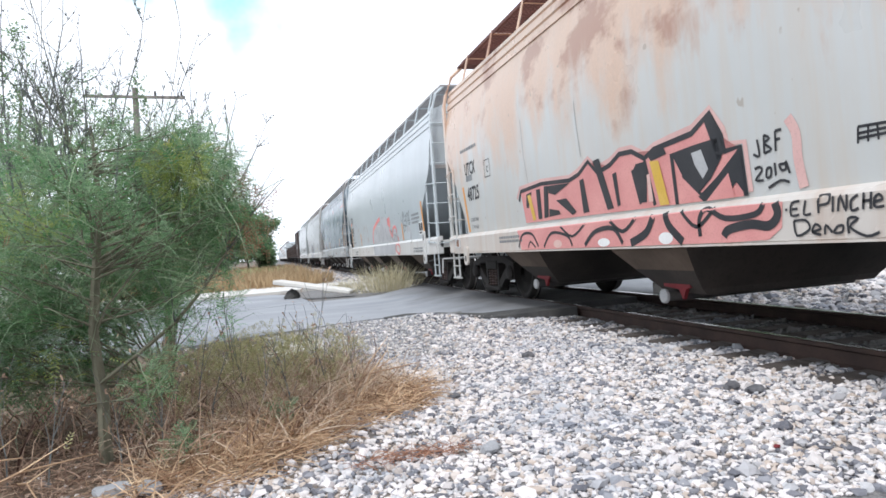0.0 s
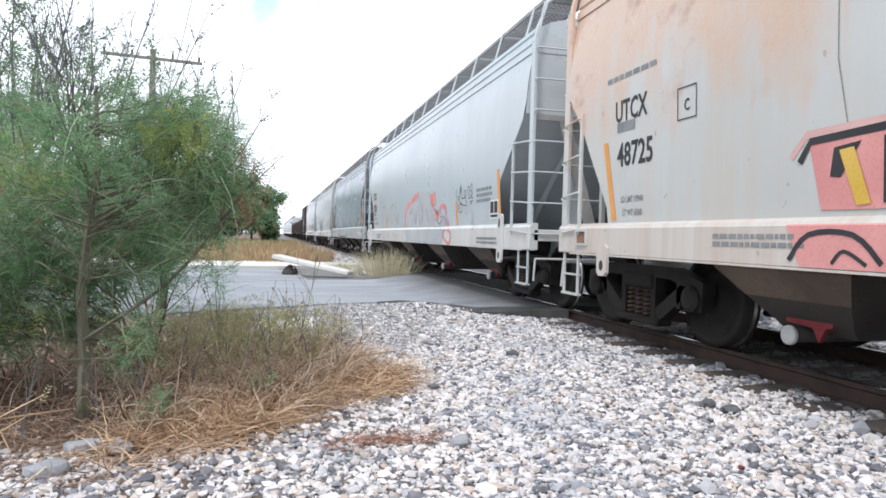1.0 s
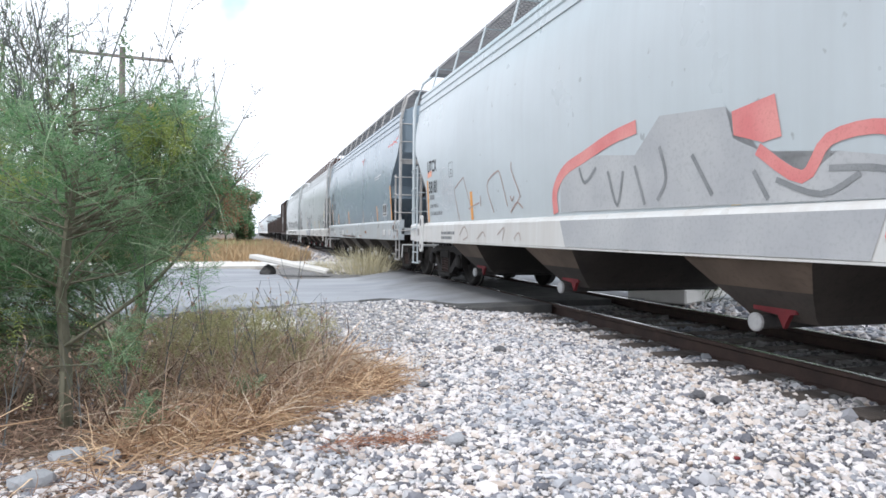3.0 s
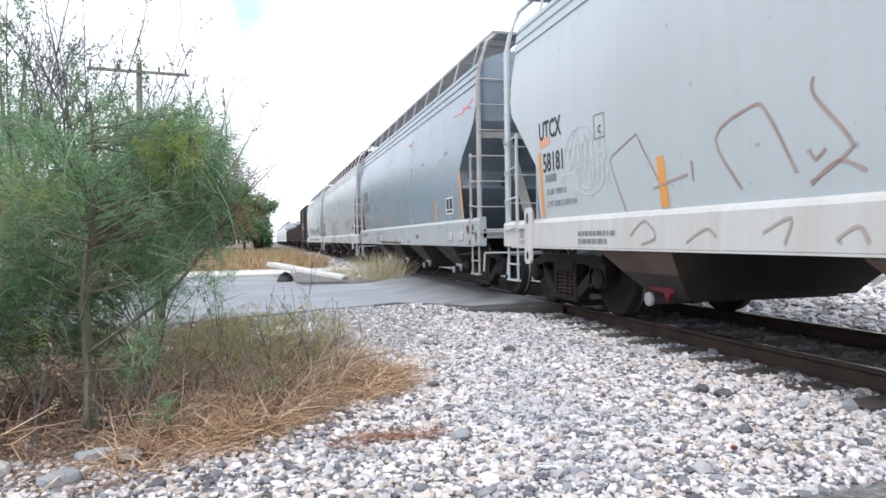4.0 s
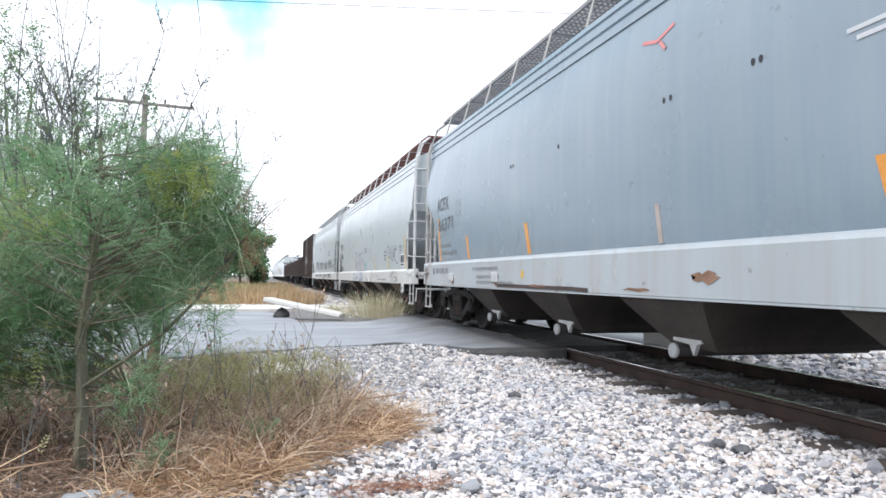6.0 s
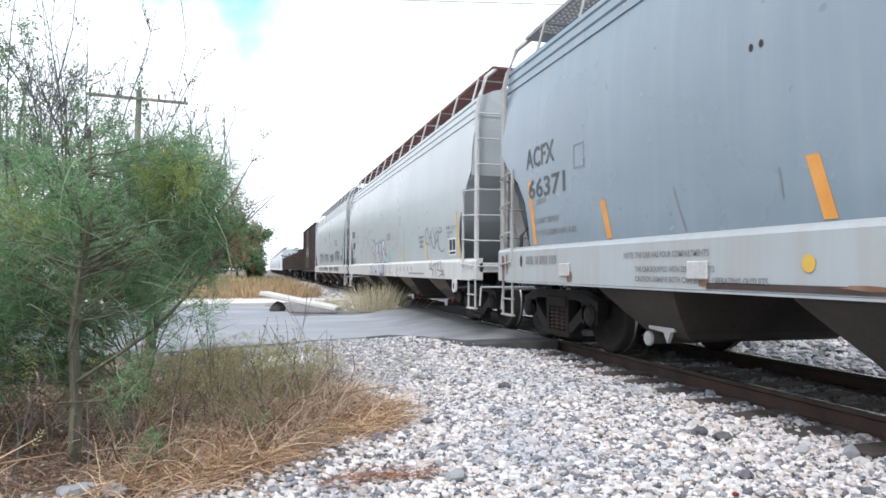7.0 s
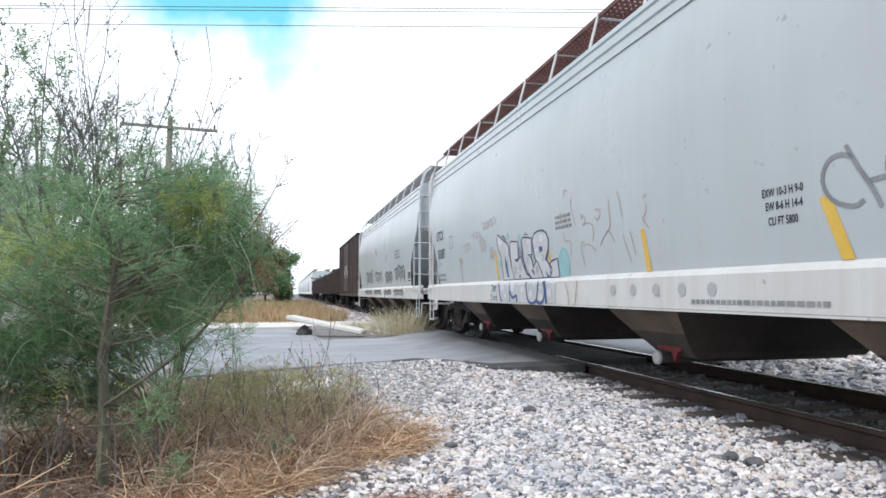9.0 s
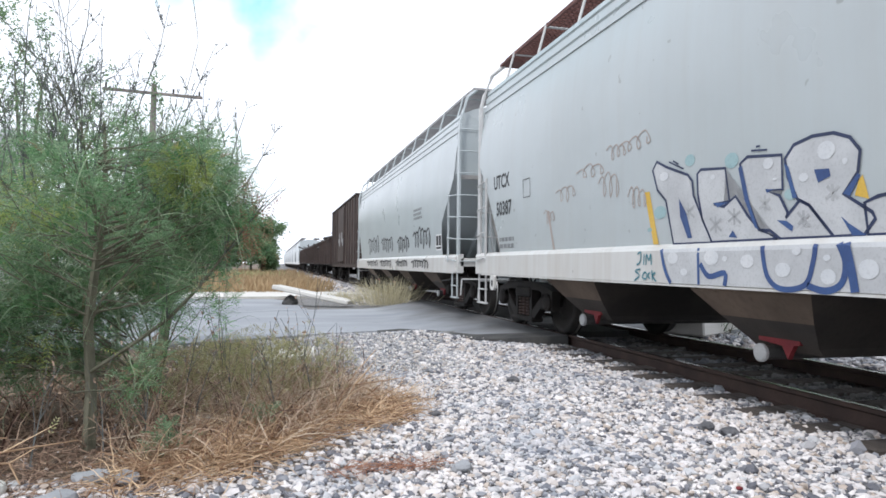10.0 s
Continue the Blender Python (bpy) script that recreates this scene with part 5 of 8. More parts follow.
for line, width in (([(7.44, 0.9), (7.38, 0.95), (7.14, 0.98), (6.96, 0.96), (6.87, 1.03), (6.89, 1.12)], 0.07), ([(7.73, 0.91), (7.73, 1.05), (7.63, 1.13), (7.41, 1.04), (7.09, 1.05), (7.0, 1.12)], 0.045), ([(8.81, 0.88), (8.53, 0.97), (8.4, 1.12)], 0.08), ([(7.98, 1.14), (7.77, 0.99), (7.53, 1.13)], 0.035), ([(7.97, 0.87), (8.16, 1.02), (8.21, 1.14)], 0.08), ([(11.8, 0.89), (11.64, 1.06), (11.3, 1.06), (11.1, 0.89)], 0.035), ([(10.92, 0.88), (10.66, 1.05), (10.22, 1.0), (10.1, 0.88)], 0.035), ([(9.78, 0.88), (9.53, 1.02), (9.14, 1.04), (8.96, 0.88)], 0.05), ([(10.4, 1.12), (10.09, 0.99), (9.75, 1.12)], 0.03), ([(11.45, 0.88), (11.36, 0.96), (11.2, 0.88)], 0.025), ([(9.2, 1.12), (8.95, 1.0), (8.7, 1.12)], 0.04)):
    stroke(car_a, "graffiti_outline", [curved(line, 4)], width, M_BLACK, 0.007, True)
patch(car_a, "graffiti_gap", ring(8.22, 0.91, 0.11, 0.055), M_WHITE, 0.006, True)
patch(car_a, "graffiti_gap", ring(9.35, 0.9, 0.13, 0.045), M_WHITE, 0.006, True)
patch(car_a, "graffiti_gap", ring(10.5, 0.91, 0.12, 0.05), M_PALEPINK, 0.006, True)
stroke(car_a, "spray_halo", [curved([(6.77, 1.69), (6.71, 1.57), (6.71, 1.4), (6.68, 1.2)], 4)], 0.08, M_HALOPINK, 0.003)

# the light grey car with a worn red and grey piece
car_b = hopper_car("light grey hopper car with red graffiti, rolling on the track", 13.45, 16.0, 1.2, P_GREY, P_SILL, (2.75, 6.05, 9.4, 12.7), M_WALKGREY, CUT_STRAIGHT, CUT_TAIL, plates=((1.15, 0.62, 1.36), (15.0, 0.62, 1.36)), holders=(15.24,))
lettering(car_b, "UTCX", 14.71, 2.2, 0.32, M_BLACK, squeeze=0.74)
lettering(car_b, "58181", 14.62, 1.79, 0.33, M_BLACK, squeeze=0.76)
patch(car_b, "painted_patch", [(14.7, 2.1), (14.4, 2.12), (14.4, 2.23), (14.7, 2.21)], M_SALMON)
patch(car_b, "painted_patch", [(14.56, 1.66), (14.24, 1.66), (14.24, 1.75), (14.56, 1.75)], M_GREY_MARK)
lettering(car_b, "LD LMT 198000 LB", 14.54, 1.5, 0.1, M_GREY_MARK, squeeze=0.7)
lettering(car_b, "LT WT 65000 LB NEW 0-84", 14.54, 1.35, 0.1, M_GREY_MARK, squeeze=0.7)
stroke(car_b, "stencil_box", [[(13.25, 2.01), (13.03, 2.01), (13.03, 2.26), (13.25, 2.26)]], 0.011, M_BLACK, closed=True)
lettering(car_b, "C", 13.17, 2.06, 0.12, M_BLACK)
stripe(car_b, 14.66, 1.22, 2.05, 0.09, M_ORANGE, 0.06)
stripe(car_b, 12.0, 1.22, 1.68, 0.12, M_ORANGE, 0.06)
stripe(car_b, 3.84, 1.22, 1.68, 0.12, M_ORANGE, 0.05)
stripe(car_b, 6.0, 1.22, 1.6, 0.1, M_YELLOW, 0.05)
stripe(car_b, 1.36, 1.22, 2.07, 0.12, M_ORANGE, 0.1)
placard(car_b, 1.86, 1.3, 0.42, 0.3)
stroke(car_b, "spray_tag", [curved([(12.67, 1.22), (12.83, 1.51), (12.93, 1.75), (12.8, 1.82), (12.47, 1.93), (12.42, 1.92), (12.31, 1.76), (12.21, 1.63), (12.09, 1.47)], 3)], 0.018, M_TAGBROWN, 0.005)
stroke(car_b, "spray_tag", [curved([(11.02, 1.31), (11.3, 1.73), (10.89, 1.9), (10.74, 1.82), (10.49, 1.38)], 4)], 0.022, M_TAGBROWN, 0.005)
stroke(car_b, "spray_tag", [curved([(10.33, 1.98), (10.33, 1.86), (10.08, 1.56), (10.09, 1.46), (10.38, 1.3)], 4)], 0.022, M_TAGBROWN, 0.005)
stroke(car_b, "spray_tag", [curved([(10.38, 1.52), (10.33, 1.45), (10.25, 1.51)], 4)], 0.022, M_TAGBROWN, 0.005)
stroke(car_b, "spray_tag", [curved([(10.37, 1.29), (10.16, 1.42), (9.96, 1.34)], 4)], 0.022, M_TAGBROWN, 0.005)
stroke(car_b, "spray_tag", [curved([(12.17, 1.4), (11.9, 1.45), (11.66, 1.48)], 4)], 0.022, M_TAGBROWN, 0.005)
stroke(car_b, "spray_tag", [curved([(11.61, 1.59), (11.59, 1.42)], 4)], 0.022, M_TAGBROWN, 0.005)
stroke(car_b, "spray_tag", [curved([(12.51, 0.97), (12.26, 1.11), (12.08, 0.96), (12.31, 0.89)], 4)], 0.02, M_FAINT, 0.005, True)
stroke(car_b, "spray_tag", [curved([(11.63, 0.91), (11.37, 1.02), (11.25, 0.95)], 4)], 0.02, M_FAINT, 0.005, True)
stroke(car_b, "spray_tag", [curved([(10.75, 0.98), (10.49, 1.08), (10.55, 0.9)], 4)], 0.02, M_FAINT, 0.005, True)
stroke(car_b, "spray_tag", [curved([(10.13, 0.93), (9.97, 1.01), (9.9, 0.91)], 4)], 0.02, M_FAINT, 0.005, True)
stroke(car_b, "spray_tag", [curved([(13.85, 1.91), (13.7, 2.17), (13.59, 1.86), (13.46, 2.11), (13.38, 1.76)], 4)], 0.016, M_GLEAM, 0.005)
stroke(car_b, "spray_tag", [curved([(14.05, 1.59), (13.91, 2.08), (13.48, 2.2), (13.16, 1.87), (13.09, 1.55), (13.4, 1.43), (13.84, 1.57)], 4)], 0.016, M_GLEAM, 0.005)
stroke(car_b, "spray_tag", [curved([(13.63, 1.76), (13.32, 1.79), (13.36, 1.51), (13.57, 1.55), (13.59, 1.75)], 4)], 0.016, M_GLEAM, 0.005)
stroke(car_b, "spray_tag", [curved([(13.26, 1.86), (12.98, 1.84), (13.22, 1.69)], 4)], 0.016, M_GLEAM, 0.005)
stroke(car_b, "spray_tag", [curved([(14.12, 1.7), (13.83, 1.7)], 4)], 0.016, M_GLEAM, 0.005)
for k, (y, z, w, h) in enumerate(((13.95, 1.62, 0.55, 0.5), (13.75, 1.5, 0.6, 0.4), (13.5, 1.7, 0.5, 0.42), (13.35, 1.45, 0.4, 0.35))):
    scribble(car_b, y, z, w, h, M_GLEAM, 0.012, 70 + k, 4)
patch(car_b, "graffiti_letter", [(8.86, 1.25), (8.87, 1.75), (8.34, 1.85), (7.33, 1.74), (6.94, 2.04), (6.11, 1.97), (6.03, 1.72), (5.75, 1.59), (5.42, 1.34), (5.12, 1.52), (4.75, 1.45), (4.57, 1.21)], M_DULLGREY, 0.004)
stroke(car_b, "graffiti_halo", [curved([(8.98, 1.24), (9.0, 1.5), (8.75, 1.72), (8.3, 1.83), (7.75, 1.95), (7.3, 2.0)], 4)], 0.13, M_REDSPRAY, 0.006)
patch(car_b, "graffiti_halo", [(6.04, 1.92), (5.62, 1.97), (5.56, 1.67), (5.73, 1.65), (6.02, 1.74)], M_REDSPRAY, 0.006)
stroke(car_b, "graffiti_halo", [curved([(5.78, 1.61), (5.39, 1.38), (5.18, 1.6), (4.8, 1.62), (4.67, 1.45)], 4)], 0.09, M_REDSPRAY, 0.0065)
stroke(car_b, "graffiti_halo", [[(4.61, 1.36), (4.48, 1.21)]], 0.07, M_REDSPRAY, 0.0065)
stroke(car_b, "graffiti_outline", [curved([(8.4, 1.72), (8.28, 1.55), (8.04, 1.69)], 4)], 0.04, M_GREY_MARK, 0.0075)
stroke(car_b, "graffiti_outline", [curved([(7.81, 1.63), (7.64, 1.28), (7.53, 1.61)], 4)], 0.04, M_GREY_MARK, 0.0075)
stroke(car_b, "graffiti_outline", [curved([(6.94, 1.77), (6.85, 1.49), (6.98, 1.3)], 4)], 0.04, M_GREY_MARK, 0.0075)
stroke(car_b, "graffiti_outline", [curved([(6.5, 1.65), (6.26, 1.31)], 4)], 0.04, M_GREY_MARK, 0.0075)
stroke(car_b, "graffiti_outline", [curved([(5.82, 1.46), (5.68, 1.25)], 4)], 0.04, M_GREY_MARK, 0.0075)
stroke(car_b, "graffiti_outline", [curved([(5.61, 1.38), (5.24, 1.26), (4.96, 1.37)], 4)], 0.04, M_GREY_MARK, 0.0075)
stroke(car_b, "graffiti_outline", [curved([(5.18, 1.42), (4.8, 1.38), (4.69, 1.24)], 4)], 0.04, M_GREY_MARK, 0.0075)
stroke(car_b, "graffiti_outline", [curved([(7.33, 1.64), (7.17, 1.27)], 4)], 0.04, M_GREY_MARK, 0.0075)
patch(car_b, "graffiti_base", [(8.78, 1.15), (4.74, 1.15), (4.84, 0.85), (8.64, 0.85)], M_DULLGREY, 0.003, True)
stroke(car_b, "graffiti_halo", [curved([(4.72, 1.01), (4.62, 1.13), (4.36, 1.14), (4.13, 1.03), (4.19, 0.89), (4.36, 0.87), (4.69, 0.97), (4.72, 1.01)], 4)[:-1]], 0.06, M_REDSPRAY, 0.005, True, closed=True)
stroke(car_b, "spray_tag", [curved([(3.75, 1.78), (3.68, 1.67), (3.63, 1.93), (3.59, 1.8), (3.56, 1.98), (3.49, 1.7)], 4)], 0.016, M_BLACK, 0.005)
stroke(car_b, "spray_tag", [curved([(3.51, 1.72), (3.3, 1.72), (3.23, 1.79), (3.28, 1.86), (3.34, 1.79), (3.23, 1.66), (3.2, 1.59), (3.36, 1.58), (3.66, 1.65)], 4)], 0.016, M_BLACK, 0.005)
stroke(car_b, "spray_tag", [curved([(3.76, 1.62), (3.74, 1.51), (3.59, 1.45), (3.47, 1.51), (3.52, 1.6), (3.64, 1.61), (3.69, 1.56), (3.62, 1.52)], 4)], 0.016, M_BLACK, 0.005)
stroke(car_b, "spray_tag", [curved([(3.86, 1.9), (3.9, 1.81), (3.82, 1.7)], 4)], 0.016, M_BLACK, 0.005)
stroke(car_b, "spray_tag", [curved([(3.14, 1.8), (3.12, 1.9), (3.05, 1.9), (3.01, 1.82), (3.07, 1.7), (2.96, 1.7)], 4)], 0.016, M_BLACK, 0.005)
stroke(car_b, "spray_tag", [curved([(2.97, 1.87), (2.89, 1.95), (2.83, 1.88), (2.89, 1.81), (2.98, 1.85)], 4)], 0.016, M_BLACK, 0.005)
stroke(car_b, "spray_tag", [curved([(2.96, 1.69), (2.82, 1.79), (2.88, 1.72), (2.79, 1.68)], 4)], 0.016, M_BLACK, 0.005)
stroke(car_b, "spray_tag", [curved([(2.99, 1.63), (2.79, 1.64)], 4)], 0.016, M_BLACK, 0.005)
stroke(car_b, "spray_tag", [curved([(2.97, 1.59), (2.87, 1.6)], 4)], 0.016, M_BLACK, 0.005)
stroke(car_b, "spray_tag", [curved([(3.42, 1.88), (3.41, 1.85)], 4)], 0.016, M_BLACK, 0.005)
stroke(car_b, "old_spray", [curved([(3.3, 1.45), (3.13, 1.51), (2.94, 1.47), (2.86, 1.35), (2.89, 1.21)], 4)], 0.13, M_DULLGREY, 0.0035)
bars(car_b, 2.6, 1.78, 0.9, 3, 0.055, M_GREY_MARK)
bars(car_b, 2.4, 0.96, 1.2, 2, 0.04, M_GREY_MARK, True)
bars(car_b, 13.6, 0.98, 0.8, 2, 0.05, M_GREY_MARK, True)

# the blue-grey car
car_c = hopper_car("blue-grey hopper car with orange reflectors, rolling on the track", 30.6, 14.2, 1.31, P_BLUE, P_SILL_BLUE, (2.8, 5.5, 8.1, 10.8), M_WALKGREY, CUT_ROUND, CUT_ROUND_TAIL, truck_in=(1.3, 0.95), post_mat=M_GRIMY, frame_mat=M_DARKIRON, ladder=(0.45, 0.5))
lettering(car_c, "ACFX", 13.18, 2.34, 0.36, M_STENCIL, squeeze=0.92, slant=0.0)
lettering(car_c, "66371", 13.14, 1.94, 0.34, M_STENCIL, squeeze=1.38, slant=0.0)
patch(car_c, "painted_patch", [(12.9, 1.84), (12.6, 1.86), (12.6, 1.92), (12.9, 1.9)], M_GREY_MARK)
stroke(car_c, "stencil_box", [[(11.82, 2.16), (11.58, 2.16), (11.58, 2.42), (11.82, 2.42)]], 0.016, M_GREY_MARK, closed=True)
stripe(car_c, 12.95, 1.33, 2.18, 0.1, M_ORANGE, 0.16)
stripe(car_c, 11.07, 1.33, 1.74, 0.1, M_ORANGE, 0.13)
stripe(car_c, 8.36, 1.33, 1.76, 0.11, M_ORANGE, 0.13)
stroke(car_c, "scrape", [[(9.98, 1.72), (9.82, 1.34)], [(8.78, 1.72), (8.74, 1.5)]], 0.012, M_GREY_MARK)
stripe(car_c, 5.3, 1.33, 1.7, 0.07, M_FAINT, 0.06)
stripe(car_c, 2.96, 1.33, 1.75, 0.1, M_ORANGE, 0.1)
stripe(car_c, 1.07, 1.33, 2.2, 0.1, M_ORANGE, 0.15)
placard(car_c, 2.2, 1.44, 0.5, 0.32)
lettering(car_c, "LD LMT 200200", 12.98, 1.6, 0.1, M_GREY_MARK, squeeze=1.1)
lettering(car_c, "LT WT 62800 NEW 8-85", 12.95, 1.44, 0.1, M_GREY_MARK, squeeze=1.1)
patch(car_c, "sill_slot", ring(13.32, 1.12, 0.04, 0.08, 10), M_BLACK, 0.003, True)
bars(car_c, 13.15, 1.08, 0.95, 1, 0.1, M_GREY_MARK, True)
lettering(car_c, "NOTE: THE CAR HAS FOUR COMPARTMENTS", 10.72, 1.12, 0.075, M_GREY_MARK, sill=True, squeeze=0.82)
lettering(car_c, "THE CAR EQUIPPED WITH 5295 A OUTLETS", 10.52, 0.99, 0.07, M_GREY_MARK, sill=True, squeeze=0.82)
lettering(car_c, "CAUTION REMOVE BOTH CAPS BEFORE OPERATING OUTLETS", 10.52, 0.9, 0.07, M_GREY_MARK, sill=True, squeeze=0.85)
patch(car_c, "round_sticker", ring(8.49, 1.05, 0.055, 0.06), M_YELLOW, 0.004, True, "round pale yellow sticker")
for k, line in enumerate(([(1.54, 3.22), (0.95, 3.25), (0.45, 3.3)], [(1.1, 3.2), (0.7, 3.27), (0.42, 3.36)], [(1.0, 3.29), (0.5, 3.21)], [(5.6, 3.28), (5.35, 3.22), (5.1, 3.3)], [(5.3, 3.2), (5.2, 3.1)])):
    stroke(car_c, "spray_mark", [line], 0.035, M_REDSPRAY, 0.004 + 0.002 * k)
stroke(car_c, "scrape", [[(3.27, 2.55), (2.75, 2.56), (2.3, 2.58)], [(3.2, 2.49), (2.6, 2.5)]], 0.03, M_GLEAM)
for y in (2.0, 2.1, 4.0, 4.08, 5.1, 5.2, 8.9, 9.0, 7.4):
    patch(car_c, "bolt_hole", ring(y, 2.62, 0.022, 0.03, 8), M_BLACK)
stroke(car_c, "rust_run", [[(9.5, 0.88), (9.3, 0.885), (7.0, 0.88), (6.6, 0.87)]], 0.05, M_BROWNCAR, 0.004, True)
for y in (1.05, 1.75, 9.6, 12.0):
    bm = bmesh.new()
    box(bm, -1.585, -1.56, y - 0.13, y + 0.13, 0.93, 1.08, 0.01)
    part("card_holder", bm, M_TRIM, car_c, "small pale metal card holder")
for y in (0.35, 0.62):
    patch(car_c, "sill_slot", ring(y, 1.12, 0.05, 0.09, 10), M_BLACK, 0.003, True)

for y, z0, z1, w in ((14.0, 0.86, 1.2, 0.1), (13.85, 0.95, 1.22, 0.05), (9.55, 0.88, 0.98, 0.12), (11.9, 0.87, 1.0, 0.14), (0.2, 0.9, 1.1, 0.08)):
    patch(car_c, "rust_run", curved([(y + w / 2, z1), (y - w / 2, z1 - 0.02), (y - w * 0.4, z0), (y + w * 0.3, z0)], 2), M_RUSTMARK, 0.0045, True)
for y, z, ry, rz in ((0.69, 1.14, 0.07, 0.07), (0.53, 0.9, 0.05, 0.06), (0.52, 1.25, 0.06, 0.03), (4.61, 1.02, 0.22, 0.06), (1.71, 0.97, 0.1, 0.05), (5.62, 0.9, 0.3, 0.02), (8.0, 0.9, 0.35, 0.02)):
    patch(car_c, "rust_stain", [(y + ry * (0.75 + 0.35 * math.sin(3.1 * k + 9 * y)) * math.cos(0.45 * k), z + rz * (0.75 + 0.35 * math.sin(2.3 * k + 5 * y)) * math.sin(0.45 * k)) for k in range(14)], M_RUSTMARK, 0.0048, True)
bm = bmesh.new()
tube(bm, [(-1.05, 14.12, 1.15), (-1.05, 14.12, 2.6), (-1.0, 13.95, 2.75)], 0.06, 8)
part("brake_post", bm, M_DARKIRON, car_c, "thick dark upright post")
bm = bmesh.new()
lathe(bm, [(-1.25, 0.05), (-1.2, 0.17), (-0.5, 0.17), (-0.45, 0.05)], 13.75, 1.34, 14)
bmesh.ops.recalc_face_normals(bm, faces=bm.faces[:])
part("air_cylinder", bm, M_DARKIRON, car_c, "dark air brake cylinder on the end platform")
bm = bmesh.new()
tube(bm, [(-1.3, 13.95, 1.12), (-1.3, 13.95, 1.5), (-1.22, 13.9, 1.62), (-0.6, 13.9, 1.62)], 0.025, 6)
tube(bm, [(-0.85, 13.98, 1.12), (-0.85, 13.98, 1.9), (-0.75, 13.98, 2.0)], 0.022, 6)
part("air_pipe", bm, M_DARKIRON, car_c, "bent dark air pipe")
bm = bmesh.new()
box(bm, -1.42, -1.36, 13.2, 13.28, 1.1, 2.5)
tube(bm, [(-1.39, 13.24, 2.45), (-0.7, 13.5, 1.15)], 0.035, 5)
part("rusty_upright", bm, M_RUSTMARK, car_c, "rust-brown upright and brace")

# the chalky white car with silver and blue lettering
car_d = hopper_car("chalky white hopper car with silver graffiti, rolling on the track", 45.85, 15.9, 1.19, P_WHITE, P_SILL, (3.0, 6.1, 9.4, 12.5), M_WALK, CUT_STEP, CUT_STEEP, post_mat=M_TRIM, plates=((1.15, 0.6, 0.84), (14.9, 0.6, 0.84)), roof_posts=12)
lettering(car_d, "UTCX", 15.02, 2.19, 0.3, M_BLACK, squeeze=0.86)
lettering(car_d, "50387", 14.92, 1.77, 0.3, M_BLACK, squeeze=0.9)
stroke(car_d, "stencil_box", [[(13.75, 1.95), (13.5, 1.95), (13.5, 2.2), (13.75, 2.2)]], 0.014, M_BLACK, closed=True)
bars(car_d, 14.8, 1.36, 0.7, 2, 0.06, M_GREY_MARK)
stripe(car_d, 15.15, 1.2, 1.95, 0.06, M_GREY_MARK, 0.1)
stripe(car_d, 12.75, 1.2, 1.7, 0.05, M_FAINT, 0.16)
stripe(car_d, 10.46, 1.2, 1.7, 0.085, M_YELLOW, 0.13)
patch(car_d, "reflective_stripe", [(5.89, 1.62), (5.81, 1.62), (5.71, 1.2), (5.8, 1.2)], M_YELLOW, 0.003)
patch(car_d, "reflective_stripe", [(3.62, 1.62), (3.52, 1.62), (3.36, 1.2), (3.46, 1.2)], M_YELLOW, 0.003)
patch(car_d, "reflective_stripe", [(1.29, 2.07), (1.19, 2.05), (1.04, 1.2), (1.13, 1.2)], M_YELLOW, 0.003)
placard(car_d, 1.74, 1.27, 0.46, 0.32)
bars(car_d, 1.89, 1.77, 0.28, 1, 0.055, M_GREY_MARK)
lettering(car_d, "7122 L / 7122", 1.58, 1.765, 0.075, M_GREY_MARK, squeeze=0.72)
lettering(car_d, "APPLIED 02-2003", 1.87, 1.68, 0.07, M_GREY_MARK, squeeze=0.72)
lettering(car_d, "BY UTCP", 1.86, 1.61, 0.065, M_GREY_MARK, squeeze=0.72)
lettering(car_d, "2 INCH HF", 2.08, 0.955, 0.06, M_GREY_MARK, sill=True, squeeze=0.7)
lettering(car_d, "COMP SHOES", 2.09, 0.885, 0.06, M_GREY_MARK, sill=True, squeeze=0.7)
lettering(car_d, "EXW 10-3 H 9-0", 4.15, 1.69, 0.085, M_BLACK, squeeze=0.68)
lettering(car_d, "EW 8-6 H 14-4", 4.12, 1.59, 0.085, M_BLACK, squeeze=0.68)
lettering(car_d, "CU FT 5800", 4.1, 1.48, 0.085, M_BLACK, squeeze=0.68)
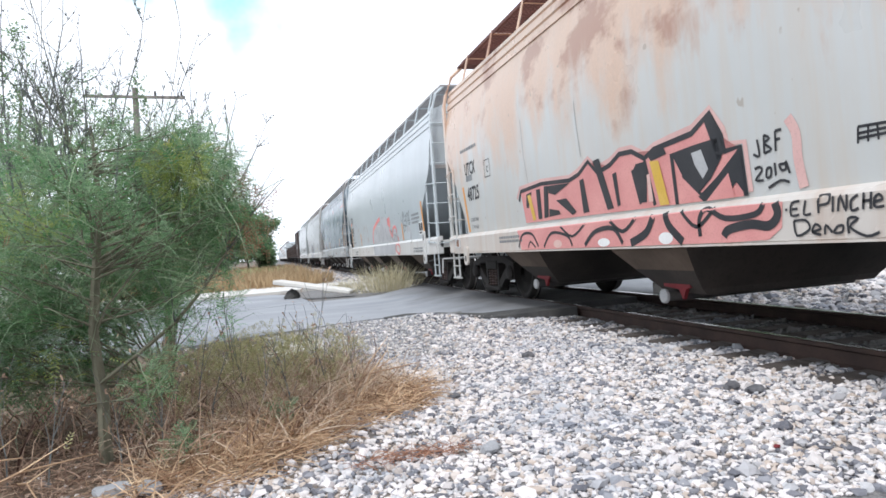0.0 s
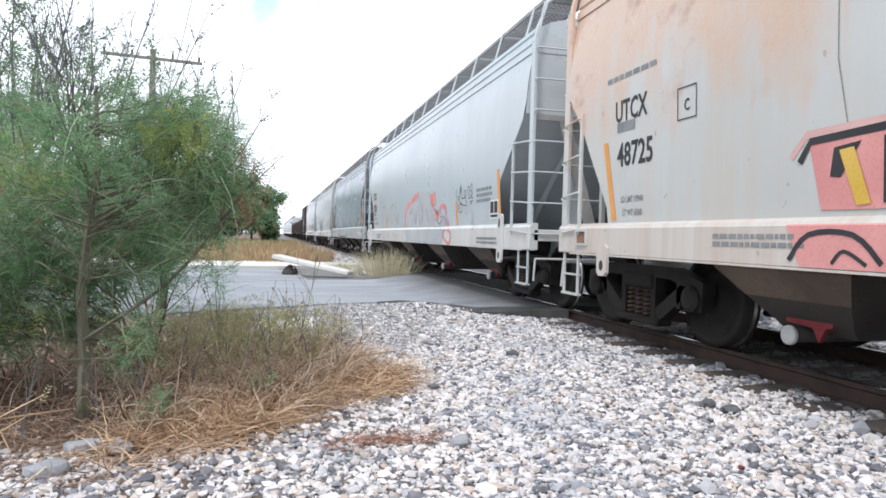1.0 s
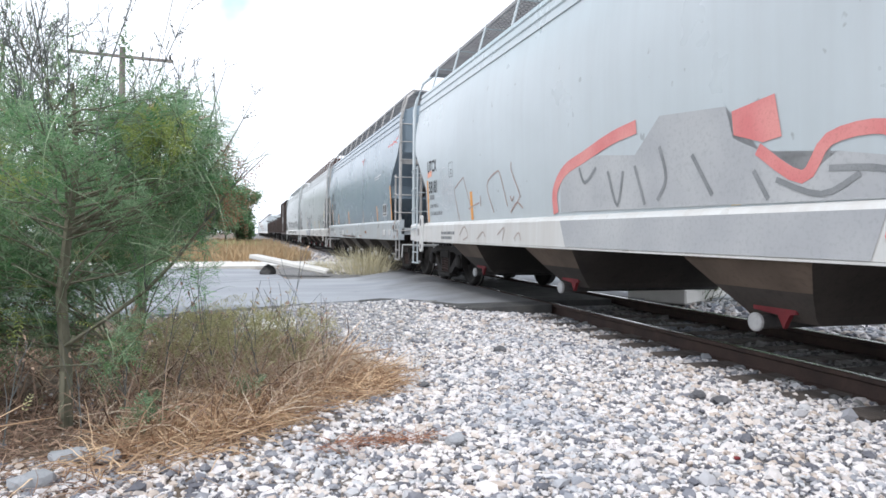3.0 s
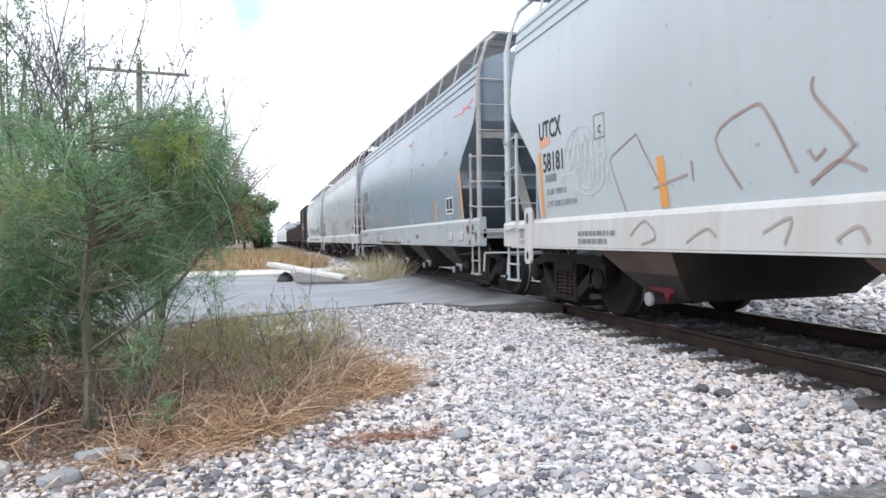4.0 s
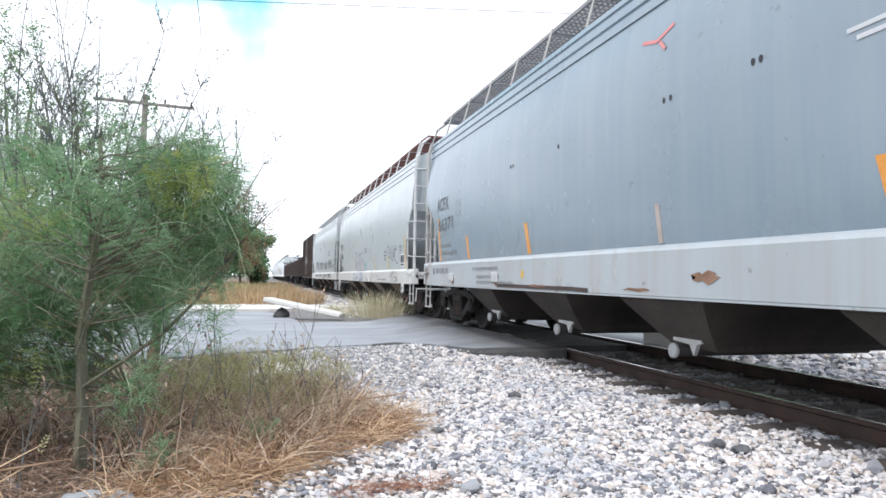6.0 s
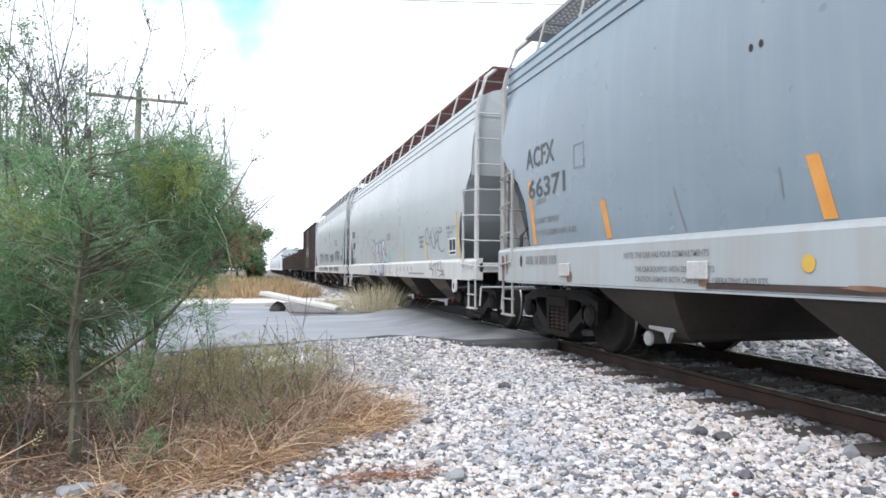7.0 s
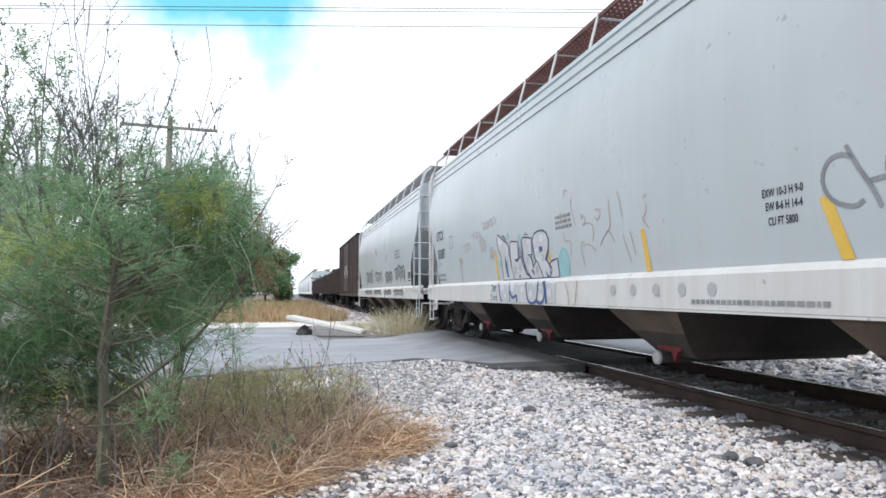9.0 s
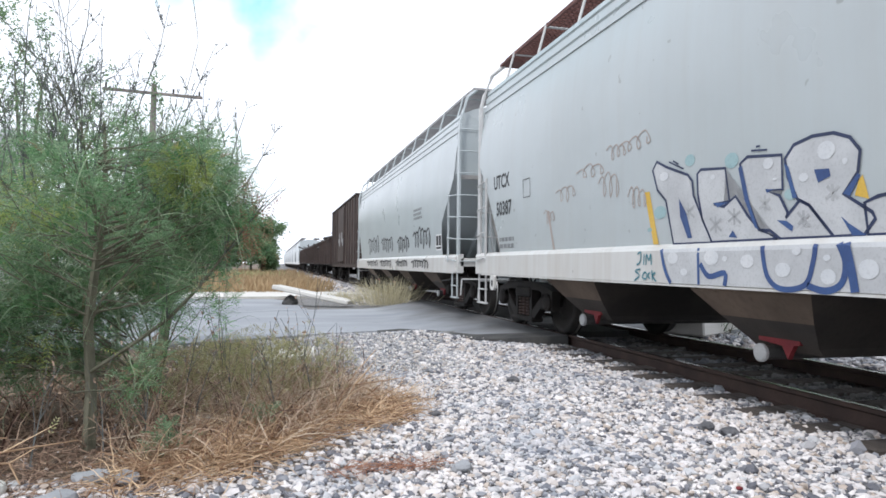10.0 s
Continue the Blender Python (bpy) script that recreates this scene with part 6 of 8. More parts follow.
for line, width, low in (
        ([(3.33, 1.83), (3.42, 1.87), (3.53, 1.84), (3.58, 1.72), (3.51, 1.59), (3.35, 1.53), (3.27, 1.56)], 0.03, False),
        ([(3.38, 1.92), (3.3, 1.77), (3.21, 1.63), (3.15, 1.5)], 0.03, False),
        ([(3.22, 1.67), (3.07, 1.68)], 0.03, False),
        ([(3.09, 1.8), (3.05, 1.64), (2.98, 1.5), (2.84, 1.44), (2.75, 1.51), (2.82, 1.69), (2.92, 1.87)], 0.03, False),
        ([(3.05, 1.82), (3.1, 1.72), (3.0, 1.55)], 0.03, False),
        ([(2.75, 1.46), (2.69, 1.68), (2.63, 1.86)], 0.03, False),
        ([(2.77, 1.51), (2.52, 1.64)], 0.03, False),
        ([(2.66, 1.73), (2.48, 1.78), (2.55, 1.61), (2.5, 1.49), (2.46, 1.39)], 0.03, False),
        ([(2.51, 1.75), (2.24, 1.75), (2.26, 1.8), (2.34, 1.84), (2.42, 1.83)], 0.03, False),
        ([(2.5, 1.7), (2.53, 1.56), (2.47, 1.46), (2.33, 1.38), (2.18, 1.36), (2.08, 1.41)], 0.03, False),
        ([(2.99, 1.03), (3.03, 1.09), (2.93, 1.17), (2.86, 1.13), (2.87, 1.03), (2.99, 1.02), (2.74, 1.0), (2.72, 0.95), (2.83, 0.87)], 0.024, True),
        ([(2.78, 1.07), (2.57, 1.11), (2.35, 1.16)], 0.024, True),
        ([(2.59, 1.09), (2.54, 0.98), (2.52, 0.87)], 0.024, True),
        ([(2.12, 1.0), (2.15, 1.12), (2.24, 1.17), (2.37, 1.08), (2.4, 1.0), (2.19, 0.98), (2.04, 0.97), (2.01, 0.94), (2.19, 0.89), (2.3, 0.86)], 0.024, True)):
    stroke(car_d, "spray_tag", [curved(line, 3)], width, M_GREY_MARK, 0.005, low)
for line, low in (
        ([(7.71, 2.21), (7.68, 2.29), (7.6, 2.27)], False),
        ([(7.47, 2.18), (7.51, 2.07), (7.45, 1.94), (7.39, 1.82)], False),
        ([(7.24, 1.93), (7.15, 1.9), (7.11, 1.85), (7.2, 1.79), (7.08, 1.81), (6.95, 1.78), (6.91, 1.69), (6.94, 1.59)], False),
        ([(6.85, 1.94), (6.75, 1.93), (6.74, 1.86), (6.82, 1.82), (6.87, 1.87)], False),
        ([(6.53, 2.02), (6.52, 1.88), (6.51, 1.72), (6.61, 1.65), (6.69, 1.6), (6.76, 1.52)], False),
        ([(6.61, 1.66), (6.53, 1.66), (6.42, 1.54)], False),
        ([(7.16, 1.31), (7.23, 1.46), (7.25, 1.58), (7.16, 1.59)], False),
        ([(7.19, 1.55), (7.05, 1.56), (6.86, 1.47)], False),
        ([(6.33, 2.07), (6.28, 1.95), (6.24, 1.79)], False),
        ([(6.24, 1.6), (6.17, 1.46), (6.09, 1.31)], False),
        ([(6.1, 1.63), (6.04, 1.5), (6.0, 1.38)], False),
        ([(7.82, 2.03), (7.84, 1.93), (7.71, 2.0), (7.68, 1.86)], False),
        ([(5.77, 1.87), (5.77, 1.78), (5.84, 1.73), (5.8, 1.69), (5.72, 1.62)], False),
        ([(7.77, 1.76), (7.7, 1.65), (7.55, 1.63), (7.54, 1.46)], False),
        ([(7.29, 1.14), (7.32, 1.0), (7.36, 0.86)], True),
        ([(7.65, 1.13), (7.55, 0.95), (7.54, 0.83)], True)):
    stroke(car_d, "faded_scrawl", [curved(line, 3)], 0.016, M_FAINT, 0.0045, low)
patch(car_d, "spray_patch", [(7.95, 1.45), (7.84, 1.57), (7.74, 1.56), (7.66, 1.51), (7.6, 1.4), (7.6, 1.22), (7.9, 1.2)], M_TEAL, 0.0035)

# silver lettering with blue shadows over the side and the sill
patch(car_d, "spray_dot", ring(9.92, 1.9, 0.07, 0.05), M_PALETEAL, 0.0035)
patch(car_d, "spray_dot", ring(9.4, 1.82, 0.08, 0.06), M_PALETEAL, 0.0035)
patch(car_d, "spray_dot", ring(10.38, 1.49, 0.1, 0.06), M_PALETEAL, 0.0035)
patch(car_d, "spray_dot", ring(8.81, 1.5, 0.06, 0.04), M_PALETEAL, 0.0035)
patch(car_d, "spray_dot", ring(10.56, 1.34, 0.04, 0.02), M_PALETEAL, 0.0035)
patch(car_d, "graffiti_letter", [(10.48, 1.89), (10.41, 1.96), (10.26, 1.89), (9.95, 1.78), (9.89, 1.72), (9.88, 1.6), (9.66, 1.195), (10.18, 1.195), (10.28, 1.59), (10.41, 1.7)], M_SILVER, 0.005)
stroke(car_d, "graffiti_outline", [[(10.48, 1.89), (10.41, 1.96), (10.26, 1.89), (9.95, 1.78), (9.89, 1.72), (9.88, 1.6), (9.66, 1.195), (10.18, 1.195), (10.28, 1.59), (10.41, 1.7)]], 0.024, M_NAVY, 0.0075, closed=True)
patch(car_d, "graffiti_letter", [(9.82, 1.77), (9.77, 1.8), (9.47, 1.77), (9.43, 1.51), (9.62, 1.5), (9.5, 1.47), (9.36, 1.54), (9.23, 1.38), (9.11, 1.27), (8.94, 1.195), (9.65, 1.195), (9.77, 1.39), (9.82, 1.61)], M_SILVER, 0.006)
stroke(car_d, "graffiti_outline", [[(9.82, 1.77), (9.77, 1.8), (9.47, 1.77), (9.43, 1.51), (9.62, 1.5), (9.5, 1.47), (9.36, 1.54), (9.23, 1.38), (9.11, 1.27), (8.94, 1.195), (9.65, 1.195), (9.77, 1.39), (9.82, 1.61)]], 0.024, M_NAVY, 0.0075, closed=True)
patch(car_d, "graffiti_letter", [(9.3, 1.78), (9.22, 1.82), (8.88, 1.78), (8.88, 1.54), (9.04, 1.55), (8.91, 1.5), (8.84, 1.38), (8.86, 1.34), (8.73, 1.45), (8.65, 1.41), (8.47, 1.195), (8.91, 1.195), (9.01, 1.26), (9.12, 1.27), (9.2, 1.43), (9.28, 1.64)], M_SILVER, 0.005)
stroke(car_d, "graffiti_outline", [[(9.3, 1.78), (9.22, 1.82), (8.88, 1.78), (8.88, 1.54), (9.04, 1.55), (8.91, 1.5), (8.84, 1.38), (8.86, 1.34), (8.73, 1.45), (8.65, 1.41), (8.47, 1.195), (8.91, 1.195), (9.01, 1.26), (9.12, 1.27), (9.2, 1.43), (9.28, 1.64)]], 0.024, M_NAVY, 0.0075, closed=True)
patch(car_d, "graffiti_letter", [(8.85, 1.75), (8.77, 1.83), (8.61, 1.86), (8.44, 1.85), (8.32, 1.8), (8.25, 1.71), (8.27, 1.58), (8.38, 1.46), (8.18, 1.33), (8.16, 1.29), (8.24, 1.195), (8.46, 1.195), (8.65, 1.41), (8.75, 1.46), (8.83, 1.62)], M_SILVER, 0.006)
stroke(car_d, "graffiti_outline", [[(8.85, 1.75), (8.77, 1.83), (8.61, 1.86), (8.44, 1.85), (8.32, 1.8), (8.25, 1.71), (8.27, 1.58), (8.38, 1.46), (8.18, 1.33), (8.16, 1.29), (8.24, 1.195), (8.46, 1.195), (8.65, 1.41), (8.75, 1.46), (8.83, 1.62)]], 0.024, M_NAVY, 0.0075, closed=True)
patch(car_d, "graffiti_letter", [(8.23, 1.39), (8.14, 1.42), (7.97, 1.44), (7.92, 1.195), (8.21, 1.195)], M_SILVER, 0.005)
stroke(car_d, "graffiti_outline", [[(8.23, 1.39), (8.14, 1.42), (7.97, 1.44), (7.92, 1.195), (8.21, 1.195)]], 0.024, M_NAVY, 0.0075, closed=True)
patch(car_d, "graffiti_shadow", [(8.6, 1.64), (8.48, 1.63), (8.47, 1.58), (8.57, 1.55)], M_BLUE, 0.009)
patch(car_d, "graffiti_shadow", [(8.4, 1.32), (8.34, 1.27), (8.22, 1.195), (8.32, 1.195)], M_BLUE, 0.009)
patch(car_d, "graffiti_shadow", [(9.62, 1.51), (9.45, 1.5), (9.57, 1.47)], M_BLUE, 0.009)
patch(car_d, "graffiti_shadow", [(9.45, 1.23), (9.4, 1.28), (9.35, 1.22)], M_BLUE, 0.009)
patch(car_d, "graffiti_shadow", [(10.08, 1.59), (9.98, 1.45), (9.91, 1.24), (9.97, 1.24), (10.07, 1.43)], M_BLUE, 0.009)
patch(car_d, "graffiti_shadow", [(9.32, 1.75), (9.28, 1.76), (9.2, 1.45), (9.12, 1.27), (9.16, 1.29), (9.26, 1.5)], M_BLUE, 0.009)
patch(car_d, "graffiti_shadow", [(8.94, 1.33), (8.85, 1.32), (8.79, 1.28), (8.8, 1.24)], M_BLUE, 0.009)
patch(car_d, "graffiti_shadow", [(8.27, 1.57), (8.38, 1.46), (8.33, 1.44), (8.25, 1.56)], M_BLUE, 0.009)
patch(car_d, "graffiti_shadow", [(8.86, 1.72), (8.82, 1.69), (8.75, 1.47), (8.79, 1.47)], M_BLUE, 0.009)
patch(car_d, "graffiti_shadow", [(9.04, 1.56), (8.96, 1.55), (9.03, 1.53)], M_BLUE, 0.009)
patch(car_d, "graffiti_base", [(10.29, 1.15), (10.14, 0.85), (8.95, 0.85), (7.95, 0.85), (7.95, 1.15)], M_SILVER, 0.003, True)
stroke(car_d, "graffiti_outline", [curved([(10.29, 1.15), (10.23, 0.97), (10.14, 0.85)], 4)], 0.04, M_BLUE, 0.006, True)
stroke(car_d, "graffiti_outline", [curved([(9.76, 1.15), (9.75, 0.85)], 4)], 0.03, M_BLUE, 0.006, True)
stroke(car_d, "graffiti_outline", [curved([(9.73, 1.02), (9.62, 0.92), (9.43, 0.95), (9.43, 0.85)], 4)], 0.045, M_BLUE, 0.006, True)
stroke(car_d, "graffiti_outline", [curved([(9.03, 1.15), (8.98, 0.94), (8.85, 0.85), (8.64, 0.88), (8.57, 1.03), (8.55, 1.15)], 4)], 0.04, M_BLUE, 0.006, True)
stroke(car_d, "graffiti_outline", [curved([(8.62, 0.88), (8.47, 0.85), (8.35, 0.9), (8.32, 1.03), (8.37, 1.15)], 4)], 0.045, M_BLUE, 0.006, True)
stroke(car_d, "graffiti_outline", [curved([(8.32, 1.15), (8.28, 1.0), (8.25, 0.85)], 4)], 0.06, M_BLUE, 0.0085, True)
patch(car_d, "graffiti_gleam", ring(10.3, 1.81, 0.07, 0.04), M_GLEAM, 0.009)
patch(car_d, "graffiti_gleam", ring(9.01, 1.74, 0.05, 0.04), M_GLEAM, 0.009)
patch(car_d, "graffiti_gleam", ring(8.5, 1.75, 0.07, 0.06), M_GLEAM, 0.009)
patch(car_d, "graffiti_gleam", ring(8.69, 1.6, 0.04, 0.03), M_GLEAM, 0.009)
patch(car_d, "graffiti_gleam", ring(9.62, 1.72, 0.03, 0.02), M_GLEAM, 0.009)
patch(car_d, "graffiti_gleam", ring(8.95, 1.62, 0.02, 0.01), M_GLEAM, 0.009)
patch(car_d, "graffiti_gleam", ring(8.36, 1.66, 0.02, 0.02), M_GLEAM, 0.009)
patch(car_d, "graffiti_gleam", ring(10.11, 1.07, 0.08, 0.05), M_GLEAM, 0.0065, True)
patch(car_d, "graffiti_gleam", ring(9.59, 1.07, 0.09, 0.06), M_GLEAM, 0.0065, True)
patch(car_d, "graffiti_gleam", ring(9.18, 1.04, 0.07, 0.05), M_GLEAM, 0.0065, True)
patch(car_d, "graffiti_gleam", ring(8.83, 0.98, 0.07, 0.05), M_GLEAM, 0.0065, True)
patch(car_d, "graffiti_gleam", ring(8.45, 0.94, 0.06, 0.05), M_GLEAM, 0.0065, True)
patch(car_d, "graffiti_gleam", ring(8.16, 0.99, 0.07, 0.06), M_GLEAM, 0.0065, True)
patch(car_d, "graffiti_gleam", ring(8.71, 1.11, 0.04, 0.03), M_GLEAM, 0.0065, True)
patch(car_d, "graffiti_gleam", ring(8.46, 1.06, 0.03, 0.02), M_GLEAM, 0.0065, True)
patch(car_d, "graffiti_gleam", ring(9.95, 0.95, 0.05, 0.03), M_GLEAM, 0.0065, True)
patch(car_d, "graffiti_gleam", ring(9.43, 1.06, 0.03, 0.02), M_GLEAM, 0.0065, True)
stroke(car_d, "star_mark", [[(9.45, 1.44), (9.31, 1.33)]], 0.02, M_DULLGREY, 0.0085)
stroke(car_d, "star_mark", [[(9.45, 1.35), (9.31, 1.42)]], 0.02, M_DULLGREY, 0.0085)
stroke(car_d, "star_mark", [[(9.38, 1.45), (9.38, 1.32)]], 0.02, M_DULLGREY, 0.0085)
stroke(car_d, "star_mark", [[(9.11, 1.51), (9.0, 1.41)]], 0.02, M_DULLGREY, 0.0085)
stroke(car_d, "star_mark", [[(9.11, 1.42), (9.0, 1.49)]], 0.02, M_DULLGREY, 0.0085)
stroke(car_d, "star_mark", [[(9.05, 1.52), (9.05, 1.4)]], 0.02, M_DULLGREY, 0.0085)
stroke(car_d, "star_mark", [[(8.75, 1.37), (8.65, 1.27)]], 0.02, M_DULLGREY, 0.0085)
stroke(car_d, "star_mark", [[(8.75, 1.29), (8.65, 1.35)]], 0.02, M_DULLGREY, 0.0085)
stroke(car_d, "star_mark", [[(8.7, 1.38), (8.7, 1.27)]], 0.02, M_DULLGREY, 0.0085)
stroke(car_d, "star_mark", [[(8.5, 1.52), (8.42, 1.43)]], 0.02, M_DULLGREY, 0.0085)
stroke(car_d, "star_mark", [[(8.51, 1.44), (8.41, 1.51)]], 0.02, M_DULLGREY, 0.0085)
stroke(car_d, "star_mark", [[(8.46, 1.53), (8.46, 1.42)]], 0.02, M_DULLGREY, 0.0085)
stroke(car_d, "star_mark", [[(10.03, 1.53), (9.87, 1.41)]], 0.02, M_DULLGREY, 0.0085)
stroke(car_d, "star_mark", [[(10.03, 1.43), (9.87, 1.51)]], 0.02, M_DULLGREY, 0.0085)
stroke(car_d, "star_mark", [[(9.95, 1.54), (9.95, 1.4)]], 0.02, M_DULLGREY, 0.0085)
stroke(car_d, "star_mark", [[(9.67, 1.39), (9.53, 1.28)]], 0.02, M_DULLGREY, 0.0085)
stroke(car_d, "star_mark", [[(9.67, 1.29), (9.53, 1.38)]], 0.02, M_DULLGREY, 0.0085)
stroke(car_d, "star_mark", [[(9.6, 1.4), (9.6, 1.27)]], 0.02, M_DULLGREY, 0.0085)
stroke(car_d, "spray_tick", [[(10.22, 1.93), (10.01, 1.84)]], 0.014, M_NAVY, 0.005)
stroke(car_d, "spray_tick", [[(10.16, 1.93), (10.08, 1.89)]], 0.014, M_NAVY, 0.005)
stroke(car_d, "spray_tick", [[(9.18, 1.86), (9.02, 1.84)]], 0.014, M_NAVY, 0.005)
stroke(car_d, "spray_tick", [[(9.13, 1.88), (9.09, 1.88)]], 0.014, M_NAVY, 0.005)
stroke(car_d, "spray_tick", [[(9.42, 1.71), (9.41, 1.59)]], 0.014, M_NAVY, 0.005)
stroke(car_d, "spray_tick", [[(9.38, 1.67), (9.41, 1.59)]], 0.014, M_NAVY, 0.005)
stroke(car_d, "spray_tag", [curved([(10.69, 1.11), (10.63, 1.13), (10.64, 1.04), (10.7, 1.01)], 3)], 0.016, M_TEALDARK, 0.004, True)
stroke(car_d, "spray_tag", [curved([(10.57, 1.11), (10.58, 1.01)], 3)], 0.016, M_TEALDARK, 0.004, True)
stroke(car_d, "spray_tag", [curved([(10.54, 1.01), (10.53, 1.11), (10.49, 1.05), (10.46, 1.11), (10.45, 1.01)], 3)], 0.016, M_TEALDARK, 0.004, True)
stroke(car_d, "spray_tag", [curved([(10.64, 0.97), (10.73, 0.95), (10.65, 0.91), (10.74, 0.86)], 3)], 0.016, M_TEALDARK, 0.004, True)
stroke(car_d, "spray_tag", [curved([(10.57, 0.94), (10.6, 0.89), (10.54, 0.88), (10.53, 0.93), (10.57, 0.94)], 3)], 0.016, M_TEALDARK, 0.004, True)
stroke(car_d, "spray_tag", [curved([(10.47, 0.94), (10.51, 0.91), (10.47, 0.88)], 3)], 0.016, M_TEALDARK, 0.004, True)
stroke(car_d, "spray_tag", [curved([(10.44, 0.96), (10.43, 0.87)], 3)], 0.016, M_TEALDARK, 0.004, True)
stroke(car_d, "spray_tag", [curved([(10.38, 0.94), (10.43, 0.91), (10.37, 0.86)], 3)], 0.016, M_TEALDARK, 0.004, True)
patch(car_d, "reflective_stripe", [(8.27, 1.53), (8.24, 1.56), (8.2, 1.41), (8.3, 1.44)], M_YELLOW, 0.004)
for k, (y, z, w, h) in enumerate(((12.6, 1.75, 0.5, 0.25), (12.0, 1.95, 0.6, 0.2), (11.5, 1.7, 0.4, 0.3), (11.3, 2.05, 0.35, 0.25), (11.0, 2.1, 0.5, 0.2), (13.0, 1.5, 0.3, 0.25), (10.9, 1.5, 0.3, 0.3))):
    scribble(car_d, y, z, w, h, M_FAINT, 0.013, 90 + k, 3, name="faded_scrawl")
bars(car_d, 8.0, 1.95, 0.6, 3, 0.04, M_GREY_MARK)
bars(car_d, 5.0, 0.9, 1.6, 1, 0.035, M_GREY_MARK, True)
for k in range(5):
    patch(car_d, "smudge", ring(6.4 - 0.42 * k, 1.02, 0.06, 0.06, 10), M_DULLGREY, 0.0035, True)

# a second white car behind it
car_e = hopper_car("white hopper car with faded black tags, rolling on the track", 62.9, 15.4, 1.19, P_WHITE, P_SILL, (2.9, 6.1, 9.3, 12.5), M_WALKGREY, CUT_STRAIGHT, CUT_STEEP, roof_posts=10)
for k, (y, z, w, h) in enumerate(((3.2, 1.35, 1.8, 0.6), (5.4, 1.3, 1.6, 0.5), (8.2, 1.35, 2.0, 0.5), (11.2, 1.3, 2.4, 0.7))):
    scribble(car_e, y + 1, z, w, h, M_BLACK, 0.05, 31 + k, 6)
    scribble(car_e, y + 1, 0.9, w, 0.22, M_BLACK, 0.04, 41 + k, 7, True)
placard(car_e, 1.9, 1.3, 0.5, 0.34)
bars(car_e, 4.2, 2.3, 1.0, 3, 0.06, M_GREY_MARK)


def box_car(start, length):
    car = tagged(new("box_car"), "dark rusty brown box car with ribbed sides", "rail car", "cars of the freight train")
    TRAIN.append((car, start))
    bm = bmesh.new()
    box(bm, -1.45, 1.45, 0.1, length - 0.1, 1.0, 4.05, 0.03)
    part("body", bm, M_BROWNCAR, car)
    for k in range(12):
        bm = bmesh.new()
        y = 0.4 + (length - 0.8) * k / 11
        box(bm, -1.5, -1.448, y - 0.05, y + 0.05, 1.0, 4.0)
        part("side_rib", bm, M_BROWNCAR, car)
    bm = bmesh.new()
    prism(bm, [(0.05, 4.04), (length - 0.05, 4.04), (length - 0.05, 4.1), (0.05, 4.1)], -1.5, 1.5)
    box(bm, -0.9, 0.9, 0.1, length - 0.1, 4.1, 4.22)
    part("roof", bm, M_BROWNCAR, car)
    bm = bmesh.new()
    box(bm, -1.53, -1.5, length / 2 - 1.4, length / 2 + 1.4, 1.1, 3.9, 0.01)
    door = part("door", bm, M_BROWNCAR, car, "pale patched sliding door")
    bm = bmesh.new()
    for k in range(5):
        box(bm, -1.545, -1.53, length / 2 - 1.2 + 0.5 * k, length / 2 - 1.0 + 0.5 * k, 1.9 + 0.2 * (k % 3), 2.3 + 0.3 * (k % 2))
    part("pale_marking", bm, M_DULLGREY, door)
    bm = bmesh.new()
    box(bm, -1.42, 1.42, 0.0, length, 0.82, 1.02)
    part("side_sill", bm, M_BROWNCAR, car)
    bm = bmesh.new()
    box(bm, -0.11, 0.11, -0.6, length + 0.6, 0.77, 0.97)
    part("coupler", bm, M_DARKIRON, car)
    for y in (1.7, length - 1.7):
        truck(car, y, True)
    return car


def gondola(start, length):
    car = tagged(new("gondola_car"), "low rusty brown gondola car heaped with scrap", "rail car", "cars of the freight train")
    TRAIN.append((car, start))
    bm = bmesh.new()
    for s in (-1, 1):
        box(bm, s * 1.4, s * 1.46, 0.1, length - 0.1, 1.0, 2.6)
        box(bm, s * 1.38, s * 1.52, 0.1, length - 0.1, 2.52, 2.64)
    for y in (0.1, length - 0.16):
        box(bm, -1.4, 1.4, y, y + 0.06, 1.0, 2.6)
    box(bm, -1.45, 1.45, 0.1, length - 0.1, 0.95, 1.05)
    part("body", bm, M_BROWNCAR, car)
    for k in range(11):
        bm = bmesh.new()
        y = 0.4 + (length - 0.8) * k / 10
        box(bm, -1.54, -1.46, y - 0.07, y + 0.07, 1.0, 2.55)
        part("side_post", bm, M_BROWNCAR, car)
    bm = bmesh.new()
    rnd = random.Random(int(start))
    for k in range(70):
        p = Vector((rnd.uniform(-1.2, 1.2), rnd.uniform(0.6, length - 0.6), rnd.uniform(2.3, 2.9)))
        q = p + Vector((rnd.uniform(-0.8, 0.8), rnd.uniform(-1, 1), rnd.uniform(-0.2, 0.3)))
        tube(bm, [p, q], rnd.uniform(0.03, 0.12), 4)
    box(bm, -1.35, 1.35, 0.3, length - 0.3, 1.1, 2.35)
    part("scrap_load", bm, M_DARKIRON, car)
    bm = bmesh.new()
    box(bm, -0.11, 0.11, -0.6, length + 0.6, 0.77, 0.97)
    part("coupler", bm, M_DARKIRON, car)
    for y in (1.7, length - 1.7):
        truck(car, y, True)
    return car


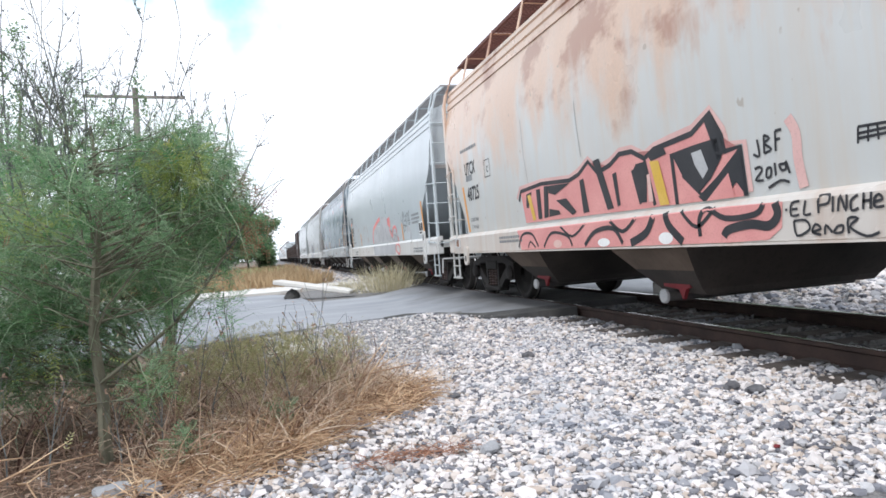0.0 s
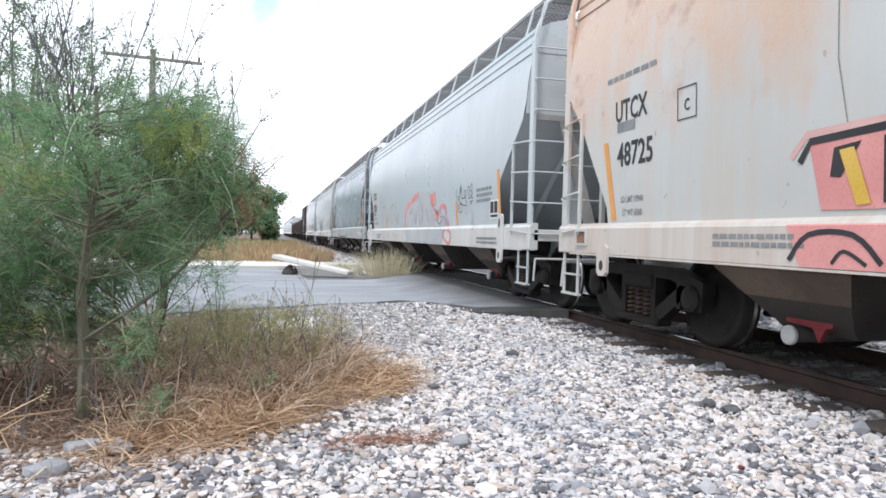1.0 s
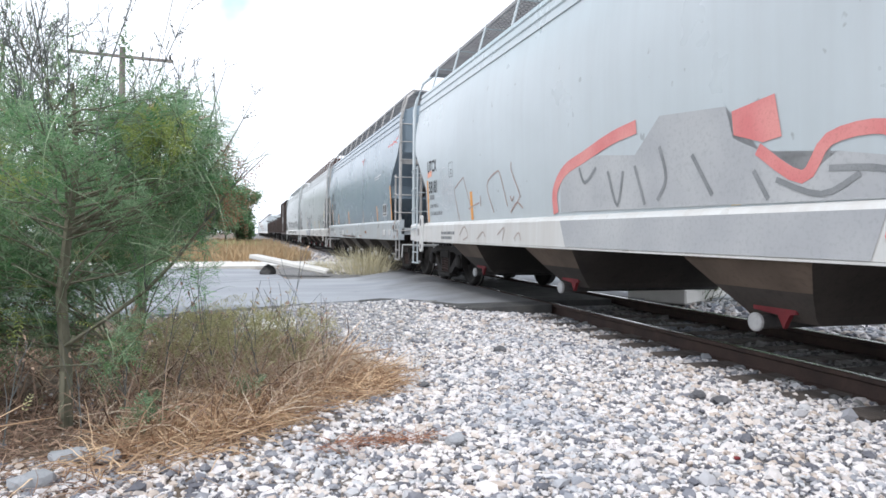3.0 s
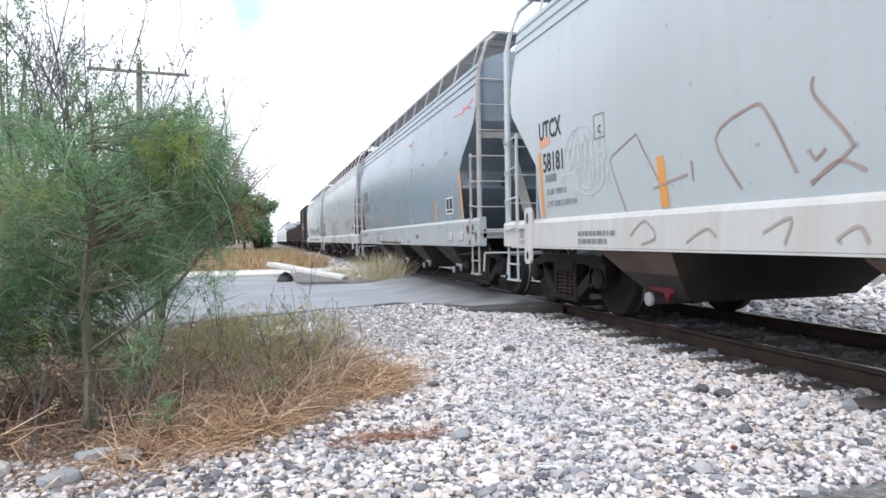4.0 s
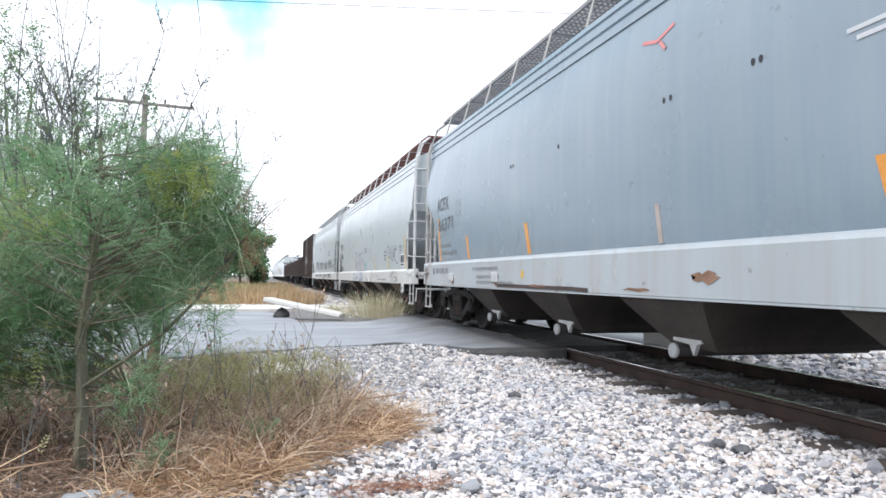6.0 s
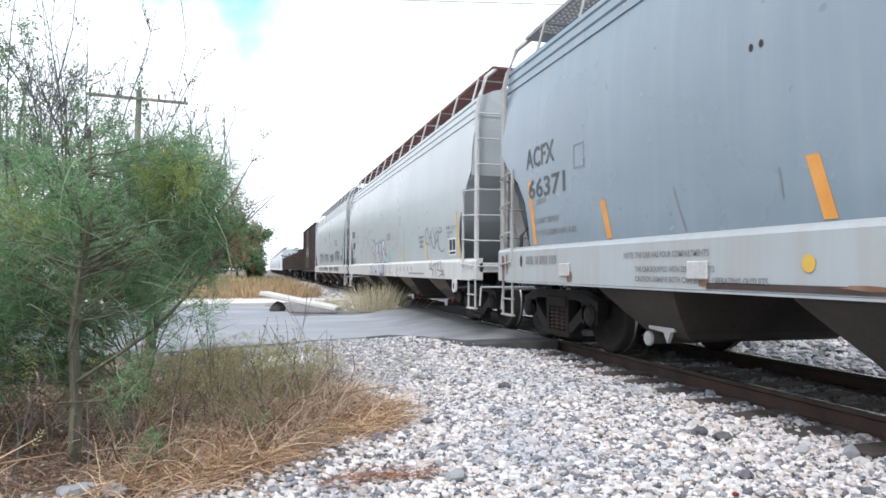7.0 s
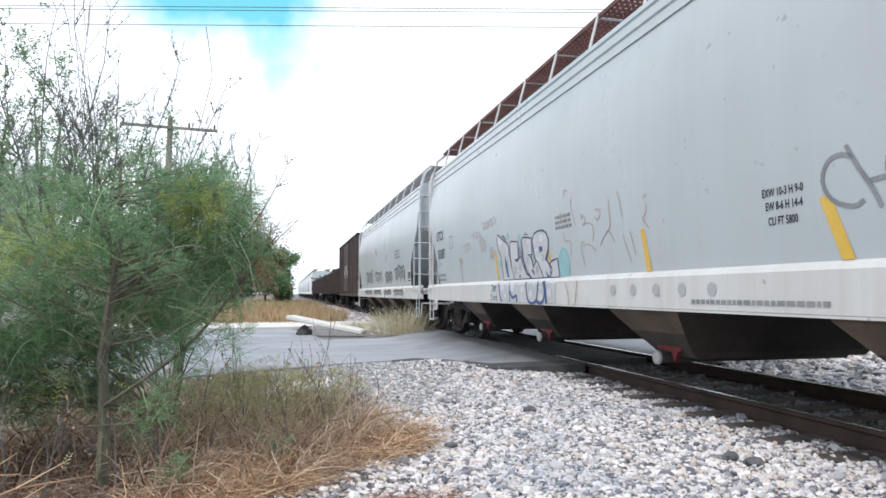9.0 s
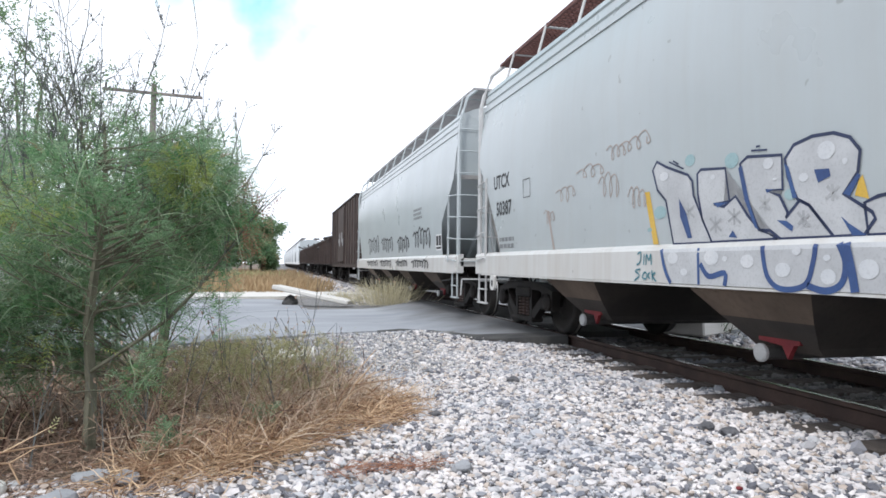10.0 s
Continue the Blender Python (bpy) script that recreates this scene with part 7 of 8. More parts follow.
box_car(79.6, 12.2)
gondola(93.2, 15.0)
gondola(109.5, 15.0)
gondola(125.8, 15.0)
at = 142.2
for k in range(8):
    lab = "distant pale hopper car in the freight train"
    hopper_car(lab, at, 15.4, 1.19, P_WHITE if k % 2 else P_GREY, P_SILL, (3.0, 7.7, 12.4), M_WALKGREY, CUT_STRAIGHT, CUT_TAIL, detail=False)
    at += 16.7


# ---- plants ----
def blades(name, roots, ways, lengths, widths, material, bend=0.0, parent=None):
    """Narrow leaves or grass blades: each a strip of two quads from its root along its way, drooping by bend."""
    n = len(roots)
    roots, ways = np.asarray(roots, float), np.asarray(ways, float)
    ways = ways / np.maximum(np.linalg.norm(ways, axis=1, keepdims=True), 1e-6)
    side = np.cross(ways, rng.normal(0, 1, (n, 3)))
    side = side / np.maximum(np.linalg.norm(side, axis=1, keepdims=True), 1e-6) * np.asarray(widths).reshape(-1, 1) / 2
    lengths = np.asarray(lengths).reshape(-1, 1)
    mid = roots + ways * lengths * 0.55
    tip = roots + ways * lengths + np.array([0, 0, -1.0]) * lengths * bend
    V = np.stack([roots - side * 0.5, roots + side * 0.5, mid + side, mid - side, tip], 1).reshape(-1, 3)
    k = np.arange(n)[:, None] * 5
    Q = (k + [0, 1, 2, 3]).tolist() + (k + [3, 2, 4]).tolist()
    return soup(name, V.tolist(), Q, material, parent)


def stems(name, roots, ways, lengths, widths, material, bend=0.3, wave=0.2, parent=None, cuts=5):
    """Thin curved stalks: strips that taper, wander and droop towards their tips."""
    n = len(roots)
    p = np.asarray(roots, float).copy()
    w = np.asarray(ways, float)
    w = w / np.maximum(np.linalg.norm(w, axis=1, keepdims=True), 1e-6)
    side = np.cross(w, rng.normal(0, 1, (n, 3)))
    side = side / np.maximum(np.linalg.norm(side, axis=1, keepdims=True), 1e-6)
    step = np.asarray(lengths).reshape(-1, 1) / cuts
    half = np.asarray(widths).reshape(-1, 1) / 2
    floor = np.minimum(p[:, 2], 0.015)
    ring = []
    for k in range(cuts + 1):
        h = half * (1 - 0.75 * k / cuts)
        ring += [p - side * h, p + side * h]
        w = w + rng.normal(0, wave, (n, 3)) + np.array([0, 0, -bend]) * (k + 1) / cuts
        w = w / np.maximum(np.linalg.norm(w, axis=1, keepdims=True), 1e-6)
        p = p + w * step
        p[:, 2] = np.maximum(p[:, 2], floor)
    V = np.stack(ring, 1).reshape(-1, 3)
    m = 2 * (cuts + 1)
    base = np.arange(n)[:, None] * m
    F = np.concatenate([base + [2 * k, 2 * k + 1, 2 * k + 3, 2 * k + 2] for k in range(cuts)])
    return soup(name, V.tolist(), F.tolist(), material, parent)


def sprays(name, roots, ways, lengths, material, parent=None, pairs=7, leaf=0.2, droop=0.25):
    """Feathery leaves: two rows of small leaflets along each stalk."""
    n = len(roots)
    R, w = np.asarray(roots, float), np.asarray(ways, float)
    w = w / np.maximum(np.linalg.norm(w, axis=1, keepdims=True), 1e-6)
    s = np.cross(w, rng.normal(0, 0.35, (n, 3)) + (0, 0, 1.0))
    s = s / np.maximum(np.linalg.norm(s, axis=1, keepdims=True), 1e-6)
    L = np.asarray(lengths).reshape(-1, 1, 1)
    f = ((np.arange(pairs) + 0.6) / pairs)[None, :, None]
    at = R[:, None] + w[:, None] * L * f + np.array([0, 0, -1.0]) * L * droop * f * f
    size = L * leaf * (1.15 - 0.75 * np.abs(f - 0.4))
    rows = []
    for e in (-1, 1):
        d = e * s[:, None] * 0.85 + w[:, None] * 0.5
        tip = at + d * size + np.array([0, 0, -0.15]) * size
        mid = at + d * size * 0.5
        rows.append(np.stack([at, mid + w[:, None] * size * 0.17, tip, mid - w[:, None] * size * 0.17], 2))
    V = np.concatenate(rows, 1).reshape(-1, 3)
    F = np.arange(len(V)).reshape(-1, 4)
    return soup(name, V.tolist(), F.tolist(), material, parent)


def branch_paths(rnd, start, way, length, radius, depth, out, tips, spread=0.6, up=0.15, kids=(3, 5), kid=(0.4, 0.7), wave=0.12):
    """Grows crooked limbs: out gets (points, radii), tips gets points and ways along the finest twigs."""
    steps = max(3, int(length / 0.16))
    p, w = Vector(start), Vector(way).normalized()
    pts, rad = [p.copy()], [radius]
    for k in range(steps):
        w = (w + Vector((rnd.gauss(0, wave), rnd.gauss(0, wave), rnd.gauss(0, 0.08) + up * 0.15))).normalized()
        p = p + w * length / steps
        pts.append(p.copy())
        rad.append(max(radius * (1 - 0.75 * (k + 1) / steps), 0.0018))
        if depth <= 1:
            tips.append((p.copy(), w.copy()))
    out.append((pts, rad))
    if depth:
        for _ in range(rnd.randint(*kids)):
            k = rnd.randint(max(1, steps // 3), steps)
            a = Vector((rnd.gauss(0, 1), rnd.gauss(0, 1), rnd.gauss(0, 0.6))).normalized()
            branch_paths(rnd, pts[k], (w + a * spread).normalized(), length * rnd.uniform(*kid), rad[k] * 0.7, depth - 1, out, tips, spread, up, kids, kid, wave)


def limbs(name, paths, material, parent, sides=4):
    bm = bmesh.new()
    for pts, rad in paths:
        tube(bm, pts, rad, sides)
    return part(name, bm, material, parent)


def feather_points(tips, per, reach, rnd_np):
    """Roots and ways of leaves round the twigs."""
    P = np.repeat(np.array([t[0][:] for t in tips]), per, 0)
    W = np.repeat(np.array([t[1][:] for t in tips]), per, 0)
    n = len(P)
    P = P + rnd_np.normal(0, reach, (n, 3))
    W = W * 0.7 + rnd_np.normal(0, 0.6, (n, 3)) + (0, 0, -0.15)
    return P, W


def main_bush():
    top = tagged(new("bush"), "feathery grey-green thorn bush with bare twigs above, beside the gravel", "bush")
    rnd, rn = random.Random(5), np.random.default_rng(5)
    wood, tips, bare = [], [], []
    base = Vector((-1.08, 4.5, 0.0))
    trunk = [base, base + Vector((0.0, 0.02, 0.4)), base + Vector((-0.03, 0.03, 0.8)), base + Vector((0.0, 0.05, 1.15)), base + Vector((0.05, 0.05, 1.6)), base + Vector((0.02, 0.1, 2.1))]
    wood.append((trunk, [0.042, 0.035, 0.031, 0.027, 0.02, 0.008]))
    for k in range(40):
        z = rnd.uniform(0.8, 1.9)
        a = rnd.uniform(0, 2 * math.pi)
        w = Vector((math.cos(a), 0.8 * math.sin(a), rnd.uniform(-0.1, 0.7)))
        branch_paths(rnd, base + Vector((0, 0.03, z)), w, rnd.uniform(0.55, 1.0) * (1.1 if z < 1.4 else 0.8), 0.008, 2, wood, tips, 0.7, 0.1, (2, 4))
    reach = [Vector(q) for q in ((-1.08, 4.5, 0.5), (-0.85, 4.48, 0.66), (-0.63, 4.48, 0.83), (-0.45, 4.5, 1.03), (-0.29, 4.5, 1.26), (-0.13, 4.52, 1.48), (0.1, 4.55, 1.72))]
    wood.append((reach, [0.014, 0.0125, 0.0115, 0.0095, 0.0075, 0.0045, 0.002]))
    for _ in range(30):
        k = rnd.randint(2, 5)
        branch_paths(rnd, reach[k], (rnd.uniform(-0.3, 0.7), rnd.gauss(0, 0.3), rnd.uniform(0.2, 1.0)), rnd.uniform(0.15, 0.4), 0.003, 0, bare, [], 0.5, 0.3)
    # limbs that carry the right-hand half of the crown
    for k in range(12):
        start = base + Vector((0.02, 0.05, rnd.uniform(1.15, 1.6)))
        branch_paths(rnd, start, (rnd.uniform(0.6, 1.0), rnd.gauss(0.1, 0.3), rnd.uniform(0.15, 0.6)), rnd.uniform(0.6, 0.95), 0.01, 2, wood, tips, 0.6, 0.1, (3, 4))
    # low limbs that fill the skirt of the bush
    for k in range(26):
        start = base + Vector((rnd.uniform(-0.5, 0.15), rnd.uniform(0.1, 0.5), rnd.uniform(0.3, 0.75)))
        branch_paths(rnd, start, (rnd.choice((-1.0, -0.6, 0.5)) * rnd.uniform(0.5, 1.0), rnd.gauss(0.1, 0.3), rnd.uniform(0.0, 0.5)), rnd.uniform(0.45, 0.85), 0.007, 2, wood, tips, 0.6, 0.1, (3, 4))
    edge = lambda z: np.interp(z, [0.4, 0.7, 1.1, 1.3, 1.55, 1.9, 2.1], [-0.75, -0.55, -0.36, -0.24, -0.2, -0.25, -0.45])  # noqa: E731
    wood = [w for w in wood if w[0][-1].x < edge(w[0][-1].z) + 0.1 or w[1][0] > 0.0125 or w[0] is reach]
    limbs("branch_work", wood, M_BARK, top)
    tips = [t for t in tips if 0.38 < t[0].z < 2.02 and t[0].x < edge(t[0].z) + 0.05 * math.sin(40 * t[0].z)]
    P = np.array([t[0][:] for t in tips])
    T = np.array([t[1][:] for t in tips])

    def spread(per, reach, share=1.0):
        k = np.repeat(np.arange(len(P)), per)
        k = k[rn.random(len(k)) < share]
        return P[k] + rn.normal(0, reach, (len(k), 3)), T[k] * 0.8 + rn.normal(0, 0.55, (len(k), 3)) + (0, 0, -0.1)

    R, W = spread(4, 0.045)
    # sun on the crown and shade in its clumps, put into leaf colour
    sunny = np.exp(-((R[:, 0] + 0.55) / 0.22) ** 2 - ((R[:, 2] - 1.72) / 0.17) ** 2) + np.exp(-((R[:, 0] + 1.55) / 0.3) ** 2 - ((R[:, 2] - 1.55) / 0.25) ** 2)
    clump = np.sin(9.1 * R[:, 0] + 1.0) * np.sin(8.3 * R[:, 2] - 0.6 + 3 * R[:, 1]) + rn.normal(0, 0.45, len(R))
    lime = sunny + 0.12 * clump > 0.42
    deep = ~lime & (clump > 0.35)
    dry = ~lime & ~deep & (rn.random(len(R)) < 0.025)
    for name, pick, mat in (("foliage", ~lime & ~deep & ~dry, M_LEAF), ("sunlit_foliage", lime, M_LEAF_LIME), ("shaded_foliage", deep, M_LEAF_DARK), ("red_foliage", dry, M_RUSTLEAF)):
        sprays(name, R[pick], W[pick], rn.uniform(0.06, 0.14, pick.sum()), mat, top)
    # darker leaves behind the outer ones, a painted shade inside the bush
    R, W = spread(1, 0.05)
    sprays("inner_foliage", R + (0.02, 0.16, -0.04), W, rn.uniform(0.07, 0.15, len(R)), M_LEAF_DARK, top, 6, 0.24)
    # long arching green twigs
    n = 2400
    k = rn.integers(0, len(P), n)
    D = rn.normal(0, 0.55, (n, 3)) + (0.1, -0.3, 0.35)
    stems("twig_spray", P[k] + rn.normal(0, 0.06, (n, 3)) + (0, -0.12, 0), D, rn.uniform(0.15, 0.6, n) * np.where(P[k][:, 2] < 0.85, 0.45, 1.0), rn.uniform(0.003, 0.0055, n), M_BROOM, 0.42, 0.12, top, 6)["kind"] = "stuff"
    # withered leaves at the end of the long limb
    n = 110
    Q = np.stack([rn.normal(-0.16, 0.08, n), rn.normal(4.55, 0.06, n), rn.uniform(1.25, 1.78, n)], -1)
    sprays("withered_leaves", Q, rn.normal(0, 0.4, (n, 3)) + (0, 0, -1.0), rn.uniform(0.05, 0.11, n), M_RUSTLEAF, top, 5, 0.3)
    # bare upright shoots with thorny side twigs
    none = []
    for x, z0, tipx, z1 in ((-1.53, 1.7, -1.78, 2.95), (-1.5, 1.7, -1.66, 3.0), (-1.28, 1.7, -1.22, 3.05), (-1.32, 1.8, -1.42, 2.8), (-1.12, 1.7, -1.07, 2.7), (-0.93, 1.6, -0.82, 2.98), (-0.76, 1.6, -0.54, 2.64), (-0.42, 1.6, -0.45, 2.36), (-0.3, 1.55, -0.2, 2.28), (-0.35, 1.5, 0.12, 2.08), (-1.2, 1.8, -1.28, 2.75), (-1.7, 1.6, -1.95, 2.9), (-1.22, 1.7, -1.15, 2.9)):
        y = rnd.uniform(4.5, 4.75)
        branch_paths(rnd, (x, y, z0), (tipx - x, 0.03, z1 - z0), (Vector((tipx, y, z1)) - Vector((x, y, z0))).length, 0.0075, 2, bare, none, 0.8, 0.4, (9, 13), (0.06, 0.17), 0.06)
    for _ in range(46):
        x = rnd.choice((rnd.uniform(-1.75, -1.0), rnd.uniform(-1.4, -1.1), rnd.uniform(-0.9, -0.2)))
        branch_paths(rnd, (x, rnd.uniform(4.5, 4.9), rnd.uniform(1.65, 2.0)), (rnd.gauss(0, 0.25), rnd.gauss(0, 0.2), 1), rnd.uniform(0.3, 0.75) * (1 if x < -1 else 0.6), 0.0045, 2, bare, none, 0.7, 0.4, (4, 7), (0.2, 0.4), 0.12)
    limbs("bare_growth", bare, M_TWIG, top, 3)
    return top


main_bush()


def side_bush():
    """The darker growth just behind, and beside, the first bush."""
    for label, spot, size, seed, mats in (
            ("dense green shrub behind the thorn bush", (-1.0, 6.5), (1.0, 2.0), 9, (M_LEAF_DARK, M_LEAF)),
            ("lime green feathery shrub at the verge", (-2.6, 5.2), (0.95, 1.5), 10, (M_LEAF, M_LEAF_LIME)),
            ("dusty green shrub beyond the track", (7.3, 9.3), (0.7, 0.95), 12, (M_LEAF_DARK, M_OLIVE)),
            ("dark leafy shrub at the verge", (-4.4, 8.4), (1.5, 2.9), 11, (M_LEAF_DARK, M_LEAF))):
        top = tagged(new("shrub"), label, "bush", "shrubs by the verge")
        rnd, rn = random.Random(seed), np.random.default_rng(seed)
        wood, tips = [], []
        for k in range(15):
            a = rnd.uniform(0, 2 * math.pi)
            w = Vector((0.7 * math.cos(a), 0.7 * math.sin(a), rnd.uniform(0.3, 1.4)))
            branch_paths(rnd, (spot[0] + rnd.gauss(0, 0.12), spot[1] + rnd.gauss(0, 0.12), 0.0), w, size[1] * rnd.uniform(0.5, 0.9), 0.013, 2, wood, tips, 0.7, 0.2, (2, 4))
        if spot[0] < 0:
            rim = -0.42 if spot[1] < 7 else -2.0
            tips = [t for t in tips if t[0].x < rim + 0.08 * math.sin(30 * t[0].z)]
            wood = [w for w in wood if w[0][-1].x < rim + 0.05]
        tips = [t for t in tips if t[0].z > 0.4]
        limbs("branch_work", wood, M_BARK, top, 3)
        P, W = feather_points(tips, 4, 0.06, rn)
        P[:, 2] = np.maximum(P[:, 2], 0.35)
        h = rn.random(len(P)) < 0.55
        sprays("foliage", P[h], W[h], rn.uniform(0.1, 0.19, h.sum()), mats[0], top, 6, 0.22)
        sprays("outer_foliage", P[~h], W[~h], rn.uniform(0.09, 0.17, (~h).sum()), mats[1], top, 6, 0.2)
        n = 500
        k = rn.integers(0, len(tips), n)
        stems("twig_spray", np.array([tips[j][0][:] for j in k]), rn.normal(0, 0.4, (n, 3)) + (-0.2, 0, 0.6), rn.uniform(0.2, 0.5, n), rn.uniform(0.004, 0.007, n), M_BROOM, 0.4, 0.12, top)["kind"] = "stuff"


side_bush()


def tree(label, x, y, tall, wide, seed, leaf, bare=0.15, leaf_size=0.09, per=10, rim=1000.0):
    """A tapered trunk with crooked limbs and a crown of small leaves with gaps."""
    top = tagged(new("tree"), label, "tree", "trees behind the road")
    rnd, rn = random.Random(seed), np.random.default_rng(seed)
    wood, tips = [], []
    trunk = [Vector((x, y, 0)), Vector((x + rnd.gauss(0, 0.1), y, tall * 0.2)), Vector((x + rnd.gauss(0, 0.15), y, tall * 0.42)), Vector((x + rnd.gauss(0, 0.2), y, tall * 0.66)), Vector((x + rnd.gauss(0, 0.3), y, tall * 0.9))]
    wood.append((trunk, [tall * 0.022, tall * 0.018, tall * 0.013, tall * 0.006, tall * 0.0015]))
    for k in range(15):
        a = rnd.uniform(0, 2 * math.pi)
        w = Vector((wide * 0.9 * math.cos(a), wide * 0.9 * math.sin(a), tall * rnd.uniform(0.1, 0.62)))
        branch_paths(rnd, trunk[1].lerp(trunk[2], rnd.random()), w, w.length * rnd.uniform(0.55, 0.9), tall * 0.011, 2, wood, tips, 0.75, 0.15, (3, 4))
    wood = [w for w in wood if w[0][-1].x < rim + 0.2]
    tips = [t for t in tips if t[0].x < rim + 0.15 * math.sin(9 * t[0].z)]
    limbs("trunk", wood, M_BARK, top, 4)
    full = [t for t in tips if rnd.random() > bare]
    P, W = feather_points(full, per, leaf_size * 0.8, rn)
    P[:, 2] = np.maximum(P[:, 2], 0.4)
    blades("crown", P, W, rn.uniform(0.6, 1.4, len(P)) * leaf_size, rn.uniform(0.25, 0.5, len(P)) * leaf_size, leaf, 0.2, top)
    return top


tree("grey-green thorn tree with bare upper twigs", -4.4, 13.5, 5.4, 2.2, 21, M_FARLEAF, 0.3, 0.075, 16)
tree("green thorn tree beside the road", -1.3, 8.7, 3.1, 1.15, 22, M_FARLEAF, 0.2, 0.06, 20, -0.35)
tree("tall grey-green tree behind the bushes", -7.5, 15.5, 5.2, 2.6, 23, M_FARLEAF, 0.2, 0.1, 12)
tree("dark rounded tree in the distance", -1.9, 62.0, 5.2, 2.7, 24, M_FARLEAF, 0.0, 0.3, 12)
tree("low dark tree in the distance", -3.6, 58.0, 4.2, 2.6, 29, M_FARLEAF, 0.0, 0.3, 12)
tree("low scrubby tree in the distance", -0.9, 60.0, 3.2, 1.6, 30, M_FARLEAF, 0.0, 0.26, 12)
tree("dark rounded tree in the distance", -6.5, 58.0, 7.0, 4.5, 25, M_FARLEAF, 0.0, 0.3, 12)
tree("dark rounded tree in the distance", -13.0, 52.0, 6.5, 4.5, 26, M_FARLEAF, 0.0, 0.3, 12)
tree("leafy tree beyond the track", 15.0, 14.0, 6.0, 3.2, 27, M_LEAF_DARK, 0.05, 0.16, 10)
tree("leafy tree beyond the track", 19.0, 22.0, 6.5, 3.5, 28, M_LEAF_DARK, 0.05, 0.18, 10)


def straw_and_weeds():
    rn = np.random.default_rng(31)

    def lay(name, label, kind, x, y, z, rise, length, width, material, bend, wave, tilt=0.8):
        n = len(x)
        W = np.stack([rn.normal(0.1, tilt, n), rn.normal(0, tilt, n), rn.uniform(*rise, n)], -1)
        ob = stems(name, np.stack([x, y, z], -1), W, rn.uniform(*length, n), rn.uniform(*width, n), material, bend, wave)
        tagged(ob, label, kind, kind="stuff")

    # flattened straw along the gravel's edge
    n = 6200
    t = rn.random(n) ** 0.8
    x = -0.75 + 1.75 * t + rn.normal(0, 0.22, n)
    y = 3.72 + 1.75 * t + rn.normal(0, 0.25, n)
    lump = np.sin(7.3 * x + 2.2 * np.sin(5 * y)) * np.sin(8.1 * y - 2.9 * x) + 0.5 * np.sin(19 * x + 13 * y)
    ok = (lump + rn.normal(0, 0.45, n) > -0.3) & (x < 1.3) & (y > 3.35) & (y > 3.5 + 0.95 * np.clip(x + 0.35, 0, 2) + rn.normal(0, 0.1, n))
    x, y = x[ok], y[ok]
    lay("straw", "flattened orange-brown straw at the edge of the gravel", "dry grass", x, y, 0.01 + rn.uniform(0, 0.05, len(x)), (-0.05, 0.4), (0.09, 0.38), (0.004, 0.011), M_STRAW, 0.15, 0.16)
    n = 230
    x, y = rn.normal(0.72, 0.2, n), rn.normal(3.7, 0.05, n)
    lay("fallen_needles", "thin patch of red-brown straw lying on the gravel", "dry grass", x, y, np.full(n, 0.035), (-0.05, 0.2), (0.05, 0.2), (0.004, 0.007), M_RUSTLEAF, 0.1, 0.2)
    n = 300
    x, y = rn.normal(0.85, 0.22, n), rn.normal(5.6, 0.22, n)
    lay("bent_straw", "pale bent straw standing at the edge of the gravel", "dry grass", x, y, np.zeros(n), (0.3, 1.0), (0.18, 0.5), (0.005, 0.011), M_PALESTRAW, 0.45, 0.14, 0.7)
    # standing and tangled dead stems under the bush
    n = 5200
    x, y = rn.uniform(-2.2, 1.0, n), rn.uniform(4.0, 7.4, n)
    clump = np.sin(5.1 * x + 2.0 * np.sin(3 * y)) * np.sin(4.3 * y + 1.7 * x) + 0.6 * np.sin(11 * x - 7 * y)
    ok = (x < 0.2 + 0.25 * (y - 4.2) + rn.normal(0, 0.15, n)) & (y > 4.1 + 0.6 * np.clip(x + 0.3, 0, 2)) & (clump + rn.normal(0, 0.6, n) > -0.15)
    x, y = x[ok], y[ok]
    lay("dead_weeds", "tangled red-brown dead weeds under the bush", "weeds", x, y, np.zeros(len(x)), (0.5, 1.2), (0.15, 0.62), (0.005, 0.016), M_DEADWEED, 0.35, 0.26, 0.6)
    n = 4600
    x, y = rn.uniform(-0.9, 1.2, n), rn.uniform(4.1, 6.6, n)
    x[:2000], y[:2000] = rn.normal(0.45, 0.35, 2000), rn.normal(5.5, 0.4, 2000)
    ok = (x < 0.35 + 0.35 * (y - 4.4)) & (y > 4.1 + 0.55 * np.clip(x, 0, 2))
    x, y = x[ok], y[ok]
    lay("standing_straw", "pale bent straw among the weeds", "dry grass", x, y, np.zeros(len(x)), (0.4, 1.1), (0.12, 0.5), (0.004, 0.013), M_PALESTRAW, 0.55, 0.28, 0.8)
    # coarse broken stems standing and leaning through the mound
    n = 620
    x, y = rn.normal(0.1, 0.6, n), rn.normal(5.3, 0.65, n)
    ok = (x < 0.3 + 0.4 * (y - 4.4)) & (y > 4.15 + 0.6 * np.clip(x, 0, 2)) & (x > -1.6)
    x, y = x[ok], y[ok]
    lay("broken_stems", "pale broken weed stems leaning over the dead weeds", "weeds", x, y, np.zeros(len(x)), (0.2, 1.0), (0.2, 0.6), (0.008, 0.015), M_PALESTRAW, 0.15, 0.1, 0.8)
    # low green weeds near the slab
    n = 2600
    x, y = rn.normal(-0.15, 0.5, n), rn.normal(6.4, 0.7, n)
    ok = x < 0.75 + 0.2 * (y - 6)
    x, y = x[ok], y[ok]
    n = len(x)
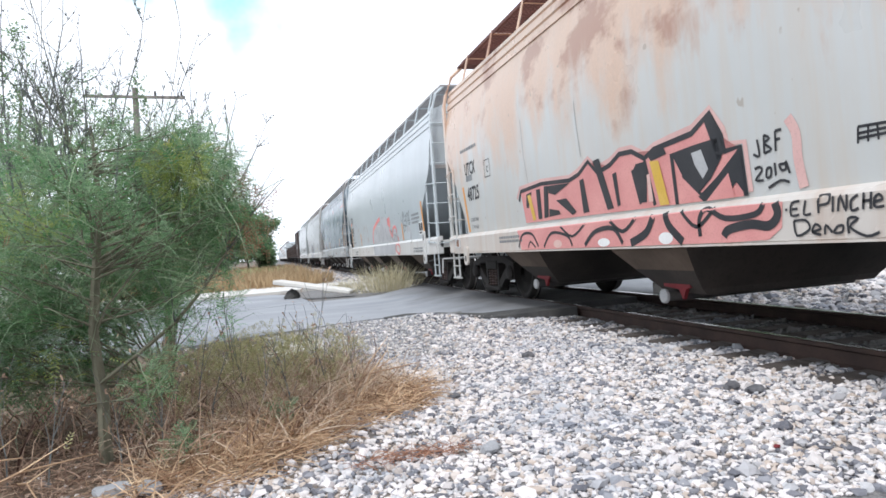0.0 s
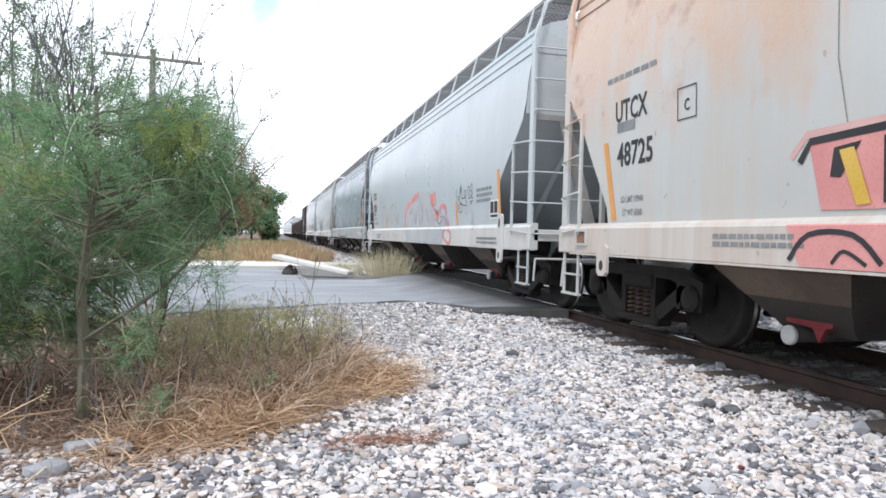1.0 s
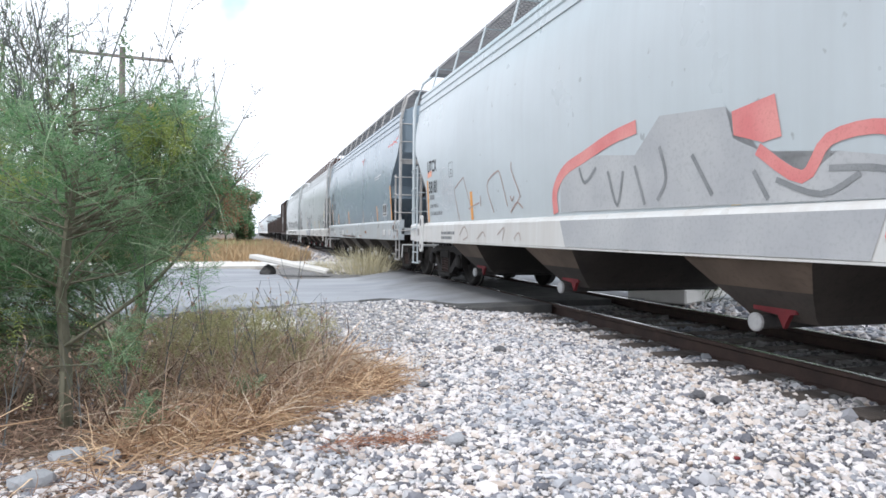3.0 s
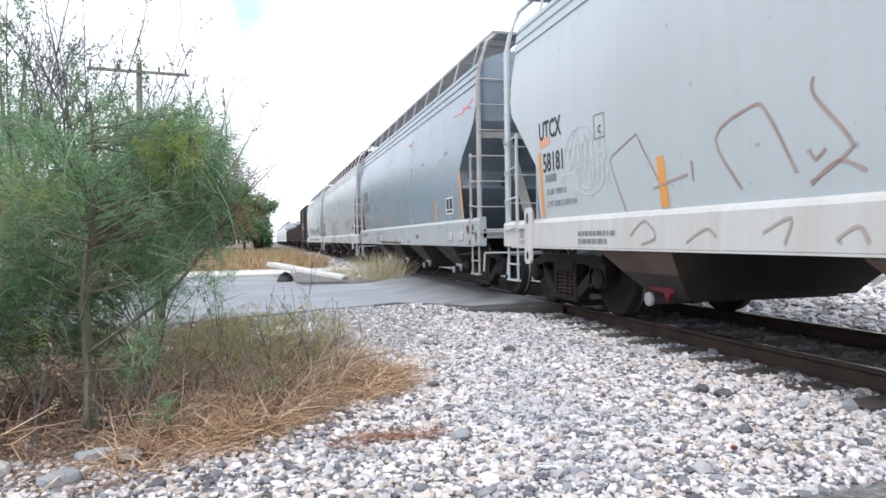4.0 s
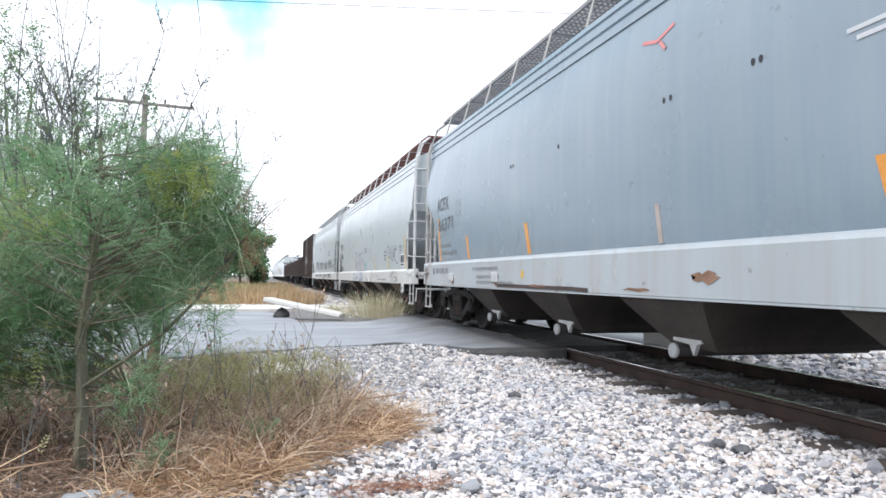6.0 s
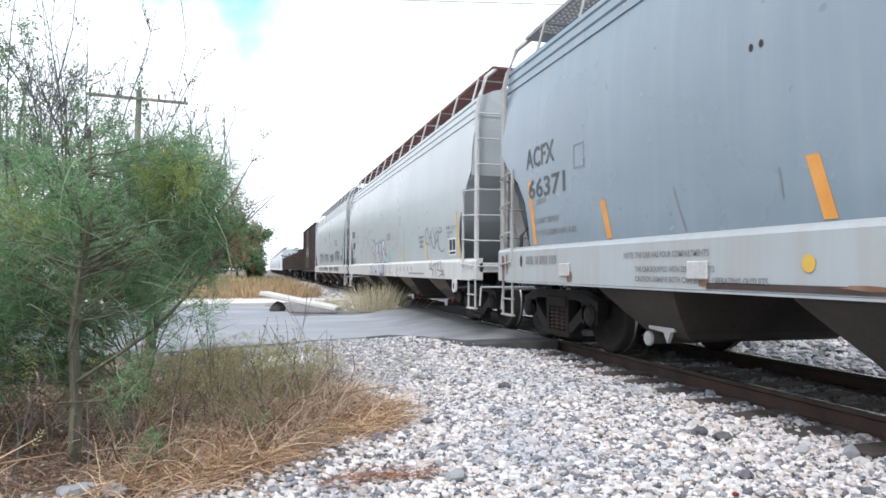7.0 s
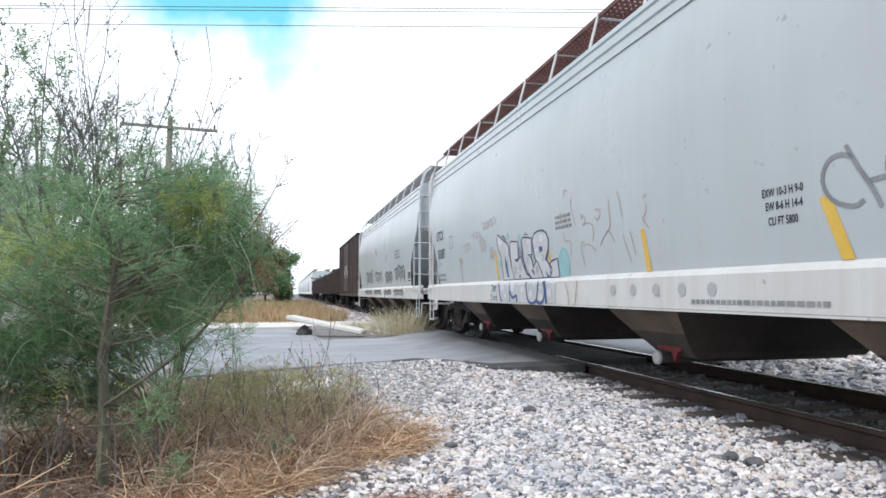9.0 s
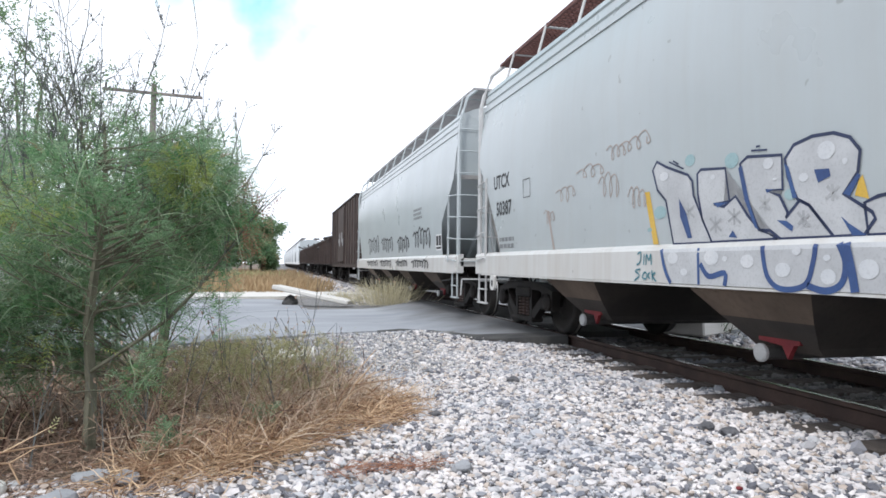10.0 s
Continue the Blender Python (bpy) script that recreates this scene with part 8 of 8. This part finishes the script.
    ob = sprays("green_weeds", np.stack([x, y, rn.uniform(0.05, 0.42, n)], -1), np.stack([rn.normal(0, 0.6, n), rn.normal(0, 0.6, n), np.ones(n)], -1), rn.uniform(0.05, 0.14, n), M_OLIVE, None, 5, 0.24)
    tagged(ob, "low yellow-green weeds at the verge", "weeds", kind="stuff")
    n = 60
    for x0, y0 in ((-0.6, 4.25), (-0.05, 4.75)):
        ob = sprays("green_sprout", np.stack([rn.normal(x0, 0.05, n), rn.normal(y0, 0.06, n), rn.uniform(0.03, 0.2, n)], -1), rn.normal(0, 0.6, (n, 3)) + (0, 0, 0.5), rn.uniform(0.06, 0.13, n), M_LEAF, None, 5, 0.28)
        tagged(ob, "small green sprout in the dead weeds", "weeds", "sprouts in the straw", "stuff")
    # dry litter and crumbs of earth in the shade of the bush
    n = 3500
    x, y = rn.uniform(-2.3, -0.5, n), rn.uniform(3.3, 5.2, n)
    lay("leaf_litter", "grey-brown twigs and litter on the earth", "litter", x, y, np.full(n, 0.012), (0.0, 0.2), (0.04, 0.22), (0.004, 0.008), M_DEADWEED, 0.1, 0.25)
    # fallen dead sticks
    for k, (a, b) in enumerate((((0.25, 5.5, 0.02), (1.15, 5.55, 0.22)), ((0.5, 5.2, 0.02), (0.95, 5.9, 0.42)), ((0.1, 5.9, 0.02), (0.3, 5.4, 0.38)), ((-1.75, 3.9, 0.02), (-1.05, 4.15, 0.16)), ((-1.5, 4.25, 0.02), (-1.2, 3.7, 0.06)), ((-1.9, 4.4, 0.02), (-1.35, 3.95, 0.24)), ((0.55, 5.1, 0.02), (0.8, 5.25, 0.36)))):
        bm = bmesh.new()
        a, b = Vector(a), Vector(b)
        tube(bm, [a, a.lerp(b, 0.5) + Vector((0, 0.02, 0.05)), b], [0.009, 0.007, 0.003], 4)
        tube(bm, [a.lerp(b, 0.5) + Vector((0, 0.02, 0.05)), a.lerp(b, 0.7) + Vector((0.1, 0, 0.15))], [0.005, 0.002], 4)
        tagged(finish(bm, "dry_stick", M_STRAW), "pale dry fallen stick in the straw", "stick", "fallen sticks")


straw_and_weeds()


def bare_stalk(x, y, tall, seed):
    """A thin dry weed stalk with a few dead leaves."""
    rnd = random.Random(seed)
    out = []
    branch_paths(rnd, (x, y, 0), (rnd.gauss(0, 0.08), 0.0, 1), tall, 0.006, 1, out, [], 0.5, 0.3, (4, 7))
    top = tagged(new("weed_stalk"), "thin bare dry weed stalk", "weed", "weed stalks")
    limbs("stalk", out, M_TWIG, top, 3)["kind"] = "stuff"
    pts = [p for path, _ in out for p in path[1:]]
    rn = np.random.default_rng(seed)
    P = np.array([rnd.choice(pts)[:] for _ in range(16)])
    blades("dead_leaf_spray", P, rn.normal(0, 1, (16, 3)), rn.uniform(0.02, 0.05, 16), rn.uniform(0.008, 0.016, 16), M_DEADWEED, 0.2, top)["kind"] = "stuff"


for k, (x, y, tall) in enumerate(((-0.41, 6.05, 1.0), (0.5, 6.1, 0.62), (-0.3, 5.6, 0.55), (-0.6, 5.2, 0.7), (0.15, 6.5, 0.6), (-1.55, 4.3, 0.5), (-1.3, 4.15, 0.42), (-0.2, 4.7, 0.5), (0.1, 5.0, 0.45), (0.35, 5.4, 0.5), (-0.75, 4.5, 0.55), (-0.5, 4.9, 0.6), (0.0, 5.7, 0.55), (-1.85, 4.2, 0.6), (-0.95, 4.3, 0.4), (0.6, 5.6, 0.42), (0.3, 6.0, 0.7))):
    bare_stalk(x, y, tall, 60 + k)


def grass_tuft(label, x, y, wide, tall, count, seed, material):
    rn = np.random.default_rng(seed)
    P = np.stack([x + rn.normal(0, wide / 3, count), y + rn.normal(0, 0.25, count), np.full(count, 0.08)], -1)
    W = np.stack([(P[:, 0] - x) * 0.9 + rn.normal(0, 0.22, count), rn.normal(0, 0.25, count), np.ones(count)], -1)
    return tagged(blades("grass_tuft", P, W, rn.uniform(0.3, 1.0, count) * tall, rn.uniform(0.006, 0.013, count), material, 0.12), label, "grass", "grass tufts", "stuff")


grass_tuft("tall dry yellow grass tuft beside the road", 3.05, 17.9, 1.15, 1.05, 720, 41, M_DRYGRASS)
grass_tuft("small dry grass tuft near the road edge", 2.1, 19.5, 0.9, 0.5, 300, 42, M_DRYGRASS)


def dry_field():
    rn = np.random.default_rng(51)
    n = 26000
    y = 25.5 + 50 * rn.random(n) ** 1.5
    x = rn.uniform(-14, 2.6, n)
    keep = x < 2.2 + 0.6 * np.sin(y * 0.7)
    x, y = x[keep], y[keep]
    W = np.stack([rn.normal(0, 0.35, len(x)), rn.normal(0, 0.3, len(x)), np.ones(len(x))], -1)
    ob = blades("field_grass", np.stack([x, y, np.zeros(len(x))], -1), W, rn.uniform(0.25, 0.9, len(x)), rn.uniform(0.02, 0.05, len(x)), M_FIELD, 0.15)
    tagged(ob, "tawny dry grass field beyond the road", "dry grass", kind="stuff")
    n = 1500
    y, x = rn.uniform(40, 58, n), rn.normal(-1.6, 1.3, n)
    W = np.stack([rn.normal(0, 0.4, n), rn.normal(0, 0.4, n), np.ones(n)], -1)
    ob = blades("green_scrub", np.stack([x, y, rn.uniform(0, 0.3, n)], -1), W, rn.uniform(0.2, 0.6, n), rn.uniform(0.05, 0.1, n), M_OLIVE, 0.2)
    tagged(ob, "low green scrub at the end of the field", "scrub", kind="stuff")


dry_field()


# ---- poles, wires, buildings ----
def utility_pole():
    top = tagged(new("utility_pole"), "dark wooden utility pole with one crossarm", "utility pole")
    bm = bmesh.new()
    tube(bm, [(0, 0, 0), (0, 0, 3.5), (0, 0, 7.0)], [0.14, 0.11, 0.085], 8)
    part("pole", bm, M_POLE, top)
    bm = bmesh.new()
    box(bm, -1.5, 1.5, -0.15, -0.07, 6.64, 6.73, 0.01)
    part("crossarm", bm, M_POLE, top)
    for x in (-1.4, -0.6, 0.6, 1.4):
        bm = bmesh.new()
        tube(bm, [(x, -0.12, 6.74), (x, -0.12, 6.88)], 0.035, 6)
        part("insulator", bm, M_DARKIRON, top)
    top.matrix_basis = pose(-3.93, 23.0, 0, 0, 0.6, 4)


utility_pole()


def wires():
    for k, (z, y) in enumerate(((10.25, 22.0), (10.85, 22.2), (11.05, 22.4))):
        bm = bmesh.new()
        tube(bm, [(x, y - 0.22 * x, z - 0.1 + 0.0001 * x * x) for x in range(-60, 61, 6)], 0.012, 4)
        tagged(finish(bm, "power_line", M_DARKIRON), "thin dark overhead power line", "wire", "overhead wires")


wires()


def line_pole(x):
    top = tagged(new("line_pole"), "tall wooden pole carrying the overhead wires", "utility pole", "wire poles")
    bm = bmesh.new()
    tube(bm, [(x, 22.5 - 0.22 * x, 0), (x, 22.5 - 0.22 * x, 11.6)], [0.18, 0.12], 8)
    part("pole", bm, M_TIE, top)
    bm = bmesh.new()
    for z in (10.51, 11.11, 11.31):
        box(bm, x - 0.05, x + 0.05, 21.9 - 0.22 * x, 22.55 - 0.22 * x, z - 0.1, z - 0.01)
    part("wire_arm", bm, M_TIE, top)


line_pole(-60)
line_pole(60)


def house():
    top = tagged(new("house"), "two-storey white house behind the trees", "house")
    bm = bmesh.new()
    box(bm, -5, 5, -3, 3, 0, 5.1, 0.02)
    part("wall", bm, M_CONCRETE, top)
    bm = bmesh.new()
    prism(bm, [(-3.4, 5.08), (3.4, 5.08), (0, 6.2)], -5.2, 5.2)
    bmesh.ops.recalc_face_normals(bm, faces=bm.faces[:])
    part("roof", bm, M_DULLGREY, top)
    for x in (-2.5, 1.5):
        bm = bmesh.new()
        box(bm, x - 0.6, x + 0.6, -3.05, -2.98, 3.4, 4.5)
        part("window", bm, M_DARKIRON, top)
    top.matrix_basis = pose(-14.6, 27.5, 0, 0, 0, 4)


house()


def yard_wall():
    """A low white wall with posts, seen through the bushes."""
    top = tagged(new("yard_wall"), "low white yard wall with square posts", "wall")
    bm = bmesh.new()
    box(bm, -3.2, 3.2, -0.1, 0.1, 0, 1.15, 0.02)
    part("wall", bm, M_ROADSTONE, top)
    for x in (-3.2, -1.05, 1.05, 3.2):
        bm = bmesh.new()
        box(bm, x - 0.16, x + 0.16, -0.16, 0.16, 0, 1.4, 0.02)
        part("post", bm, M_ROADSTONE, top)
    top.matrix_basis = pose(-8.2, 18.6, 0.02, 0, 0, 6)


yard_wall()


def motions():
    """The whole train rolls towards the camera at an even pace; its wheels turn with it."""
    for car, start in TRAIN:
        walk(car, [(t, pose(TRACK_X, start - SPEED * t, RAIL_Z)) for t in range(0, 11)])
    turn = SPEED / WHEEL_R
    for w, (x, y, z) in WHEELS:
        walk(w, [(k / 10, pose(x, y, z, math.degrees(turn * k / 10))) for k in range(0, 101)])


motions()
